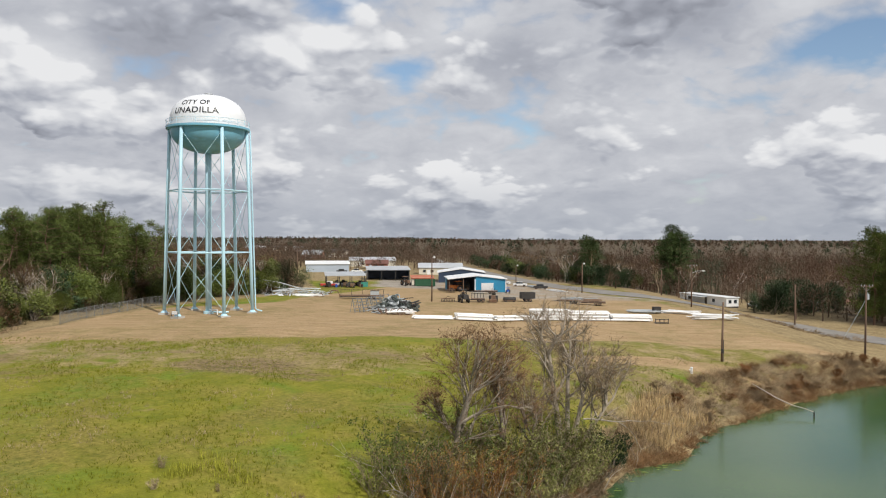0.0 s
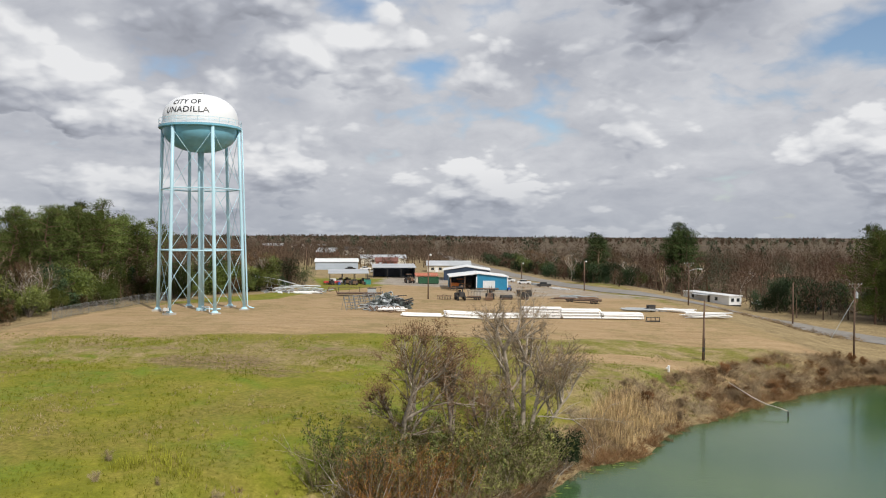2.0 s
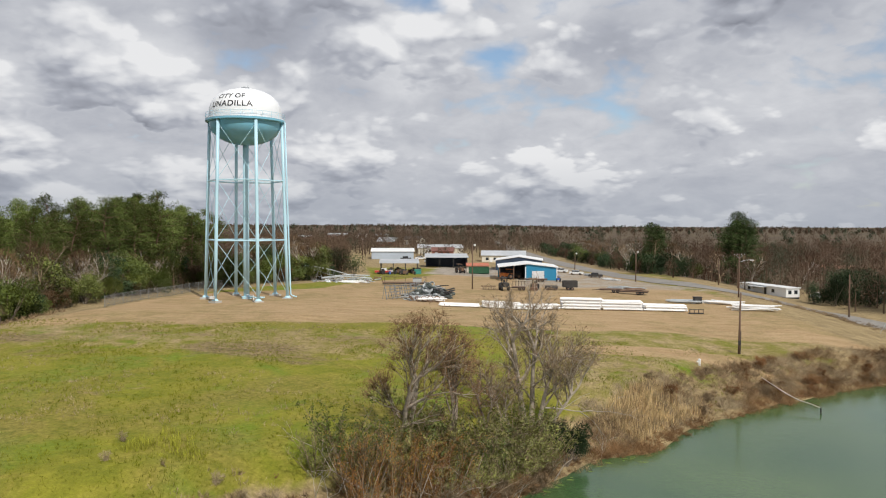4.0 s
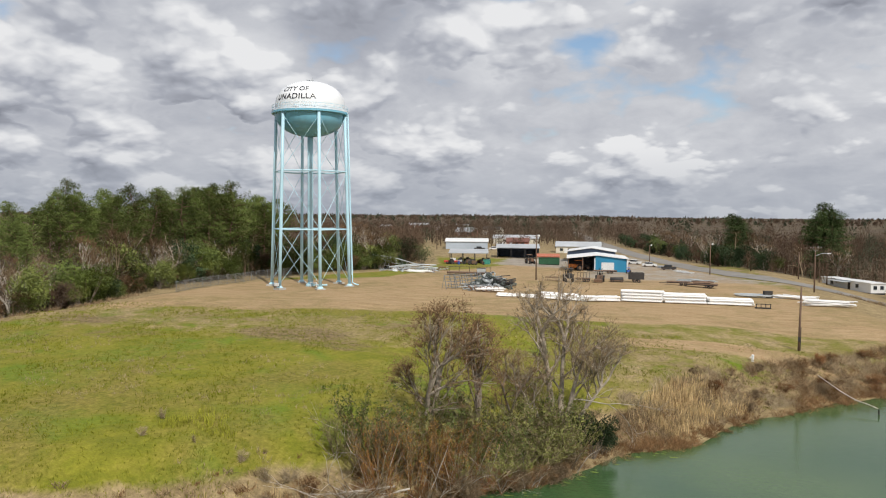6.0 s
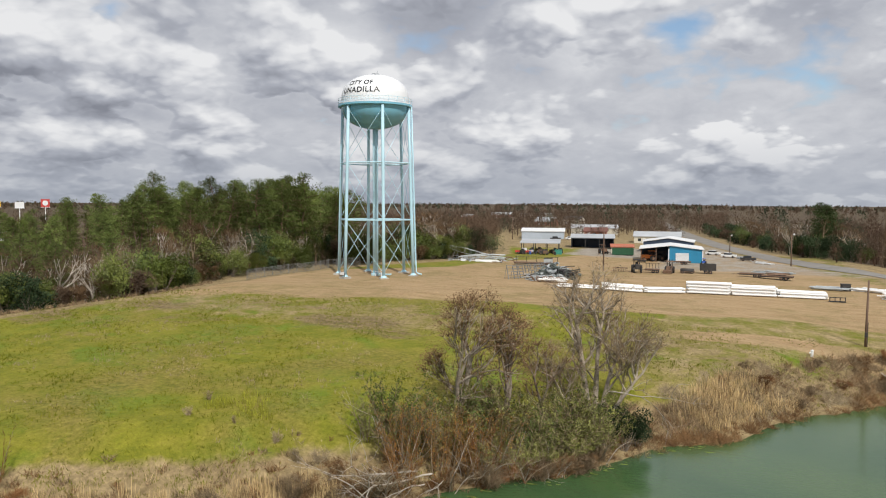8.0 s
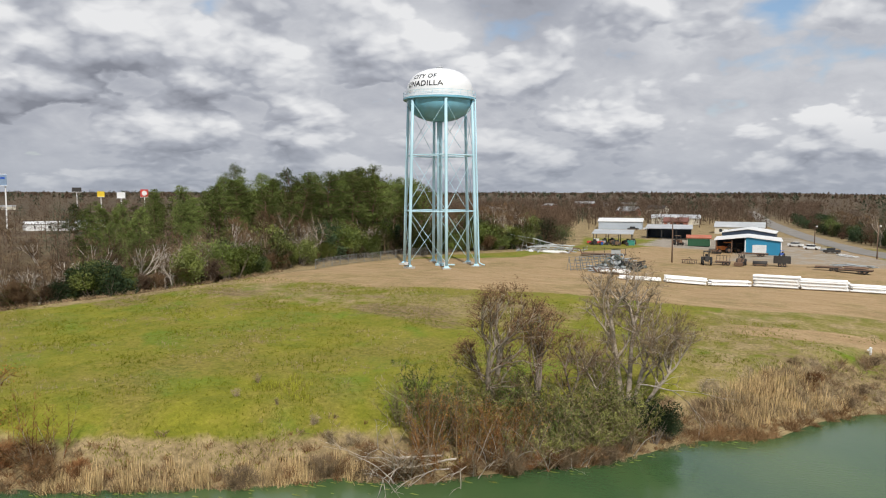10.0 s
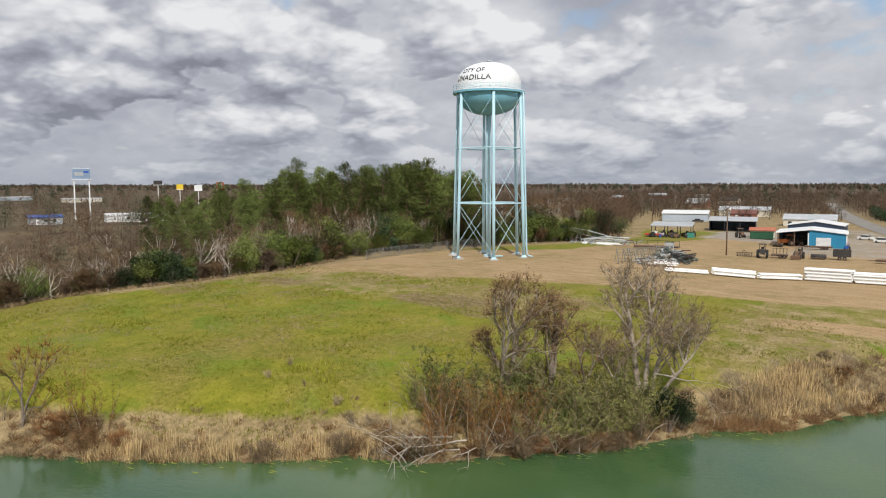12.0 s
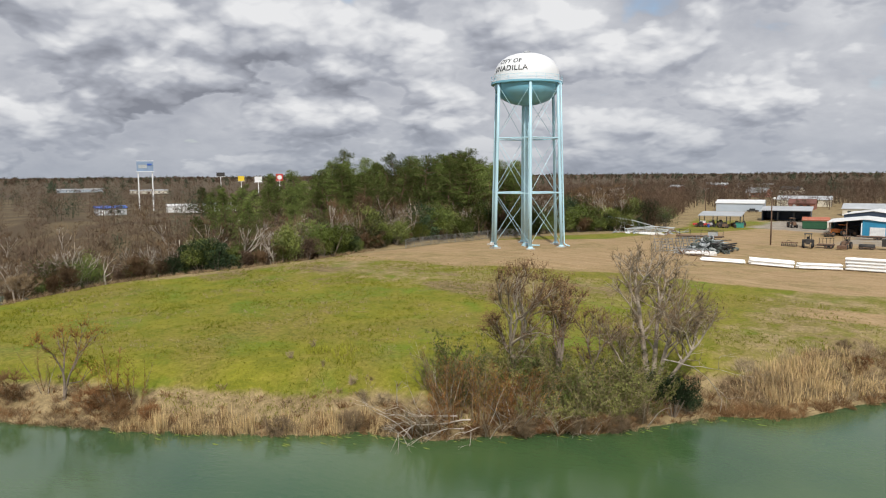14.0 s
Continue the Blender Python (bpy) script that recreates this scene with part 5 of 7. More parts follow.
def loose_pipes(x, y, rz, n, length, spread, mat, label, radius=0.11, name="pipe_heap", pile=0.35, seed=1, skew=0.12):
    r = random.Random(seed)
    ob = thing(name, label, "pipe heap", pose(x, y, lz(x, y), 0, 0, rz))
    for i in range(n):
        L = length * r.uniform(0.6, 1.05)
        yy, zz = r.uniform(-spread, spread), radius + r.uniform(0, pile)
        a = r.uniform(-skew, skew)
        c = Vector((r.uniform(-0.8, 0.8), yy, zz))
        d = Vector((math.cos(a), math.sin(a), r.uniform(-0.03, 0.03) * (1 + 3 * skew * (zz > 0.6)))) * L / 2
        part("pipe", Geo().tube([c - d, c + d], radius, 7), M["dark"] if skew > 0.3 and i % 3 == 0 else mat, ob)
    return ob


loose_pipes(44, 162.5, -12, 16, 7, 1.6, M["steel"], "heap of loose pale grey irrigation pipes", seed=2)
loose_pipes(52, 162, -30, 18, 8, 2.0, M["pvc"], "scattered white and grey irrigation pipes", seed=3)
loose_pipes(56, 153.5, -12, 26, 8.5, 2.4, M["pvc"], "tangled heap of white plastic pipes", pile=0.9, seed=4)
loose_pipes(36, 192, -40, 12, 9, 1.8, M["steel"], "row of galvanised irrigation pipes by the road", seed=5)
loose_pipes(-6.5, 148, 8, 20, 5.0, 1.6, M["pvc"], "heap of white plastic offcuts and hoses", pile=0.7, seed=6)
def leaning_frame(x, y, rz, lean, h, w, label):
    """A welded rack frame of two uprights and rungs, leaning back."""
    ob = thing("pipe_rack", label, "rack", pose(x, y, lz(x, y), lean, 0, rz), "rack frames in the yard")
    for sx in (-w / 2, w / 2):
        part("upright", Geo().box(sx, 0, 0, 0.12, 0.12, h), M["wire"], ob)
    for i in range(5):
        part("rung", Geo().tube([(-w / 2, 0, 0.3 + i * (h - 0.5) / 4), (w / 2, 0, 0.3 + i * (h - 0.5) / 4)], 0.05, 5), M["wire"], ob)
    part("stay", Geo().tube([(-w / 2, 0, h - 0.2), (-w / 2, 1.4, 0.1)], 0.05, 5), M["wire"], ob)


for k in range(7):
    leaning_frame(-14.6 + k * 0.75, 148.5 + k * 2.0, 55, -14 - 3 * (k % 3), 3.0 - 0.2 * (k % 2), 2.6, "weathered galvanised rack frame leaning in the yard")
rk = random.Random(19)
COILS = []
for mat in ("coil_dark", "steel", "coil_dark"):
    rr = rk.uniform(0.55, 0.7)
    ring = Geo()
    for t in range(3):
        ring.tube([((rr + 0.05 * t) * math.cos(w * math.pi / 9), (rr + 0.05 * t) * math.sin(w * math.pi / 9), 0.12 * t) for w in range(19)], 0.09, 6, False)
    COILS.append(ring.mesh("hose_coil", M[mat], True))
for i in range(90):
    x, y = -8.2 + rk.gauss(0, 1.9), 157.5 + rk.gauss(0, 2.4)
    z = lz(x, y) + max(0.1, (3.1 - 0.8 * math.hypot(x + 8.2, (y - 157.5) * 0.8)) * rk.random())
    o = tagged(new("hose_coil", COILS[i % 3]), "coil of dark weathered irrigation hose in a heap", "hose coil", "hose coils in the yard")
    o.matrix_basis = pose(x, y, z, rk.uniform(-50, 50) + (60 if i % 4 == 0 else 0), rk.uniform(-40, 40), rk.uniform(0, 180))
loose_pipes(-10.2, 150.5, 25, 26, 5.0, 1.8, M["steel"], "tangle of weathered grey irrigation pipes", radius=0.08, pile=0.9, seed=7, skew=0.6, name="pipe_tangle")
loose_pipes(-8.0, 160.5, 30, 30, 6.0, 1.6, M["steel"], "tangle of weathered grey irrigation pipes", radius=0.085, pile=1.9, seed=17, skew=0.6, name="pipe_tangle")
for i in range(5):
    x, y = -10.5 + i * 1.3, 147.0 + rk.uniform(-0.5, 0.5)
    wh = thing("spoked_hoop", "rusty spoked iron hoop lying among offcuts", "iron hoop", pose(x, y, lz(x, y) + 0.62, rk.uniform(50, 80), 0, rk.uniform(0, 180)), "iron hoops among the offcuts")
    part("rim", Geo().tube([(0.6 * math.cos(w * math.pi / 9), 0.6 * math.sin(w * math.pi / 9), 0) for w in range(19)], 0.09, 5, False), M["rust"], wh)
    for a in range(4):
        part("spoke", Geo().tube([(0.58 * math.cos(a * 0.785), 0.58 * math.sin(a * 0.785), 0), (-0.58 * math.cos(a * 0.785), -0.58 * math.sin(a * 0.785), 0)], 0.03, 4), M["rust"], wh)
loose_pipes(32, 248, -70, 16, 9, 1.6, M["steel"], "irrigation pipes laid out beside the road", seed=15)
loose_pipes(36, 230, -65, 12, 8, 1.4, M["pvc"], "white pipes laid out beside the road", seed=16)
loose_pipes(-5.5, 158, 80, 26, 5.0, 2.2, M["dark"], "pile of dark iron pipes and fittings", radius=0.15, pile=1.6, seed=8)
loose_pipes(-31, 186, 2, 14, 6.2, 0.8, M["pvc"], "low pile of white plastic pipes on grass", pile=0.5, seed=9)


# ---- the thicket on the bank ----
def hero_tree(name, label, x, y, seeds, h, lean=(0, 0), bark="bark_pale", twig="twig", bud=None, bud_n=5, spread=0.5, twig_w=0.04, sink=0.3, starts=((0, 0, 1),), depth=4, rise=0.12, stout=1.0):
    r = random.Random(seeds)
    ob = thing(name, label, "tree", pose(x, y, lz(x, y) - sink))
    twigs, buds, stems = Geo(), Geo(), []
    for k, (dx, dy, s) in enumerate(starts):
        wood, ends = Geo(), []
        grow(wood, twigs, r, Vector((k * 0.25 * (-1) ** k, k * 0.12, 0)), Vector((dx, dy, 1)).normalized(), h * 0.33 * s, h * 0.021 * stout * (0.6 + 0.4 * s), depth, spread, rise, 8, twig_w, 0.75, ends, (2, 3), 0.022)
        stems.append(wood)
        for p, d in ends:
            for _ in range(11):
                nd = (d * 0.8 + jitter(r, 0.9) + Vector((0, 0, 0.1))).normalized()
                sd = nd.orthogonal().normalized() * twig_w / 2
                e = p + nd * r.uniform(0.4, 1.1)
                twigs.tri(p - sd, p + sd, e)
                if bud and p.z > h * 0.35:
                    for _ in range(bud_n):
                        leaf(buds, e + jitter(r, 0.22), r, r.uniform(0.035, 0.085))
    grown = h / max(v[2] for s in stems for v in s.v)
    for s in (*stems, twigs, buds):
        s.v = [(a * grown, b * grown, c * grown) for a, b, c in s.v]
    for k, s in enumerate(stems):
        part("trunk", s, M[bark], ob, "" if k else "pale grey trunk with forking limbs", True)
    part("crown", twigs, M[twig], ob, "fine bare twigs")
    if bud:
        part("foliage", buds, M[bud], ob, "brown buds and seed heads")
    return ob


def great_tree(x, y, h, seed):
    """Several upright trunks side by side, each with crooked limbs over its upper half."""
    r = random.Random(seed)
    ob = thing("bank_tree", "large leafless tree with pale forked trunks above the pond", "tree", pose(x, y, lz(x, y) - 0.3))
    twigs, buds = Geo(), Geo()
    for k, (bx, by, lean, top) in enumerate(((0.0, 0.0, (-0.07, 0.0), 0.66), (0.55, 0.1, (0.04, 0.04), 0.60), (0.95, -0.2, (0.20, -0.02), 0.50), (1.5, -0.1, (0.85, -0.1), 0.36), (-0.3, -0.2, (-0.9, -0.4), 0.26))):
        wood, ends = Geo(), []
        pts = [Vector((bx, by, -0.2))]
        n = 7
        d = Vector((*lean, 1)).normalized()
        for i in range(n):
            d = (d + jitter(r, 0.09) + Vector((0, 0, 0.07))).normalized()
            pts.append(pts[-1] + d * h * top / n)
        rad = (0.30, 0.26, 0.23, 0.20, 0.15)[k]
        wood.tube(pts, [rad * (1.15 - 0.085 * i) for i in range(n + 1)], 9, False)
        for i in range(3, n + 1):
            for _ in range(1 if i < n else 3):
                a = r.uniform(0, 6.283)
                up = 0.75 if i < n else 1.1
                nd = (Vector((math.cos(a), math.sin(a) * 0.9, up)) + d * 0.4).normalized()
                grow(wood, twigs, r, pts[i], nd, h * 0.135 * r.uniform(0.85, 1.2), rad * (0.5 if i < n else 0.6), 3, 0.75, 0.06, 7, 0.034, 0.7, ends, (2, 3), 0.02)
        for p, dd in ends:
            for _ in range(5):
                nd = (dd * 0.8 + jitter(r, 0.9) + Vector((0, 0, 0.1))).normalized()
                sd = nd.orthogonal().normalized() * 0.017
                e = p + nd * r.uniform(0.4, 1.0)
                twigs.tri(p - sd, p + sd, e)
                if r.random() < 0.5 and p.x > 0:
                    leaf(buds, e + jitter(r, 0.2), r, r.uniform(0.04, 0.085))
        part("trunk", wood, M["bark_bank"], ob, "" if k else "pale grey trunk with forking limbs", True)
    part("crown", twigs, M["twig_pale"], ob, "fine bare twigs")
    part("foliage", buds, M["dead_leaf"], ob, "rusty seed heads")


great_tree(12.6, 71.0, 14.2, 12)
hero_tree("bank_tree", "crooked leafless tree with dark seed heads on the bank", 2.6, 61.8, 9, 11.8, bud="dead_leaf", bud_n=3, spread=0.62, rise=0.09,
          starts=((-0.08, 0.05, 1.0), (0.14, 0.05, 0.9), (-0.3, -0.1, 0.5)), twig="twig", bark="bark_bank", twig_w=0.034, stout=1.25)
hero_tree("bank_tree", "slender tree with rusty seed heads in the thicket", 6.4, 63.5, 17, 10.6, bud="dead_leaf", bud_n=3, bark="bark", starts=((0.05, 0, 1.0), (0.32, 0.1, 0.85)), depth=3)
hero_tree("bank_tree", "small thin tree with brown seed heads in the thicket", 9.4, 65.5, 29, 8.4, bud="dead_leaf", bud_n=2, bark="bark", starts=((0.0, 0, 1.0),), depth=3)
hero_tree("bank_tree", "thin leafless tree at the pond's edge", -33.0, 36.2, 23, 7.6, bud="rust_leaf", bud_n=2, bark="bark", twig="twig_red", starts=((-0.1, 0, 1.0), (0.25, 0, 0.9)), depth=3)

r4 = random.Random(41)


def sapling_meshes(seed, h):
    """A clump of whippy stems with rusty buds."""
    r = random.Random(seed)
    stems, tw, buds = [], Geo(), Geo()
    for s in range(7):
        a = r.uniform(0, 6.283)
        d = Vector((math.cos(a) * 0.3, math.sin(a) * 0.3, 1)).normalized()
        p = Vector((math.cos(a) * 0.5, math.sin(a) * 0.5, -0.2))
        pts = [p.copy()]
        L = h * r.uniform(0.5, 1.0)
        for i in range(6):
            d = (d + jitter(r, 0.13) + Vector((0, 0, 0.03))).normalized()
            p = p + d * L / 6
            pts.append(p.copy())
        stems.append(Geo().tube(pts, [0.048, 0.042, 0.036, 0.03, 0.023, 0.016, 0.008], 4, False).mesh("stem", M[("bark_pale", "twig_red", "bark_white", "twig_red", "bark_pale", "bark", "twig_red")[s]]))
        for pt in pts[1:]:
            for _ in range(6):
                nd = (d * 1.1 + jitter(r, 0.75)).normalized()
                sd = nd.orthogonal().normalized() * 0.016
                e = pt + nd * r.uniform(0.5, 1.4)
                tw.tri(pt - sd, pt + sd, e)
                m = pt.lerp(e, 0.5)
                tw.tri(m - sd * 0.8, m + sd * 0.8, m + (nd + jitter(r, 0.6)).normalized() * 0.5)
                for _ in range(3):
                    leaf(buds, pt.lerp(e, r.uniform(0.3, 1)) + jitter(r, 0.08), r, r.uniform(0.03, 0.07))
    return (*stems, tw.mesh("crown", M[("twig_red", "twig_red", "twig_pale")[seed % 3]]), buds.mesh("foliage", M[("rust_leaf", "leaf_olive", "rust_leaf", "rust_leaf", "rust_leaf")[seed % 5]]))


def stem_shrub_meshes(seed, h, wide, n, mat):
    """A leafy shrub of upright arching stems, with gaps between its sprays."""
    r = random.Random(seed)
    wood, crown = Geo(), Geo()
    for s in range(15):
        a, k = r.uniform(0, 6.283), r.uniform(0.15, 1.0)
        d = Vector((math.cos(a) * k * wide / h * 0.62, math.sin(a) * k * wide / h * 0.62, 1)).normalized()
        p = Vector((math.cos(a) * 0.3 * k, math.sin(a) * 0.3 * k, -0.3))
        pts, L = [p.copy()], h * r.uniform(0.6, 1.12)
        for i in range(6):
            d = (d + jitter(r, 0.14) + Vector((math.cos(a), math.sin(a), 0)) * 0.05).normalized()
            p = p + d * L / 6
            pts.append(p.copy())
        wood.tube(pts, [0.05, 0.045, 0.04, 0.03, 0.024, 0.016, 0.008], 4, False)
        for i in range(1, 7):
            for _ in range(3):
                nd = (d * 0.5 + jitter(r, 1.0) + Vector((0, 0, 0.35))).normalized()
                e = pts[i] + nd * r.uniform(0.35, 0.9) * h / 4
                wood.tube([pts[i], e], [0.014, 0.006], 3, False)
                for _ in range(n):
                    leaf(crown, pts[i].lerp(e, r.uniform(0.25, 1.1)) + jitter(r, 0.13), r, r.uniform(0.045, 0.095), 0.5)
    return wood.mesh("trunk", M["bark_pale"]), crown.mesh("foliage", M[mat])


SAPS = [sapling_meshes(500 + i, 6.6) for i in range(5)]
BANK_SHRUBS = [stem_shrub_meshes(600, 4.0, 4.0, 12, "leaf"), bush_meshes(601, 4.0, 4.0, 5200, 0.085, "cedar"), stem_shrub_meshes(602, 4.0, 4.2, 9, "leaf_olive"), stem_shrub_meshes(603, 4.2, 4.0, 11, "leaf_olive")]
BANK_BRUSH = [bare_tree_meshes(640 + i, 3.4, 2, 0.03, 0.7, stems=6, per_end=12, twig_mat=("bramble", "twig_pale", "twig_red")[i], wood_mat="bark_pale", rise=0.05) for i in range(3)]


def along_bank(u, off):
    """A place along the thicket's shore, u from 0 to 1, off metres from the water."""
    x = -5.0 + 22.0 * u
    y = float(np.interp(x, SHORE_X, SHORE_Y))
    return x - 0.6 * off, y + 0.8 * off


for i in range(21):
    x, y = along_bank(0.33 + 0.30 * r4.random(), r4.uniform(0.6, 4.6))
    plant("sapling_clump", SAPS[i % 5], ("clump of rusty leafless saplings in the thicket", "clump of thin saplings with olive leaves", "clump of rusty leafless saplings in the thicket", "clump of brown leafless saplings", "clump of rusty leafless saplings in the thicket")[i % 5], "bush", x, y, r4.uniform(0, 6), r4.uniform(0.55, 1.0), "saplings in the thicket")
for x, y, s, k, lab in ((-2.4, 58.0, 1.12, 0, "glossy dark green shrub in the thicket"), (-3.6, 56.4, 0.8, 2, "pale green shrub in the thicket"), (0.6, 58.4, 0.9, 0, "dark green shrub in the thicket"),
                        (16.3, 67.9, 1.2, 1, "dense dark evergreen under the big tree"), (15.2, 69.2, 1.0, 1, "dense dark evergreen under the big tree"), (17.2, 69.4, 0.8, 1, "dense dark evergreen under the big tree"),
                        (11.4, 64.0, 1.15, 3, "olive green shrub above the water"), (13.2, 65.6, 1.2, 2, "olive green shrub above the water"), (9.6, 62.4, 1.2, 3, "olive green shrub above the water"),
                        (7.6, 63.0, 1.1, 3, "green shrub among the saplings"), (4.6, 63.2, 1.15, 0, "dark green shrub among the saplings"), (12.0, 66.8, 1.2, 2, "olive green shrub among the saplings"), (2.6, 57.6, 0.9, 3, "olive green shrub among the saplings"), (5.8, 60.2, 0.85, 2, "olive green shrub among the saplings"), (-0.8, 55.6, 0.75, 2, "olive green shrub among the saplings"), (10.4, 61.0, 0.85, 2, "olive green shrub above the water"), (8.4, 60.4, 0.8, 2, "olive green shrub above the water"), (12.4, 63.4, 0.95, 2, "olive green shrub above the water"), (6.8, 61.8, 1.1, 2, "olive green shrub among the saplings"), (3.4, 60.6, 1.05, 3, "green shrub among the saplings"), (14.4, 66.6, 0.9, 3, "green shrub under the big tree"), (11.6, 62.0, 0.85, 2, "olive green shrub above the water"), (13.4, 64.2, 0.9, 2, "olive green shrub above the water"), (9.0, 58.8, 0.7, 2, "olive green shrub above the water"), (6.4, 57.6, 0.75, 3, "green shrub above the water"), (1.2, 56.0, 0.85, 2, "olive green shrub among the saplings"), (3.0, 59.2, 0.95, 0, "dark green shrub deep in the thicket"), (5.2, 61.4, 1.0, 0, "dark green shrub deep in the thicket"), (7.2, 60.0, 0.85, 0, "dark green shrub deep in the thicket"), (8.8, 62.2, 1.0, 0, "dark green shrub deep in the thicket"), (10.8, 63.2, 0.95, 0, "dark green shrub deep in the thicket"), (12.6, 67.6, 1.0, 0, "dark green shrub under the big tree"), (0.4, 57.0, 0.8, 0, "dark green shrub deep in the thicket")):
    plant("bank_shrub", BANK_SHRUBS[k], lab, "shrub", x, y, x * 3, s * (0.88 if k == 1 else 1.18), "shrubs in the thicket", 0.2)
for i in range(34):
    x, y = along_bank(r4.random() * 1.02 - 0.04, abs(r4.gauss(1.0, 1.2)) + 0.1)
    plant("brushwood", BANK_BRUSH[i % 3], "tangled reddish brushwood at the water's edge", "bush", x, y, r4.uniform(0, 6), r4.uniform(0.4, 0.85), "brushwood at the water's edge", 0.1)
for x, y, s, k in ((-26.5, 37.6, 1.35, 0), (-29, 36.4, 1.1, 2), (-24.5, 37.0, 1.0, 0), (-10.6, 43.4, 0.85, 1), (-38, 33.5, 1.3, 0), (-44, 31, 1.2, 2), (-22.5, 38.5, 0.7, 2)):
    plant("brushwood", BANK_BRUSH[k], "spreading leafless bush at the water's edge", "bush", x, y, x, s, "brushwood at the water's edge", 0.1)
for i in range(48):
    cx, off = r4.uniform(33, 76), r4.uniform(1.0, 8.5)
    slope = float(np.interp(cx, SHORE_X, np.gradient(SHORE_Y, SHORE_X)))
    k = math.sqrt(1 + slope * slope)
    x, y = cx - off * slope / k, float(np.interp(cx, SHORE_X, SHORE_Y)) + off / k
    plant("brushwood", BANK_BRUSH[i % 3], "low brown brushwood on the pond bank", "bush", x, y, r4.uniform(0, 6), r4.uniform(0.35, 0.75), "brushwood on the far bank", 0.1)
for x, y, s in ((-27.5, 38.6, 0.85), (-29.5, 38.0, 0.7), (-36, 36, 0.8), (-26, 39.6, 0.7)):
    plant("sapling_clump", SAPS[int(-x) % 5], "clump of orange-tipped saplings on the bank", "bush", x, y, x, s, "saplings on the bank")


def arching_meshes(seed, h):
    """Bare pale stems that arch out over the water."""
    r = random.Random(seed)
    out, tw = [], Geo()
    for s in range(5):
        a = radians(-62 + r.uniform(-75, 75))
        d = Vector((math.cos(a) * 0.45, math.sin(a) * 0.45, 1)).normalized()
        p = Vector((r.uniform(-0.4, 0.4), r.uniform(-0.4, 0.4), -0.2))
        pts, L = [p.copy()], h * r.uniform(0.55, 1.0)
        for i in range(7):
            d = (d + jitter(r, 0.16) + Vector((math.cos(a), math.sin(a), -0.25)) * 0.09).normalized()
            p = p + d * L / 7
            pts.append(p.copy())
            for _ in range(2):
                nd = (d + jitter(r, 0.9)).normalized()
                tw.tube([p, p + nd * r.uniform(0.4, 1.1), p + nd * r.uniform(1.1, 1.6) + jitter(r, 0.25)], [0.016, 0.011, 0.004], 3, False)
        g = Geo().tube(pts, [0.062, 0.056, 0.05, 0.043, 0.036, 0.028, 0.02, 0.01], 5, False)
        out.append(g.mesh("stem", M[("bark_pale", "bark_white", "twig_red", "bark_pale", "bark_white")[s]], True))
    return (*out, tw.mesh("crown", M["bark_pale"]))


ARCHES = [arching_meshes(900 + i, 5.6) for i in range(4)]
for i in range(15):
    x, y = along_bank(0.22 + 0.72 * r4.random(), r4.uniform(0.1, 2.2))
    plant("arching_sapling", ARCHES[i % 4], "bare pale stems arching over the water", "bush", x, y, r4.uniform(-0.5, 0.5), r4.uniform(0.6, 1.1), "arching stems at the water's edge")


def dead_branch(x, y, z, heading, length, seed, label):
    r = random.Random(seed)
    g = Geo()
    d = Vector((math.cos(radians(heading)), math.sin(radians(heading)), 0.05)).normalized()
    grow(g, None, r, Vector((0, 0, 0)), d, length * 0.5, length * 0.013, 3, 0.8, -0.05, 6, 0.03, 0.6, [], (2, 3))
    single("fallen_branch", g, M["bark_white"], label, "branch", pose(x, y, z), "fallen branches", smooth=True)


dead_branch(3.4, 53.2, -5.9, 225, 6.5, 3, "bleached fallen branch reaching into the pond")
dead_branch(2.4, 52.6, -5.6, 205, 7.0, 4, "bleached fallen branch reaching into the pond")
dead_branch(0.6, 54.0, -5.0, 160, 6.5, 5, "pale dead limb leaning out of the thicket")
for k in range(4):
    bx = 0.2 + 1.3 * k
    by = float(np.interp(bx, SHORE_X, SHORE_Y))
    dead_branch(bx, by + 1.3 + 0.3 * (k % 3), lz(bx, by + 1.3) + 0.5 + 0.35 * (k % 2), 170 + 38 * k, 3.8 + 0.5 * (k % 3), 60 + k, "bleached dead branch tangled at the water's edge")
dead_branch(11.5, 61.5, -6.4, 250, 4.0, 6, "bleached fallen branch at the water's edge")
dead_branch(1.8, 52.0, -6.2, 240, 6.0, 12, "bleached fallen branch reaching into the pond")
dead_branch(14.5, 70.0, -2.4, -20, 6.5, 14, "pale dead limb hanging from the big tree")
g = Geo().tube([(42.0, 99.0, -4.6), (44.0, 96.0, -5.9), (45.0, 94.2, -6.35), (46.0, 93.0, -6.5), (46.8, 92.2, -6.75)], [0.05, 0.08, 0.08, 0.07, 0.05], 7)
single("fallen_log", g, M["bark_white"], "thin bleached log lying out over the pond", "log", smooth=True)
single("water_stake", Geo().tube([(46.8, 92.2, -8.0), (46.8, 92.2, -6.95), (46.7, 92.05, -6.7)], [0.1, 0.09, 0.07], 6), M["dark"], "dark stump standing in the shallow water", "stump")


# ---- reeds, scrub, grass and weeds ----
SHORE_TABLE = np.interp(np.arange(-200, 200, 0.25), SHORE_X, SHORE_Y).tolist()


def shore_at(x):
    """The shore's y and slope at x."""
    i = max(2, min(1596, int((x + 200) * 4)))
    return SHORE_TABLE[i] + (SHORE_TABLE[i + 1] - SHORE_TABLE[i]) * ((x + 200) * 4 - i), (SHORE_TABLE[i + 2] - SHORE_TABLE[i - 2])


def shore_off(x, y):
    s, slope = shore_at(x)
    return (y - s) / math.sqrt(1 + slope * slope)


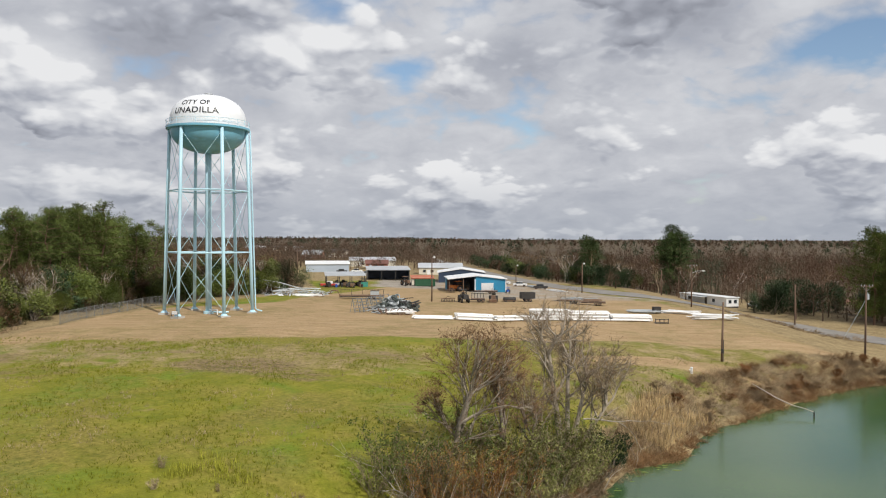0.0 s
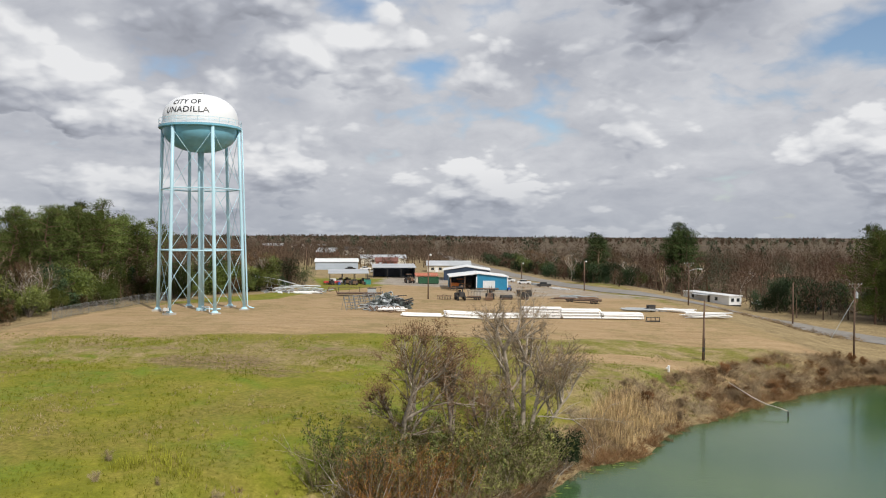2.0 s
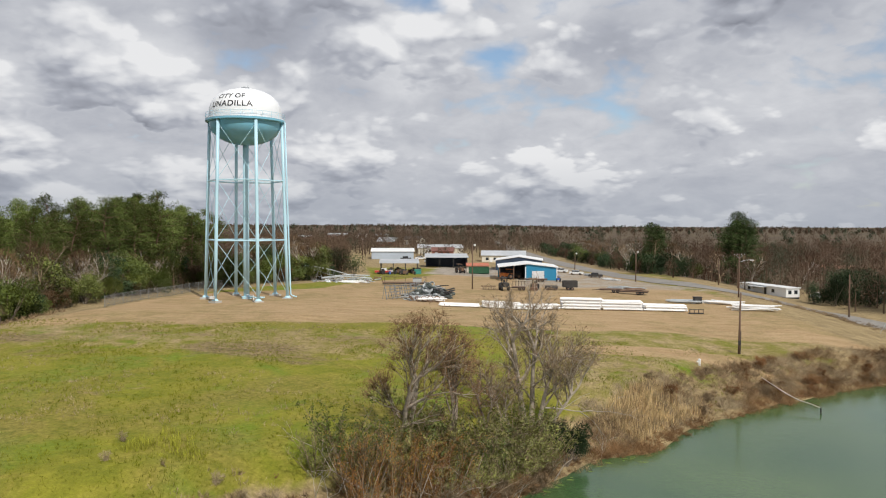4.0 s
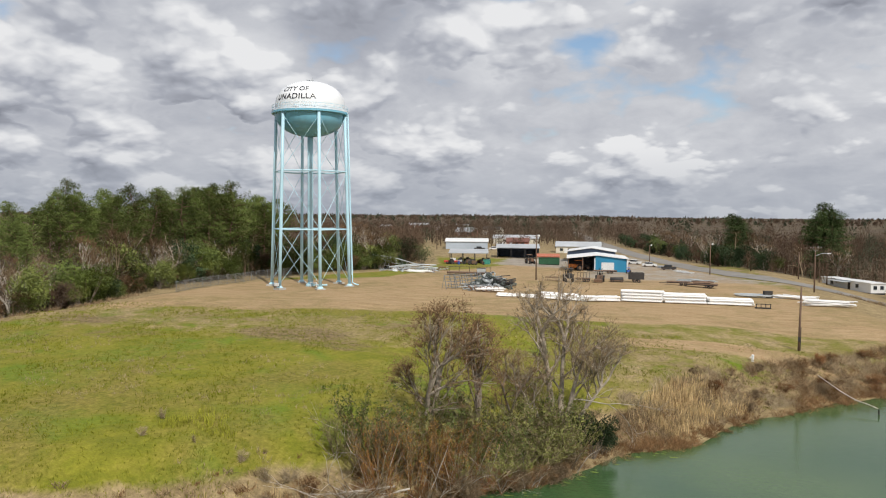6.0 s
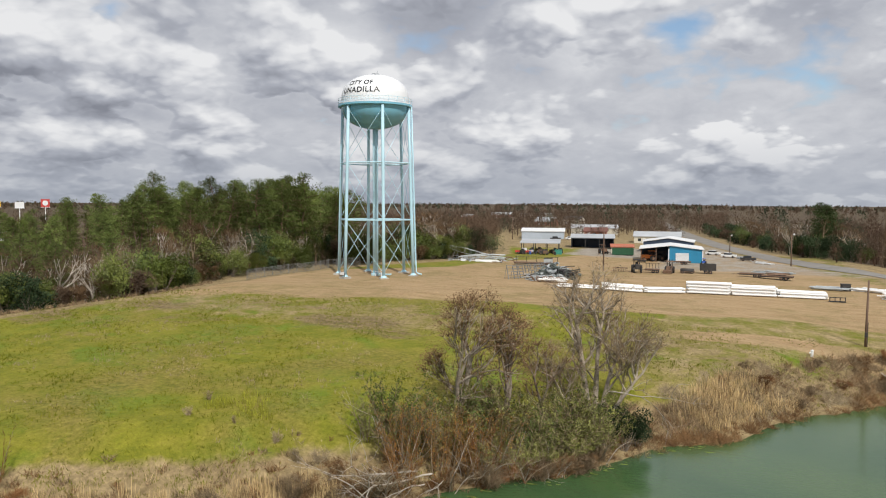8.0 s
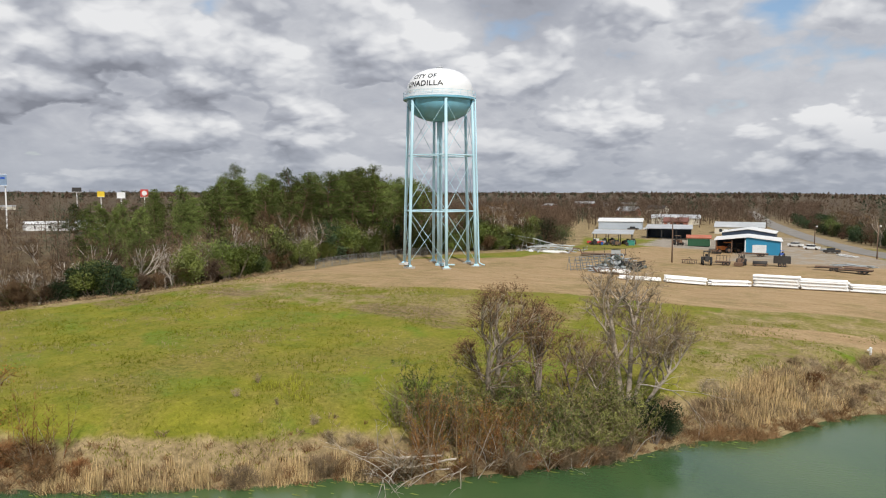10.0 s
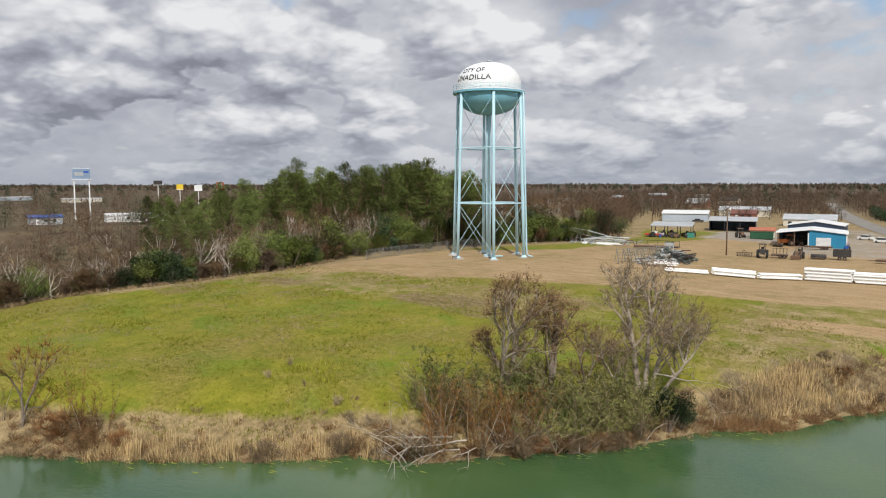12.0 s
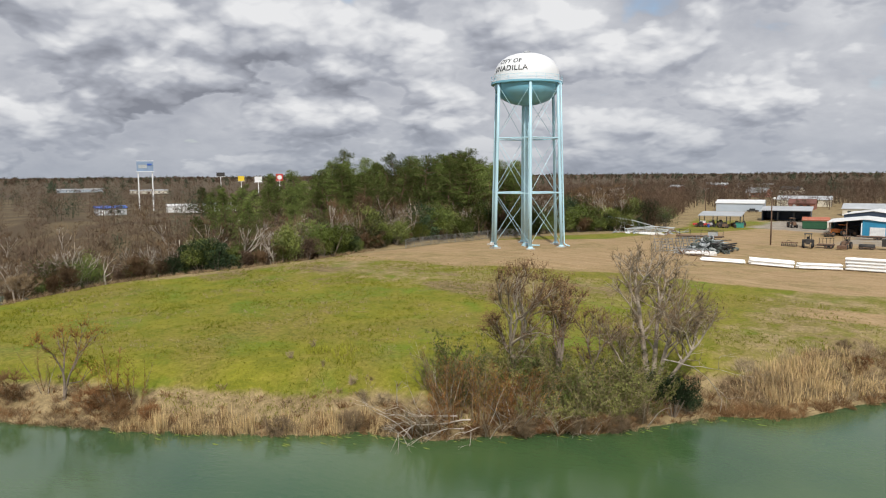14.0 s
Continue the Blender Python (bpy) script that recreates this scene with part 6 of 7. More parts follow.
def shore_point(x, off):
    s, slope = shore_at(x)
    k = math.sqrt(1 + slope * slope)
    return x - off * slope / k, s + off / k


def blade(g, r, x, y, h, w, lean):
    z = lz(x, y) - 0.05
    a = r.uniform(0, 6.283)
    s = Vector((math.cos(a), math.sin(a), 0)) * w / 2
    top = Vector((x + r.gauss(0, lean), y + r.gauss(0, lean), z + h))
    b = Vector((x, y, z))
    m = b.lerp(top, 0.55) + Vector((0, 0, 0.04 * h))
    k = len(g.v)
    g.v += [tuple(b - s), tuple(b + s), tuple(m + s * 0.8), tuple(m - s * 0.8), tuple(top)]
    g.f += [(k, k + 1, k + 2, k + 3), (k + 3, k + 2, k + 4)]


def build_reeds():
    r = random.Random(77)
    reeds, tall, scrub, red, pale = Geo(), Geo(), Geo(), Geo(), Geo()
    # standing reeds west of the thicket
    for _ in range(330):
        cx = r.uniform(-23.5, -1.5)
        if noise.noise(Vector((cx * 0.55, 1.7, 0))) < -0.12:
            continue
        x0, y0 = shore_point(cx, abs(r.gauss(0.9, 1.1)) + 0.15)
        h = r.uniform(0.6, 1.5)
        for _ in range(r.randint(8, 18)):
            blade(reeds, r, x0 + r.gauss(0, 0.3), y0 + r.gauss(0, 0.28), h * r.uniform(0.5, 1.1), 0.035, 0.22)
    for _ in range(30):
        cx = r.uniform(-22, -2)
        x0, y0 = shore_point(cx, r.uniform(0.3, 2.6))
        h = r.uniform(1.3, 2.0)
        for _ in range(22):
            blade(tall, r, x0 + r.gauss(0, 0.2), y0 + r.gauss(0, 0.2), h * r.uniform(0.7, 1.1), 0.045, 0.12)
    # pale tall grass on the east bank
    for _ in range(230):
        cx = r.gauss(29, 2.2)
        off = r.uniform(2.2, 7.0)
        x0, y0 = shore_point(cx, off)
        for _ in range(12):
            blade(tall, r, x0 + r.gauss(0, 0.3), y0 + r.gauss(0, 0.3), r.uniform(0.7, 1.6), 0.05, 0.25)
    # brown scrub along the whole bank
    def tuft(g, x, y, size, n, w):
        z = lz(x, y)
        for _ in range(n):
            a = r.uniform(0, 6.283)
            e = r.uniform(0.25, 1.0)
            d = Vector((math.cos(a) * (1 - e * 0.6), math.sin(a) * (1 - e * 0.6), e)).normalized()
            b = Vector((x + r.gauss(0, size * 0.25), y + r.gauss(0, size * 0.25), z - 0.05))
            top = b + d * size * r.uniform(0.5, 1.15)
            s = d.orthogonal().normalized() * w
            g.tri(b - s, b + s, top)
            m = b.lerp(top, 0.5)
            g.tri(m - s * 0.7, m + s * 0.7, m + (d + jitter(r, 0.7)).normalized() * size * 0.5)
    for _ in range(760):
        cx = r.uniform(20, 76)
        off = r.uniform(0.2, 9.5) if cx > 33 else r.uniform(0.2, 7)
        x, y = shore_point(cx, off)
        tuft(red if off < 2.2 or r.random() < 0.2 else scrub, x, y, r.uniform(0.6, 1.7) * (1.15 if cx > 40 else 0.85), 34, 0.03)
    for _ in range(520):
        cx = r.uniform(24, 76)
        x, y = shore_point(cx, r.uniform(1.5, 9.5))
        if noise.noise(Vector((x * 0.16, y * 0.16, 5))) < -0.02:
            continue
        tuft(pale, x, y, r.uniform(0.7, 1.5), 30, 0.022)
    for _ in range(900):
        cx = r.uniform(-60, 20)
        x, y = shore_point(cx, abs(r.gauss(0, 2.6)) + 0.05)
        tuft(red if r.random() < 0.5 else scrub, x, y, r.uniform(0.4, 1.0), 22, 0.025)
    for _ in range(300):
        y = r.uniform(20, 120)
        x = edge_x(y) + r.gauss(-1, 1.6)
        tuft(scrub, x, y, r.uniform(0.5, 1.1), 20, 0.03)
    # rough verge on the near side of the road
    for _ in range(150):
        u = r.random()
        x, y = 66 + 17 * u + r.gauss(0, 1.2), 178 - 30 * u + r.gauss(0, 1.2)
        tuft(scrub, x, y, r.uniform(0.4, 1.1), 26, 0.03)
    single("reeds", reeds, M["reed"], "dry tan reeds along the pond's edge", "reeds", kind="stuff")
    single("tall_dry_grass", tall, M["reed"], "tall pale dry grass on the pond bank", "grass", kind="stuff")
    single("bank_scrub", scrub, M["scrub"], "brown dry scrub covering the pond bank", "scrub", kind="stuff")
    single("pale_scrub", pale, M["weed"], "pale tan feathery weeds among the bank scrub", "scrub", kind="stuff")
    single("bank_brambles", red, M["bramble"], "reddish-brown brambles low along the water", "scrub", kind="stuff")


def build_grass():
    r = random.Random(99)
    g, w, ye = Geo(), Geo(), Geo()
    n = 0
    while n < 30000:
        y = 40 + 70 * r.random() ** 1.25
        x = r.uniform(-80, 62)
        if x < edge_x(y) + 1 or shore_off(x, y) < 2.0:
            continue
        n += 1
        c = float(noise.noise(Vector((x * 0.12, y * 0.12, 3))))
        if r.random() > 0.55 + 1.2 * c:
            continue
        for _ in range(4):
            blade(g, r, x + r.gauss(0, 0.12), y + r.gauss(0, 0.12), r.uniform(0.10, 0.26) * (1.2 + c), 0.045, 0.12)
    n = 0
    while n < 1000:
        y, x = r.uniform(44, 112), r.uniform(-75, 55)
        c = float(noise.noise(Vector((x * 0.07, y * 0.1, 9))))
        if x < edge_x(y) + 1 or shore_off(x, y) < 3.0 or c < 0.02:
            continue
        n += 1
        for _ in range(10):
            blade(w, r, x + r.gauss(0, 0.3), y + r.gauss(0, 0.25), r.uniform(0.15, 0.5), 0.035, 0.18)
    for cx, cy, k in ((-18.5, 56.5, 30), (-15.5, 57.0, 24), (-13.5, 55.0, 18), (-17.0, 59, 12)):
        for _ in range(k):
            x, y = cx + r.gauss(0, 0.9), cy + r.gauss(0, 0.8)
            for _ in range(9):
                blade(ye, r, x + r.gauss(0, 0.12), y + r.gauss(0, 0.12), r.uniform(0.3, 0.75), 0.05, 0.12)
    single("field_grass", g, M["grass"], "short green grass of the sloping field", "grass", kind="stuff")
    single("field_weeds", w, M["weed"], "patches of pale dry weeds in the field", "weeds", kind="stuff")
    single("yellow_weeds", ye, M["yellow"], "yellow-green flowering weeds in the field", "weeds", kind="stuff")


build_reeds()
build_grass()
FIELD_BUSH = [bare_tree_meshes(700 + i, 1.9, 2, 0.02, 0.4, stems=5, per_end=5, twig_mat="weed", wood_mat="weed", rise=0.2) for i in range(2)]
for x, y, s, k in ((-19.0, 53.0, 0.7, 0), (-20.0, 57.3, 0.8, 1), (-14.5, 53.2, 0.6, 0), (-10, 52.5, 0.8, 0), (-7.5, 51.5, 1.1, 0), (-6.0, 52.6, 1.1, 1)):
    plant("weed_bush", FIELD_BUSH[k], "small pale leafless bush in the field", "bush", x, y, x, s, "small bushes in the field", 0.05)
g = Geo()
ra = random.Random(5)
for i in range(70):
    cx = ra.uniform(-24, 24)
    x, y = shore_point(cx, ra.uniform(-0.5, 0.05) if i % 4 else ra.uniform(-2.2, -0.5))
    a, b = ra.uniform(0.15, 0.5), ra.uniform(0.02, 0.05)
    pts = [(x + math.cos(w) * a * ra.uniform(0.7, 1.2), y + math.sin(w) * (a * 0.2 + b) * ra.uniform(0.7, 1.2), WATER + 0.012) for w in (0, 1, 2, 3, 4, 5)]
    k = len(g.v)
    g.v += pts
    g.f.append(tuple(range(k, k + 6)))
single("floating_algae", g, M["algae"], "thin mats of green algae along the shore", "algae", kind="stuff")


# ---- poles and fences ----
def utility_pole(x, y, h, label, arms=1, lean=0.0, lamp=None, rz=0.0, guy=False):
    ob = thing("utility_pole", label, "utility pole", pose(x, y, lz(x, y), 0, lean, rz), "utility poles")
    part("pole", Geo().tube([(0, 0, -0.5), (0, 0, h * 0.5), (0, 0, h)], [0.17, 0.145, 0.11], 10), M["pole"], ob, smooth=True)
    for i in range(arms):
        z = h - 0.35 - 0.8 * i
        arm = part("crossarm", Geo().box(0, -0.16, z, 2.4, 0.1, 0.13), M["pole"], ob)
        for sx in (-1.05, -0.45, 0.45, 1.05):
            part("insulator", Geo().tube([(sx, -0.16, z + 0.13), (sx, -0.16, z + 0.34)], [0.06, 0.035], 7), M["grey_roof"], arm)
        part("brace", Geo().tube([(-0.7, -0.16, z), (0, -0.16, z - 0.7), (0.7, -0.16, z)], 0.025, 4), M["steel"], arm)
    if lamp == "arm":
        a = part("lamp_arm", Geo().tube([(0.05, 0, h - 1.9), (1.2, 0, h - 1.45), (2.5, 0, h - 1.35)], 0.05, 6), M["steel"], ob)
        part("lamp_head", Geo().box(2.75, 0, h - 1.5, 0.75, 0.3, 0.18), M["white_sheet"], a)
    if lamp == "top":
        a = part("lamp_arm", Geo().tube([(0, 0, h - 0.2), (0.5, -0.1, h + 0.05)], 0.04, 6), M["steel"], ob)
        part("lamp_head", Geo().lathe([(0.05, 0.35), (0.22, 0.25), (0.26, 0.0), (0.12, -0.15)], 12, (0.55, -0.1, h - 0.15)), M["white_sheet"], a)
    if guy:
        part("guy_wire", Geo().tube([(0, 0, h * 0.8), (-3.8, 0.4, h * 0.28)], 0.03, 4), M["steel"], ob)
        tr = part("transformer", Geo().tube([(0.32, 0, h - 2.4), (0.32, 0, h - 1.5)], 0.24, 12), M["grey_roof"], ob)
        part("bushing", Geo().tube([(0.32, 0, h - 1.5), (0.32, 0, h - 1.25)], 0.05, 6), M["grey_roof"], tr)
    return ob


p1 = utility_pole(42.2, 110.6, 8.7, "weathered wooden pole without crossarms near the pond", 0, 0.8)
part("meter_box", Geo().box(-0.02, -0.22, 1.3, 0.34, 0.2, 0.6), M["dark"], p1)
part("conduit", Geo().tube([(0.17, -0.05, 0), (0.17, -0.05, 3.2)], 0.05, 6), M["dark"], p1)
utility_pole(69.4, 122.0, 12.2, "tall wooden utility pole with crossarm and transformer", 1, 0, None, 12, True)
utility_pole(58.0, 173.0, 9.6, "wooden utility pole carrying a street lamp", 1, 0, "arm", 5)
utility_pole(78.5, 166.5, 9.0, "plain wooden utility pole beside the road", 0, 0, None)
utility_pole(-0.9, 178.3, 10.4, "wooden yard pole with a small lamp", 0, 0, "top")
utility_pole(27.8, 272.0, 6.2, "wooden pole with a white lamp beside the road", 0, 0, "top")
utility_pole(42.6, 224.6, 8.6, "wooden pole with a white lamp beside the road", 0, 0, "top")
utility_pole(64.6, 220.0, 7.2, "short wooden pole at the wood's edge", 0, 0, None)
utility_pole(-47.5, 212.0, 9.0, "plain wooden pole in front of the wood", 0, 0, None)
utility_pole(-58, 316, 9.5, "wooden utility pole by the warehouse", 1, 0, None)


def chain_fence(line, h=1.9):
    ob = thing("chain_link_fence", "galvanised chain-link fence along the edge of the wood", "fence")
    net = Geo()
    for (x0, y0), (x1, y1) in zip(line, line[1:]):
        L = math.hypot(x1 - x0, y1 - y0)
        n = max(1, round(L / 3.0))
        for i in range(n):
            a = Vector((x0 + (x1 - x0) * i / n, y0 + (y1 - y0) * i / n, 0))
            b = Vector((x0 + (x1 - x0) * (i + 1) / n, y0 + (y1 - y0) * (i + 1) / n, 0))
            a.z, b.z = lz(a.x, a.y), lz(b.x, b.y)
            part("post", Geo().tube([a + Vector((0, 0, -0.3)), a + Vector((0, 0, h + 0.08))], 0.045, 6), M["wire"], ob)
            part("rail", Geo().tube([a + Vector((0, 0, h)), b + Vector((0, 0, h))], 0.025, 5), M["wire"], ob)
            d = b - a
            k = 14
            for j in range(-8, k):
                for s in (1, -1):
                    u0, u1 = j / k, (j + 8) / k
                    z0, z1 = (0.05, h) if s == 1 else (h, 0.05)
                    c0, c1 = max(0, u0), min(1, u1)
                    if c1 <= c0:
                        continue
                    w0, w1 = (c0 - u0) / (u1 - u0), (c1 - u0) / (u1 - u0)
                    p, q = a + d * c0 + Vector((0, 0, z0 + (z1 - z0) * w0)), a + d * c1 + Vector((0, 0, z0 + (z1 - z0) * w1))
                    net.tube([p, q], 0.012, 3, False)
    part("mesh", net, M["wire"], ob)
    return ob


chain_fence([(-61.0, 124.5), (-60.0, 138), (-58.2, 152), (-55.5, 163)])

# ---- machinery in the yard ----
def wheels(ob, spots, r, w, rz=0.0):
    for x, y in spots:
        t = part("wheel", Geo().wheel(x, y, r, r, w, rz), M["tyre"], ob)
        part("rim", Geo().wheel(x, y, r, r * 0.55, w * 1.04, rz, 10), M["rust"], t)


def tractor(x, y, rz, paint, label, s=1.0):
    ob = thing("tractor", label, "tractor", Matrix.LocRotScale((x, y, lz(x, y)), Euler((0, 0, radians(rz))), (s, s, s)))
    part("body", Geo().box(0.9, 0, 0.75, 1.9, 0.8, 0.75).box(0.9, 0, 1.5, 1.6, 0.62, 0.15), paint, ob)
    part("cab", Geo().box(-0.6, 0, 0.9, 1.3, 1.3, 0.6), paint, ob)
    for sx, sy in ((-1.15, -0.55), (-1.15, 0.55), (0.0, -0.55), (0.0, 0.55)):
        part("roof_post", Geo().box(sx, sy, 1.5, 0.08, 0.08, 1.0), M["dark"], ob)
    part("roof", Geo().box(-0.6, 0, 2.5, 1.5, 1.4, 0.12), paint, ob)
    part("seat", Geo().box(-0.8, 0, 1.5, 0.5, 0.5, 0.5), M["dark"], ob)
    part("exhaust", Geo().tube([(1.2, 0.25, 1.6), (1.2, 0.25, 2.5)], 0.05, 6), M["dark"], ob)
    wheels(ob, ((-0.7, -0.85), (-0.7, 0.85)), 0.75, 0.42)
    wheels(ob, ((1.4, -0.7), (1.4, 0.7)), 0.48, 0.3)
    return ob


def loader(x, y, rz, paint, label):
    ob = tractor(x, y, rz, paint, label)
    arm = Geo()
    for sy in (-0.5, 0.5):
        arm.tube([(0.2, sy, 1.4), (1.8, sy, 1.5), (2.5, sy, 0.7)], 0.08, 5)
    part("loader_arm", arm, M["dark"], ob)
    part("bucket", Geo().box(2.8, 0, 0.25, 0.7, 1.8, 0.6, 0, 0, 12), M["rust"], ob)
    mast = Geo()
    for sy in (-0.3, 0.3):
        mast.box(-1.9, sy, 0.5, 0.12, 0.12, 2.6)
    part("mast", mast, M["dark"], ob)
    return ob


def flat_trailer(x, y, rz, L, w, label, stakes=True, neck=False, mat="rust", axle=0.72):
    ob = thing("flatbed_trailer", label, "trailer", pose(x, y, lz(x, y), 0, 0, rz), "flatbed trailers")
    deck = part("deck", Geo().box(0, 0, 0.72, L, w, 0.12), M[mat], ob)
    for sy in (-w / 2 + 0.15, w / 2 - 0.15):
        part("frame_rail", Geo().box(0, sy, 0.52, L, 0.12, 0.2), M["dark"], deck)
    n = int(L / 0.5)
    for i in range(n):
        part("plank", Geo().box(-L / 2 + (i + 0.5) * L / n, 0, 0.842, L / n - 0.04, w - 0.05, 0.05), M["pole"], deck)
    if stakes:
        for i in range(5):
            part("stake", Geo().box(-L / 2 + 0.2 + i * (L - 0.4) / 4, w / 2 - 0.1, 0.8, 0.09, 0.09, 1.2), M["dark"], ob)
        part("top_rail", Geo().box(0, w / 2 - 0.1, 2.0, L, 0.07, 0.08), M["dark"], ob)
    if neck:
        part("gooseneck", Geo().tube([(-L / 2, 0, 0.7), (-L / 2 - 0.5, 0, 1.9), (-L / 2 - 2.0, 0, 2.0), (-L / 2 - 2.4, 0, 1.2)], 0.16, 6), M["rust"], ob)
    else:
        part("tongue", Geo().tube([(-L / 2, -0.6, 0.6), (-L / 2 - 1.6, 0, 0.5), (-L / 2, 0.6, 0.6)], 0.06, 5), M["dark"], ob)
    a = L * (axle - 0.5)
    wheels(ob, [(a + dx, sy) for dx in (-0.45, 0.45) for sy in (-w / 2 - 0.1, w / 2 + 0.1)], 0.38, 0.24)
    return ob


def disc_harrow(x, y, rz, label, w=3.4):
    ob = thing("disc_harrow", label, "farm implement", pose(x, y, lz(x, y), 0, 0, rz))
    part("frame", Geo().box(0, 0, 0.75, w, 0.14, 0.14).box(0, 1.1, 0.75, w, 0.14, 0.14).box(-w / 3, 0.55, 0.75, 0.14, 1.2, 0.14).box(w / 3, 0.55, 0.75, 0.14, 1.2, 0.14), M["rust"], ob)
    disc = Geo().wheel(0, 0, 0, 0.34, 0.05, 90, 12).mesh("disc", M["dark"])
    for row in (0.0, 1.1):
        for i in range(9):
            d = part("disc", disc, None, ob)
            d.matrix_basis = pose(-w / 2 + 0.2 + i * (w - 0.4) / 8, row, 0.34)
    part("hitch", Geo().tube([(-0.7, 0, 0.8), (0, -0.6, 1.5), (0.7, 0, 0.8)], 0.06, 5), M["dark"], ob)
    return ob


def dump_trailer(x, y, rz, label):
    ob = thing("dump_trailer", label, "trailer", pose(x, y, lz(x, y), 0, 0, rz))
    b = Geo()
    b.box(0, 0, 0.75, 3.4, 2.0, 0.1)
    for sy in (-1.0, 1.0):
        b.box(0, sy, 0.75, 3.4, 0.08, 1.5)
    for sx in (-1.7, 1.7):
        b.box(sx, 0, 0.75, 0.08, 2.0, 1.5)
    body = part("body", b, M["dark"], ob)
    for i in range(5):
        part("rib", Geo().box(-1.5 + i * 0.75, -1.08, 0.8, 0.1, 0.08, 1.4), M["dark"], body)
    wheels(ob, ((0.5, -1.05), (0.5, 1.05), (-0.45, -1.05), (-0.45, 1.05)), 0.4, 0.25)
    return ob


def roller(x, y, rz, label):
    ob = thing("flat_tank", label, "farm implement", pose(x, y, lz(x, y), 0, 0, rz))
    part("drum", Geo().tube([(-1.5, 0, 0.62), (-1.45, 0, 0.62), (1.45, 0, 0.62), (1.5, 0, 0.62)], [0.4, 0.5, 0.5, 0.4], 16), M["dark"], ob, smooth=True)
    part("frame", Geo().box(0, -0.6, 0.3, 3.3, 0.12, 0.15).box(0, 0.6, 0.3, 3.3, 0.12, 0.15), M["rust"], ob)
    wheels(ob, ((-1.0, -0.75), (1.0, -0.75)), 0.3, 0.2)
    return ob


disc_harrow(2.9, 178.3, 5, "rusty disc harrow parked in the dirt yard")
tractor(6.6, 178.8, -80, M["dark"], "black tractor with a canopy parked in the yard", 1.15)
flat_trailer(9.9, 180.0, 2, 3.2, 1.8, "small rusty stake trailer in the yard", True)
loader(13.6, 180.8, -95, M["rust"], "rusty front loader with a mast in the yard")
roller(17.5, 181.5, 3, "dark cylindrical tank on a frame in the yard")
dump_trailer(21.9, 182.8, 4, "black high-sided dump trailer in the yard")
flat_trailer(31.0, 178.5, -4, 5.0, 2.0, "low rusty flatbed trailer near the pipes", False)
flat_trailer(36.0, 176.0, -12, 6.2, 2.2, "long rusty flatbed trailer with scrap iron", False, False, "rust")
loose_pipes(36.0, 176.2, -12, 10, 4.0, 0.7, M["rust"], "rusty scrap iron loaded on a trailer", pile=0.4, seed=12).location.z += 0.9
flat_trailer(-17.5, 181.5, 4, 10.5, 2.4, "long gooseneck flatbed trailer with stake posts", True, True, "rust")
part_box = thing("steel_tool_box", "grey steel box on the gooseneck trailer", "box", pose(-14.5, 181.6, lz(-14.5, 181.6) + 0.9))
part("body", Geo().box(0, 0, 0, 2.0, 1.0, 1.0), M["steel"], part_box)
part("lid", Geo().box(0, 0, 1.0, 2.1, 1.1, 0.1), M["dark"], part_box)
tractor(5.6, 224.5, 200, M["orange"], "orange tractor under the open bay", 1.15)
tractor(8.6, 226.5, 170, M["dark"], "dark tractor under the open bay", 1.0)
disc_harrow(4.0, 219.0, 0, "rusty implement in front of the open bay", 2.6)
flat_trailer(14.0, 216.8, -2, 6.5, 1.8, "low trailer in front of the blue workshop", False)
tractor(20.4, 219.3, -100, M["blue"], "small blue utility vehicle by the workshop", 0.62)
tractor(-10.0, 244.0, -60, M["rust"], "dark red tractor beside the dumpster", 1.1)


def dumpster(x, y, rz):
    ob = thing("dumpster", "large green roll-off dumpster on gravel", "dumpster", pose(x, y, lz(x, y), 0, 0, rz))
    b = Geo()
    b.box(0, 0, 0.2, 6.4, 2.4, 0.1)
    for sy in (-1.2, 1.2):
        b.box(0, sy, 0.2, 6.4, 0.1, 2.0)
    for sx in (-3.2, 3.2):
        b.box(sx, 0, 0.2, 0.1, 2.4, 2.0)
    body = part("body", b, M["green"], ob)
    for i in range(9):
        part("rib", Geo().box(-3.0 + i * 0.75, -1.29, 0.2, 0.12, 0.1, 1.9), M["green"], body)
    part("top_rail", Geo().box(0, -1.26, 2.1, 6.5, 0.14, 0.14), M["green"], body)
    for sy in (-0.8, 0.8):
        part("skid", Geo().box(0, sy, 0, 6.2, 0.2, 0.22), M["dark"], ob)


dumpster(-4.0, 244.2, 8)
cab = thing("storage_shed", "small cream shed with an orange-red roof", "shed", pose(-5.0, 251.5, lz(-5, 251), 0, 0, 8))
part("wall", Geo().box(0, 0, 0, 7.0, 3.0, 2.5), M["cream"], cab)
part("roof", Geo().box(0, -0.2, 2.5, 7.6, 3.6, 0.25, 0, 12), M["clay"], cab, "orange-red metal roof")
part("door", Geo().box(-1.5, -1.55, 0, 1.0, 0.1, 2.0), M["white_sheet"], cab)

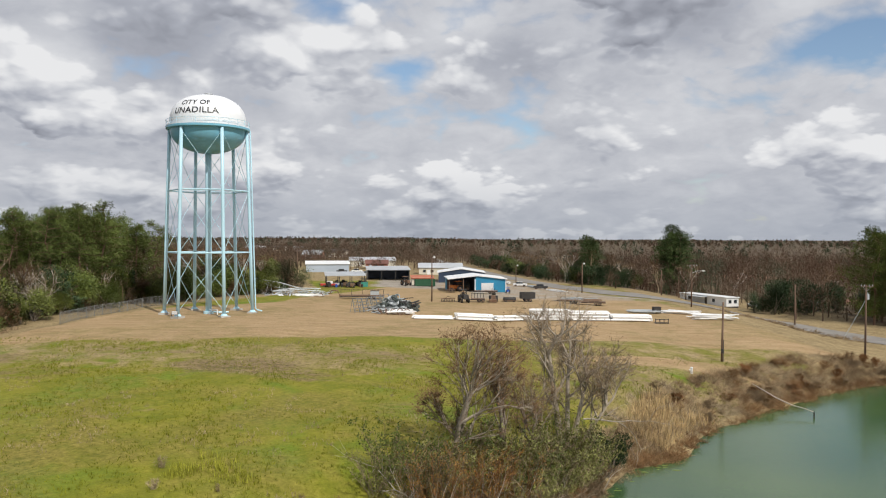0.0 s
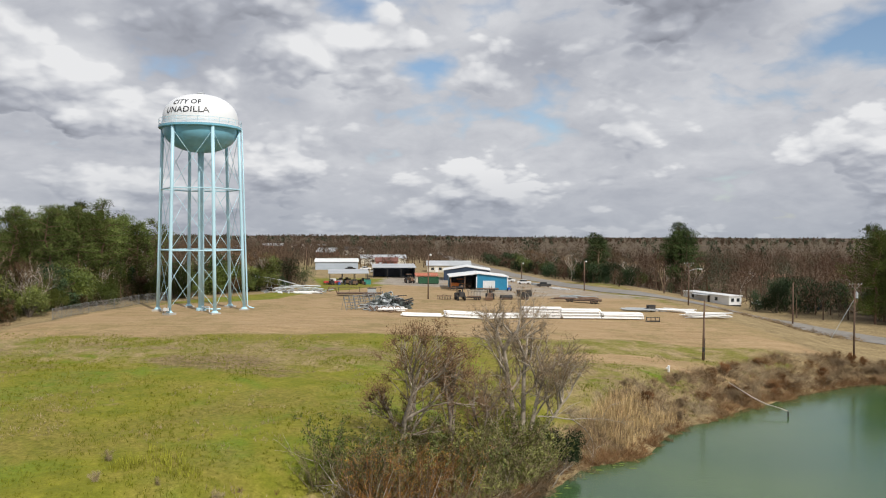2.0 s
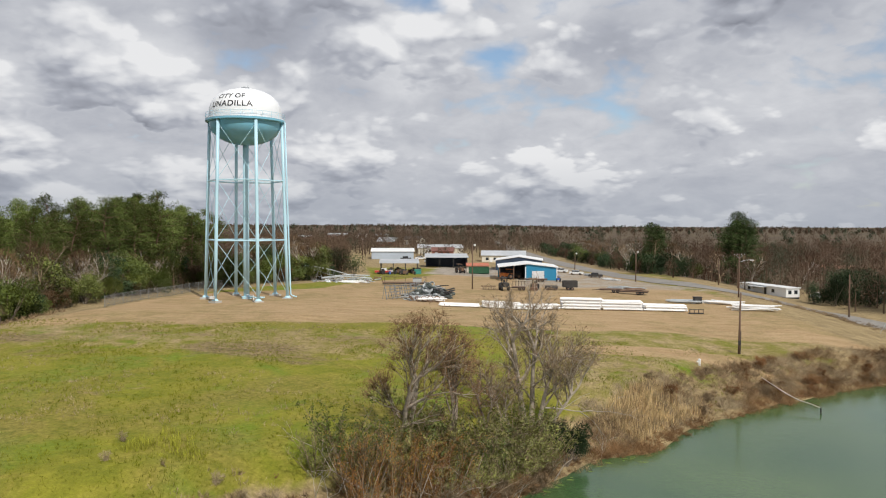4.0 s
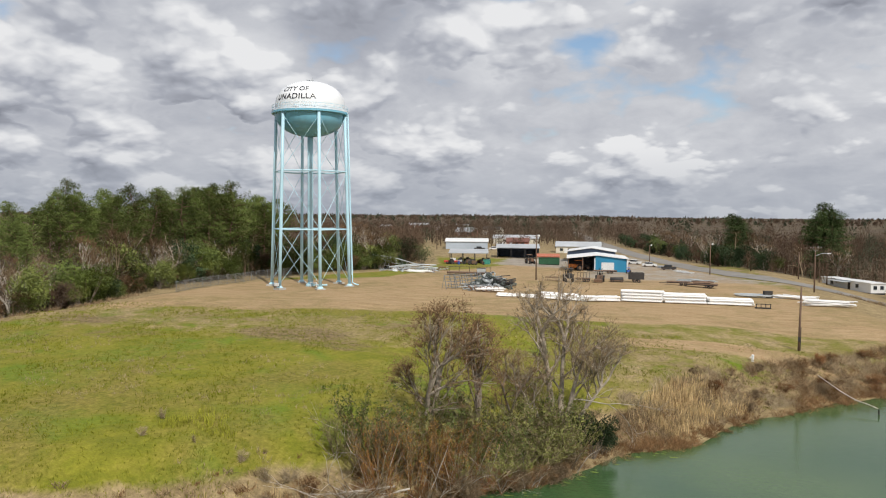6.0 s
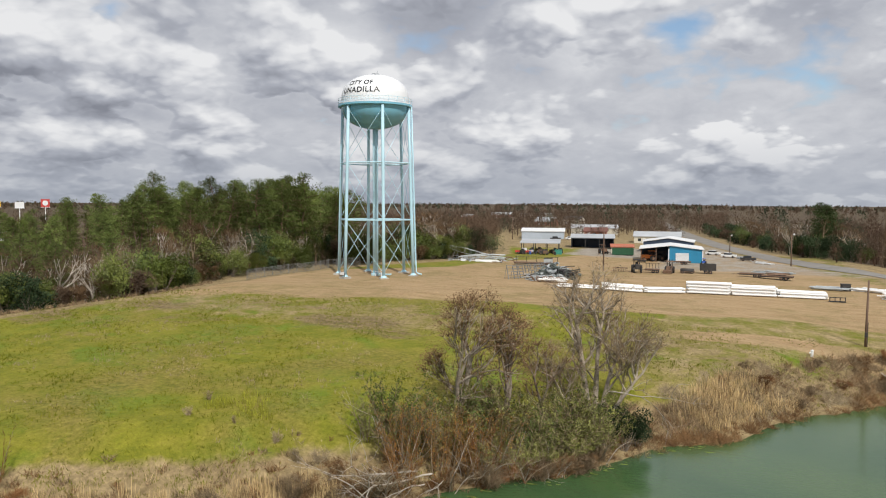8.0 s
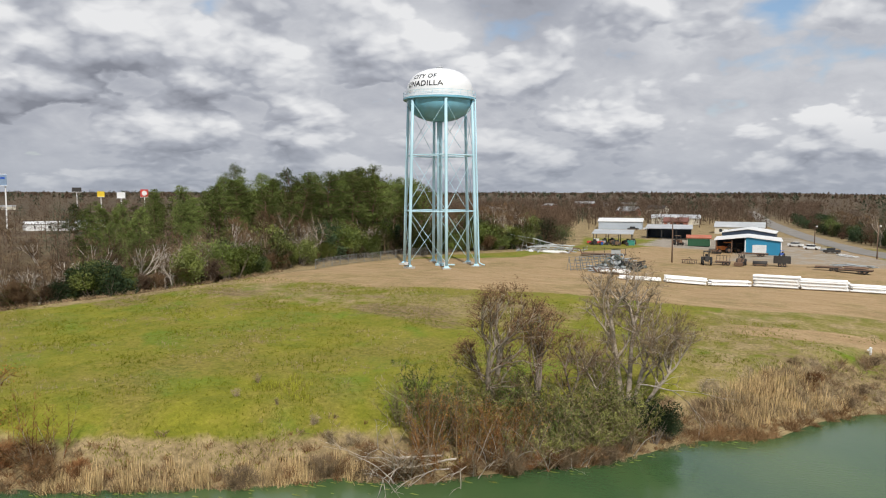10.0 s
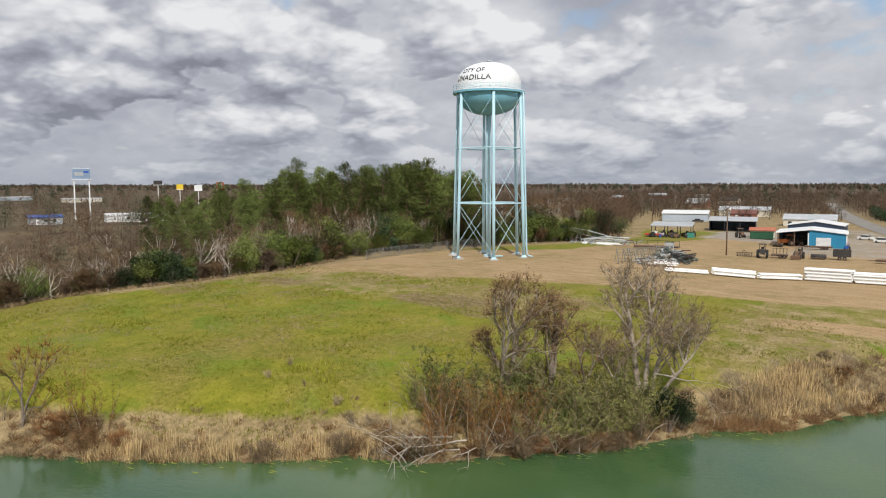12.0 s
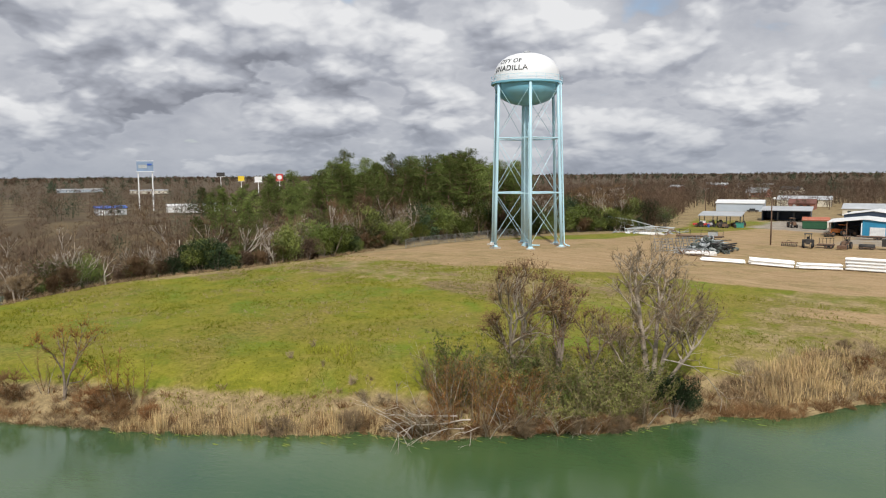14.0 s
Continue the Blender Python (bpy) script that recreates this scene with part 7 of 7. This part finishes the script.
# clutter under and before the pole shed
rc = random.Random(31)
for i in range(34):
    x, y = -32.6 + rc.uniform(0, 10.5), (233 if i % 2 else 228.5) + rc.uniform(0, 6)
    kind = rc.choice(("drum", "crate", "drum"))
    mat = M[rc.choice(("dark", "rust", "dark", "steel", "rust", "dark", "rust", "blue"))]
    z = lz(x, y)
    if kind == "drum":
        o = thing("oil_drum", "old steel drum stored under the pole shed", "drum", pose(x, y, z), "drums under the shed")
        part("body", Geo().lathe([(0.0, 0.0), (0.32, 0), (0.32, 0.3), (0.34, 0.32), (0.32, 0.34), (0.32, 0.6), (0.34, 0.62), (0.32, 0.64), (0.32, 0.95), (0.0, 0.93)], 16), mat, o)
        part("cap", Geo().tube([(0.15, 0, 0.93), (0.15, 0, 0.97)], 0.04, 6), M["dark"], o)
    else:
        o = thing("machine_part", "boxy old machine stored under the pole shed", "machine", pose(x, y, z, 0, 0, rc.uniform(0, 90)), "machines under the shed")
        part("body", Geo().box(0, 0, 0.35, 1.6, 1.0, 0.9), mat, o)
        part("engine", Geo().box(0.2, 0, 1.25, 0.7, 0.6, 0.45), M["dark"], o)
        wheels(o, ((-0.5, -0.55), (0.5, -0.55), (-0.5, 0.55), (0.5, 0.55)), 0.35, 0.2)
b = thing("plastic_bin", "teal plastic bin beside the pole shed", "bin", pose(-22.0, 232.5, lz(-22.0, 232.5)))
part("body", Geo().box(0, 0, 0, 2.0, 1.4, 1.3), M["teal_bin"], b)
part("lid", Geo().box(0, 0, 1.3, 2.1, 1.5, 0.12), M["teal_bin"], b)
pk = thing("pickup_truck", "old red and white pickup truck by the pole shed", "truck", pose(-32.6, 230.8, lz(-32.6, 230.8), 0, 0, 12))
part("body", Geo().box(0, 0, 0.5, 5.0, 1.9, 0.55), M["red"], pk)
part("cab", Geo().box(0.3, 0, 1.05, 1.7, 1.7, 0.7), M["white_sheet"], pk)
part("windscreen", Geo().box(1.17, 0, 1.1, 0.06, 1.5, 0.5), M["glass"], pk)
wheels(pk, ((-1.5, -0.9), (1.5, -0.9), (-1.5, 0.9), (1.5, 0.9)), 0.38, 0.25)
fb = thing("steel_rack", "low dark steel frame lying by the pipes", "frame", pose(43.5, 146.2, lz(43.5, 146.2)))
part("rail", Geo().box(0, -0.5, 0.1, 2.6, 0.12, 0.12), M["dark"], fb)
part("rail", Geo().box(0, -0.5, 0.75, 2.6, 0.12, 0.12), M["dark"], fb)
for i in range(4):
    part("upright", Geo().box(-1.2 + i * 0.8, -0.5, 0, 0.12, 0.12, 0.9), M["dark"], fb)
part("base", Geo().box(0, 0, 0, 2.6, 1.2, 0.12), M["dark"], fb)
bb = thing("equipment_box", "black equipment box among the loose pipes", "box", pose(47.0, 162.0, lz(47, 162), 0, 0, 10))
part("body", Geo().box(0, 0, 0, 1.5, 1.2, 1.25), M["dark"], bb)
part("lid", Geo().box(0, 0, 1.25, 1.6, 1.3, 0.1), M["dark"], bb)
hyd = thing("white_hydrant", "small white standpipe in the grass above the pond", "standpipe", pose(35.0, 102.0, lz(35, 102)))
part("barrel", Geo().tube([(0, 0, -0.1), (0, 0, 0.7)], 0.16, 8), M["white_sheet"], hyd)
part("cap", Geo().lathe([(0.2, 0.7), (0.2, 0.78), (0.0, 0.9)], 10), M["white_sheet"], hyd)
part("outlet", Geo().tube([(0, 0, 0.5), (-0.35, -0.1, 0.5)], 0.09, 8), M["white_sheet"], hyd)


# ---- the wrecked irrigation span ----
def truss_span(a, b, depth, label):
    a, b = Vector(a), Vector(b)
    ob = thing("irrigation_span", label, "irrigation pipe")
    part("main_pipe", Geo().tube([a, a.lerp(b, 0.5) + Vector((0, 0, 0.4)), b], 0.12, 8), M["steel"], ob)
    d = (b - a).normalized()
    side = Vector((-d.y, d.x, 0)).normalized()
    n = 8
    for s in (-1, 1):
        low = [a.lerp(b, i / n) + side * s * 0.6 + Vector((0, 0, -depth * math.sin(math.pi * i / n) * 0.9 - 0.05)) for i in range(n + 1)]
        part("truss_rod", Geo().tube(low, 0.035, 4), M["steel"], ob)
        for i in range(1, n):
            part("strut", Geo().tube([a.lerp(b, i / n) + Vector((0, 0, 0.3)), low[i]], 0.035, 4), M["steel"], ob)
    return ob


zy = lz(-40, 195)
truss_span((-45.5, 192.0, zy + 4.2), (-36.0, 203.0, zy + 1.0), 1.1, "fallen galvanised irrigation span leaning down")
truss_span((-41.5, 194.0, zy + 0.9), (-29.0, 197.0, zy + 0.7), 0.6, "collapsed galvanised irrigation truss on the grass")
truss_span((-42.0, 197.5, zy + 0.8), (-30.5, 201.5, zy + 1.1), 0.6, "collapsed galvanised irrigation truss on the grass")
rs = random.Random(88)
for i in range(46):
    x, y = rs.uniform(-44, -27), rs.uniform(186, 206)
    sc = thing("scrap_piece", "bent grey sheet of scrap metal lying on grass", "scrap", pose(x, y, lz(x, y) + 0.05, rs.uniform(-25, 25), rs.uniform(-25, 25), rs.uniform(0, 180)), "scrap on the grass")
    part("sheet", Geo().box(0, 0, 0, rs.uniform(0.6, 2.2), rs.uniform(0.3, 1.0), 0.1), M[rs.choice(("steel", "steel", "white_sheet", "wire", "rust"))], sc)
    part("strut", Geo().tube([(-rs.uniform(0.5, 1.4), 0.2, 0.08), (rs.uniform(0.5, 1.4), -0.3, rs.uniform(0.2, 0.9))], 0.05, 5), M["steel"], sc)
tw = thing("span_tower", "steel A-frame tower of the irrigation machine", "irrigation tower", pose(-42.6, 195.0, zy))
for sx in (-0.9, 0.9):
    part("leg", Geo().tube([(sx, 0, 0), (sx * 0.15, 0.3, 3.2)], 0.06, 5), M["steel"], tw)
part("crossbar", Geo().tube([(-0.6, 0.1, 1.1), (0.6, 0.1, 1.1)], 0.05, 5), M["steel"], tw)

# ---- mobile home and its surroundings ----
mh = thing("mobile_home", "white single-wide mobile home with a flat metal roof", "mobile home", pose(82.4, 208.5, lz(81, 214) - 0.1, 0, 0, 110))
part("wall", Geo().box(10, 2.0, 0.5, 20, 4.1, 2.3), M["white_sheet"], mh)
part("roof", Geo().box(10, 2.0, 2.8, 20.5, 4.6, 0.22), M["white_sheet"], mh)
part("skirting", Geo().box(10, 2.0, 0, 19.8, 3.9, 0.5), M["dark"], mh)
for i, wx in enumerate((5.2, 15.5)):
    w = part("window", Geo().box(wx, 4.08, 1.4, 1.1, 0.08, 0.9), M["glass"], mh)
    part("frame", Geo().box(wx, 4.1, 1.3, 1.3, 0.06, 0.1), M["grey_roof"], w)
for wy in (1.1, 2.9):
    w = part("window", Geo().box(-0.04, wy, 1.4, 0.08, 0.9, 0.9), M["glass"], mh)
    part("frame", Geo().box(-0.06, wy, 1.3, 0.06, 1.1, 0.1), M["grey_roof"], w)
part("door", Geo().box(8.4, 4.08, 0.6, 0.9, 0.1, 1.9), M["dark"], mh)
part("awning", Geo().box(11, 5.2, 2.6, 7.0, 2.4, 0.08), M["grey_roof"], mh)


def car(x, y, rz, mat, label):
    ob = thing("car", label, "car", pose(x, y, lz(x, y), 0, 0, rz), "parked cars")
    part("body", Geo().box(0, 0, 0.35, 4.4, 1.75, 0.6), mat, ob)
    part("cabin", Geo().box(-0.2, 0, 0.95, 2.2, 1.5, 0.5), M["glass"], ob)
    part("roof", Geo().box(-0.2, 0, 1.45, 1.9, 1.45, 0.06), mat, ob)
    wheels(ob, ((-1.35, -0.8), (1.35, -0.8), (-1.35, 0.8), (1.35, 0.8)), 0.32, 0.2)


car(88.5, 213, 100, M["white_sheet"], "white car parked behind the mobile home")
car(-40, 318, 15, M["dark"], "dark car parked by the warehouse")
car(-34, 320, 15, M["white_sheet"], "white car parked by the warehouse")
for i, (x, y, mat, lab) in enumerate(((22.6, 262, "white_sheet", "white car parked in a row beside the road"), (27.2, 252, "white_sheet", "white car parked in a row beside the road"),
                                       (32.4, 240, "dark", "black car parked in a row beside the road"))):
    car(x, y, -22 + 9 * (i % 3), M[mat], lab)
car(-28, 300, 80, M["steel"], "grey car parked behind the sheds")


def patch(x, y, w, d, rz, label):
    g = Geo()
    c, s = math.cos(radians(rz)), math.sin(radians(rz))
    rr = random.Random(int(x))
    ring = []
    for i in range(20):
        a = 2 * math.pi * i / 20
        u, v = math.cos(a) * w / 2 * rr.uniform(0.85, 1.1), math.sin(a) * d / 2 * rr.uniform(0.85, 1.1)
        px, py = x + u * c - v * s, y + u * s + v * c
        ring.append((px, py, lz(px, py) + 0.08))
    k = (x, y, lz(x, y) + 0.08)
    for i in range(20):
        g.tri(k, ring[i], ring[(i + 1) % 20])
    single("bare_soil", g, M["soil"], label, "ground", kind="structure")


patch(152, 372, 34, 40, 0, "bare reddish soil in a clearing")
patch(124, 232, 30, 12, 10, "bare reddish soil beside the wood")
shed = thing("garden_shed", "small dark shed beside the cedars", "shed", pose(99, 204, lz(99, 204)))
part("wall", Geo().box(0, 0, 0, 4.5, 3.0, 2.2), M["navy_sheet"], shed)
part("roof", Geo().box(0, 0, 2.2, 5.0, 3.5, 0.2, 0, 4), M["grey_roof"], shed)

# ---- town and roadside beyond ----
rt = random.Random(63)
HOUSES = ((M["cream"], M["grey_roof"], "cream house with a grey roof"), (M["cream"], M["rust_roof"], "cream house with a rusty red roof"),
          (M["brick"], M["grey_roof"], "brick house with a grey roof"), (M["pale_sheet"], M["grey_roof"], "pale metal building with a grey roof"), (M["cream"], M["dark"], "cream house with a dark roof"))
spots = []
while len(spots) < 7:
    y = rt.uniform(460, 760)
    x = rt.uniform(-190, -30) - (y - 345) * 0.12
    if all(math.hypot(x - a, y - b) > 26 for a, b in spots):
        spots.append((x, y))
for x, y in spots:
    wm, rm, lab = HOUSES[rt.randrange(5)]
    big = rt.random() < 0.25
    plain_building("town_house" if not big else "town_warehouse", lab + (" among the bare trees" if not big else " at the town's edge"), x, y, rt.uniform(9, 13) * (1.6 if big else 1), rt.uniform(8, 11), rt.uniform(2.8, 3.6), rt.uniform(4.4, 5.6), wm, rm, rt.uniform(-15, 25), 3, True, True)
plain_building("long_barn", "long low building with a pale grey roof", -43, 372, 22, 12, 3.0, 4.4, M["cream"], M["grey_roof"], 8, 2)
plain_building("red_roof_house", "low building with a dark red roof", -33, 348, 10, 8, 2.6, 4.2, M["brick"], M["rust_roof"], 5, 3)


def out_west(px_az, d):
    a = radians(px_az)
    return 40 - math.sin(a) * d, -1.4 + math.cos(a) * d


def billboard(az, d, top, w, h, mat, label, legs=2, name="billboard"):
    x, y = out_west(az, d)
    z = lz(x, y)
    ob = thing(name, label, "sign", pose(x, y, z, 0, 0, az))
    for sx in ((-w * 0.42, w * 0.42) if legs == 2 else (0,)):
        part("post", Geo().box(sx, 0.2, 0, 0.55, 0.55, top - z - h), M["white_sheet"], ob)
    part("panel", Geo().box(0, 0, top - z - h, w, 0.4, h), mat, ob)
    part("catwalk", Geo().box(0, -0.3, top - z - h - 0.3, w * 1.1, 0.9, 0.3), M["white_sheet"], ob)
    return ob


bl = billboard(57.0, 380, 22.0, 7.2, 4.6, M["pale_panel"], "white highway billboard on two tall posts")
bz = 22.0 - lz(*out_west(57.0, 380))
part("panel_art", Geo().box(-1.0, -0.25, bz - 3.2, 3.6, 0.06, 1.6), M["steel"], bl, "grey-blue picture area")
part("panel_art", Geo().box(1.9, -0.25, bz - 1.9, 2.0, 0.06, 0.8), M["blue"], bl, "blue lettering bar")
part("panel_frame", Geo().box(0, 0.1, bz, 7.4, 0.5, 0.25), M["white_sheet"], bl)
sg = billboard(47.9, 620, 16.0, 5.5, 5.5, M["red"], "tall red roadside sign with a white disc", 1, "roadside_sign")
part("disc", Geo().wheel(0, -0.3, 16.0 - lz(*out_west(47.9, 620)) - 2.75, 1.8, 0.2, 0, 20), M["white_sheet"], sg)
billboard(50.6, 640, 14.5, 5, 4, M["yellow_paint"], "yellow roadside sign on a tall post", 1, "roadside_sign")
billboard(49.4, 600, 14.0, 5.5, 4, M["white_sheet"], "white roadside sign on a tall post", 1, "roadside_sign")
billboard(52.0, 700, 17.5, 7, 3.5, M["dark"], "dark roadside sign with a red strip", 1, "roadside_sign")
for az, d, w, mats in ((55.6, 350, 18, ("white_sheet", "white_sheet")), (53.0, 360, 14, ("white_sheet", "grey_roof")), (60.2, 330, 11, ("grey_roof", "blue")), (62.5, 800, 40, ("pale_sheet", "grey_roof")), (58.0, 700, 30, ("cream", "grey_roof"))):
    x, y = out_west(az, d)
    plain_building("roadside_building", "low flat-roofed roadside building beyond the wood", x, y, w, 10, 3.0, 3.6, M[mats[0]], M[mats[1]], az + 5, 3)
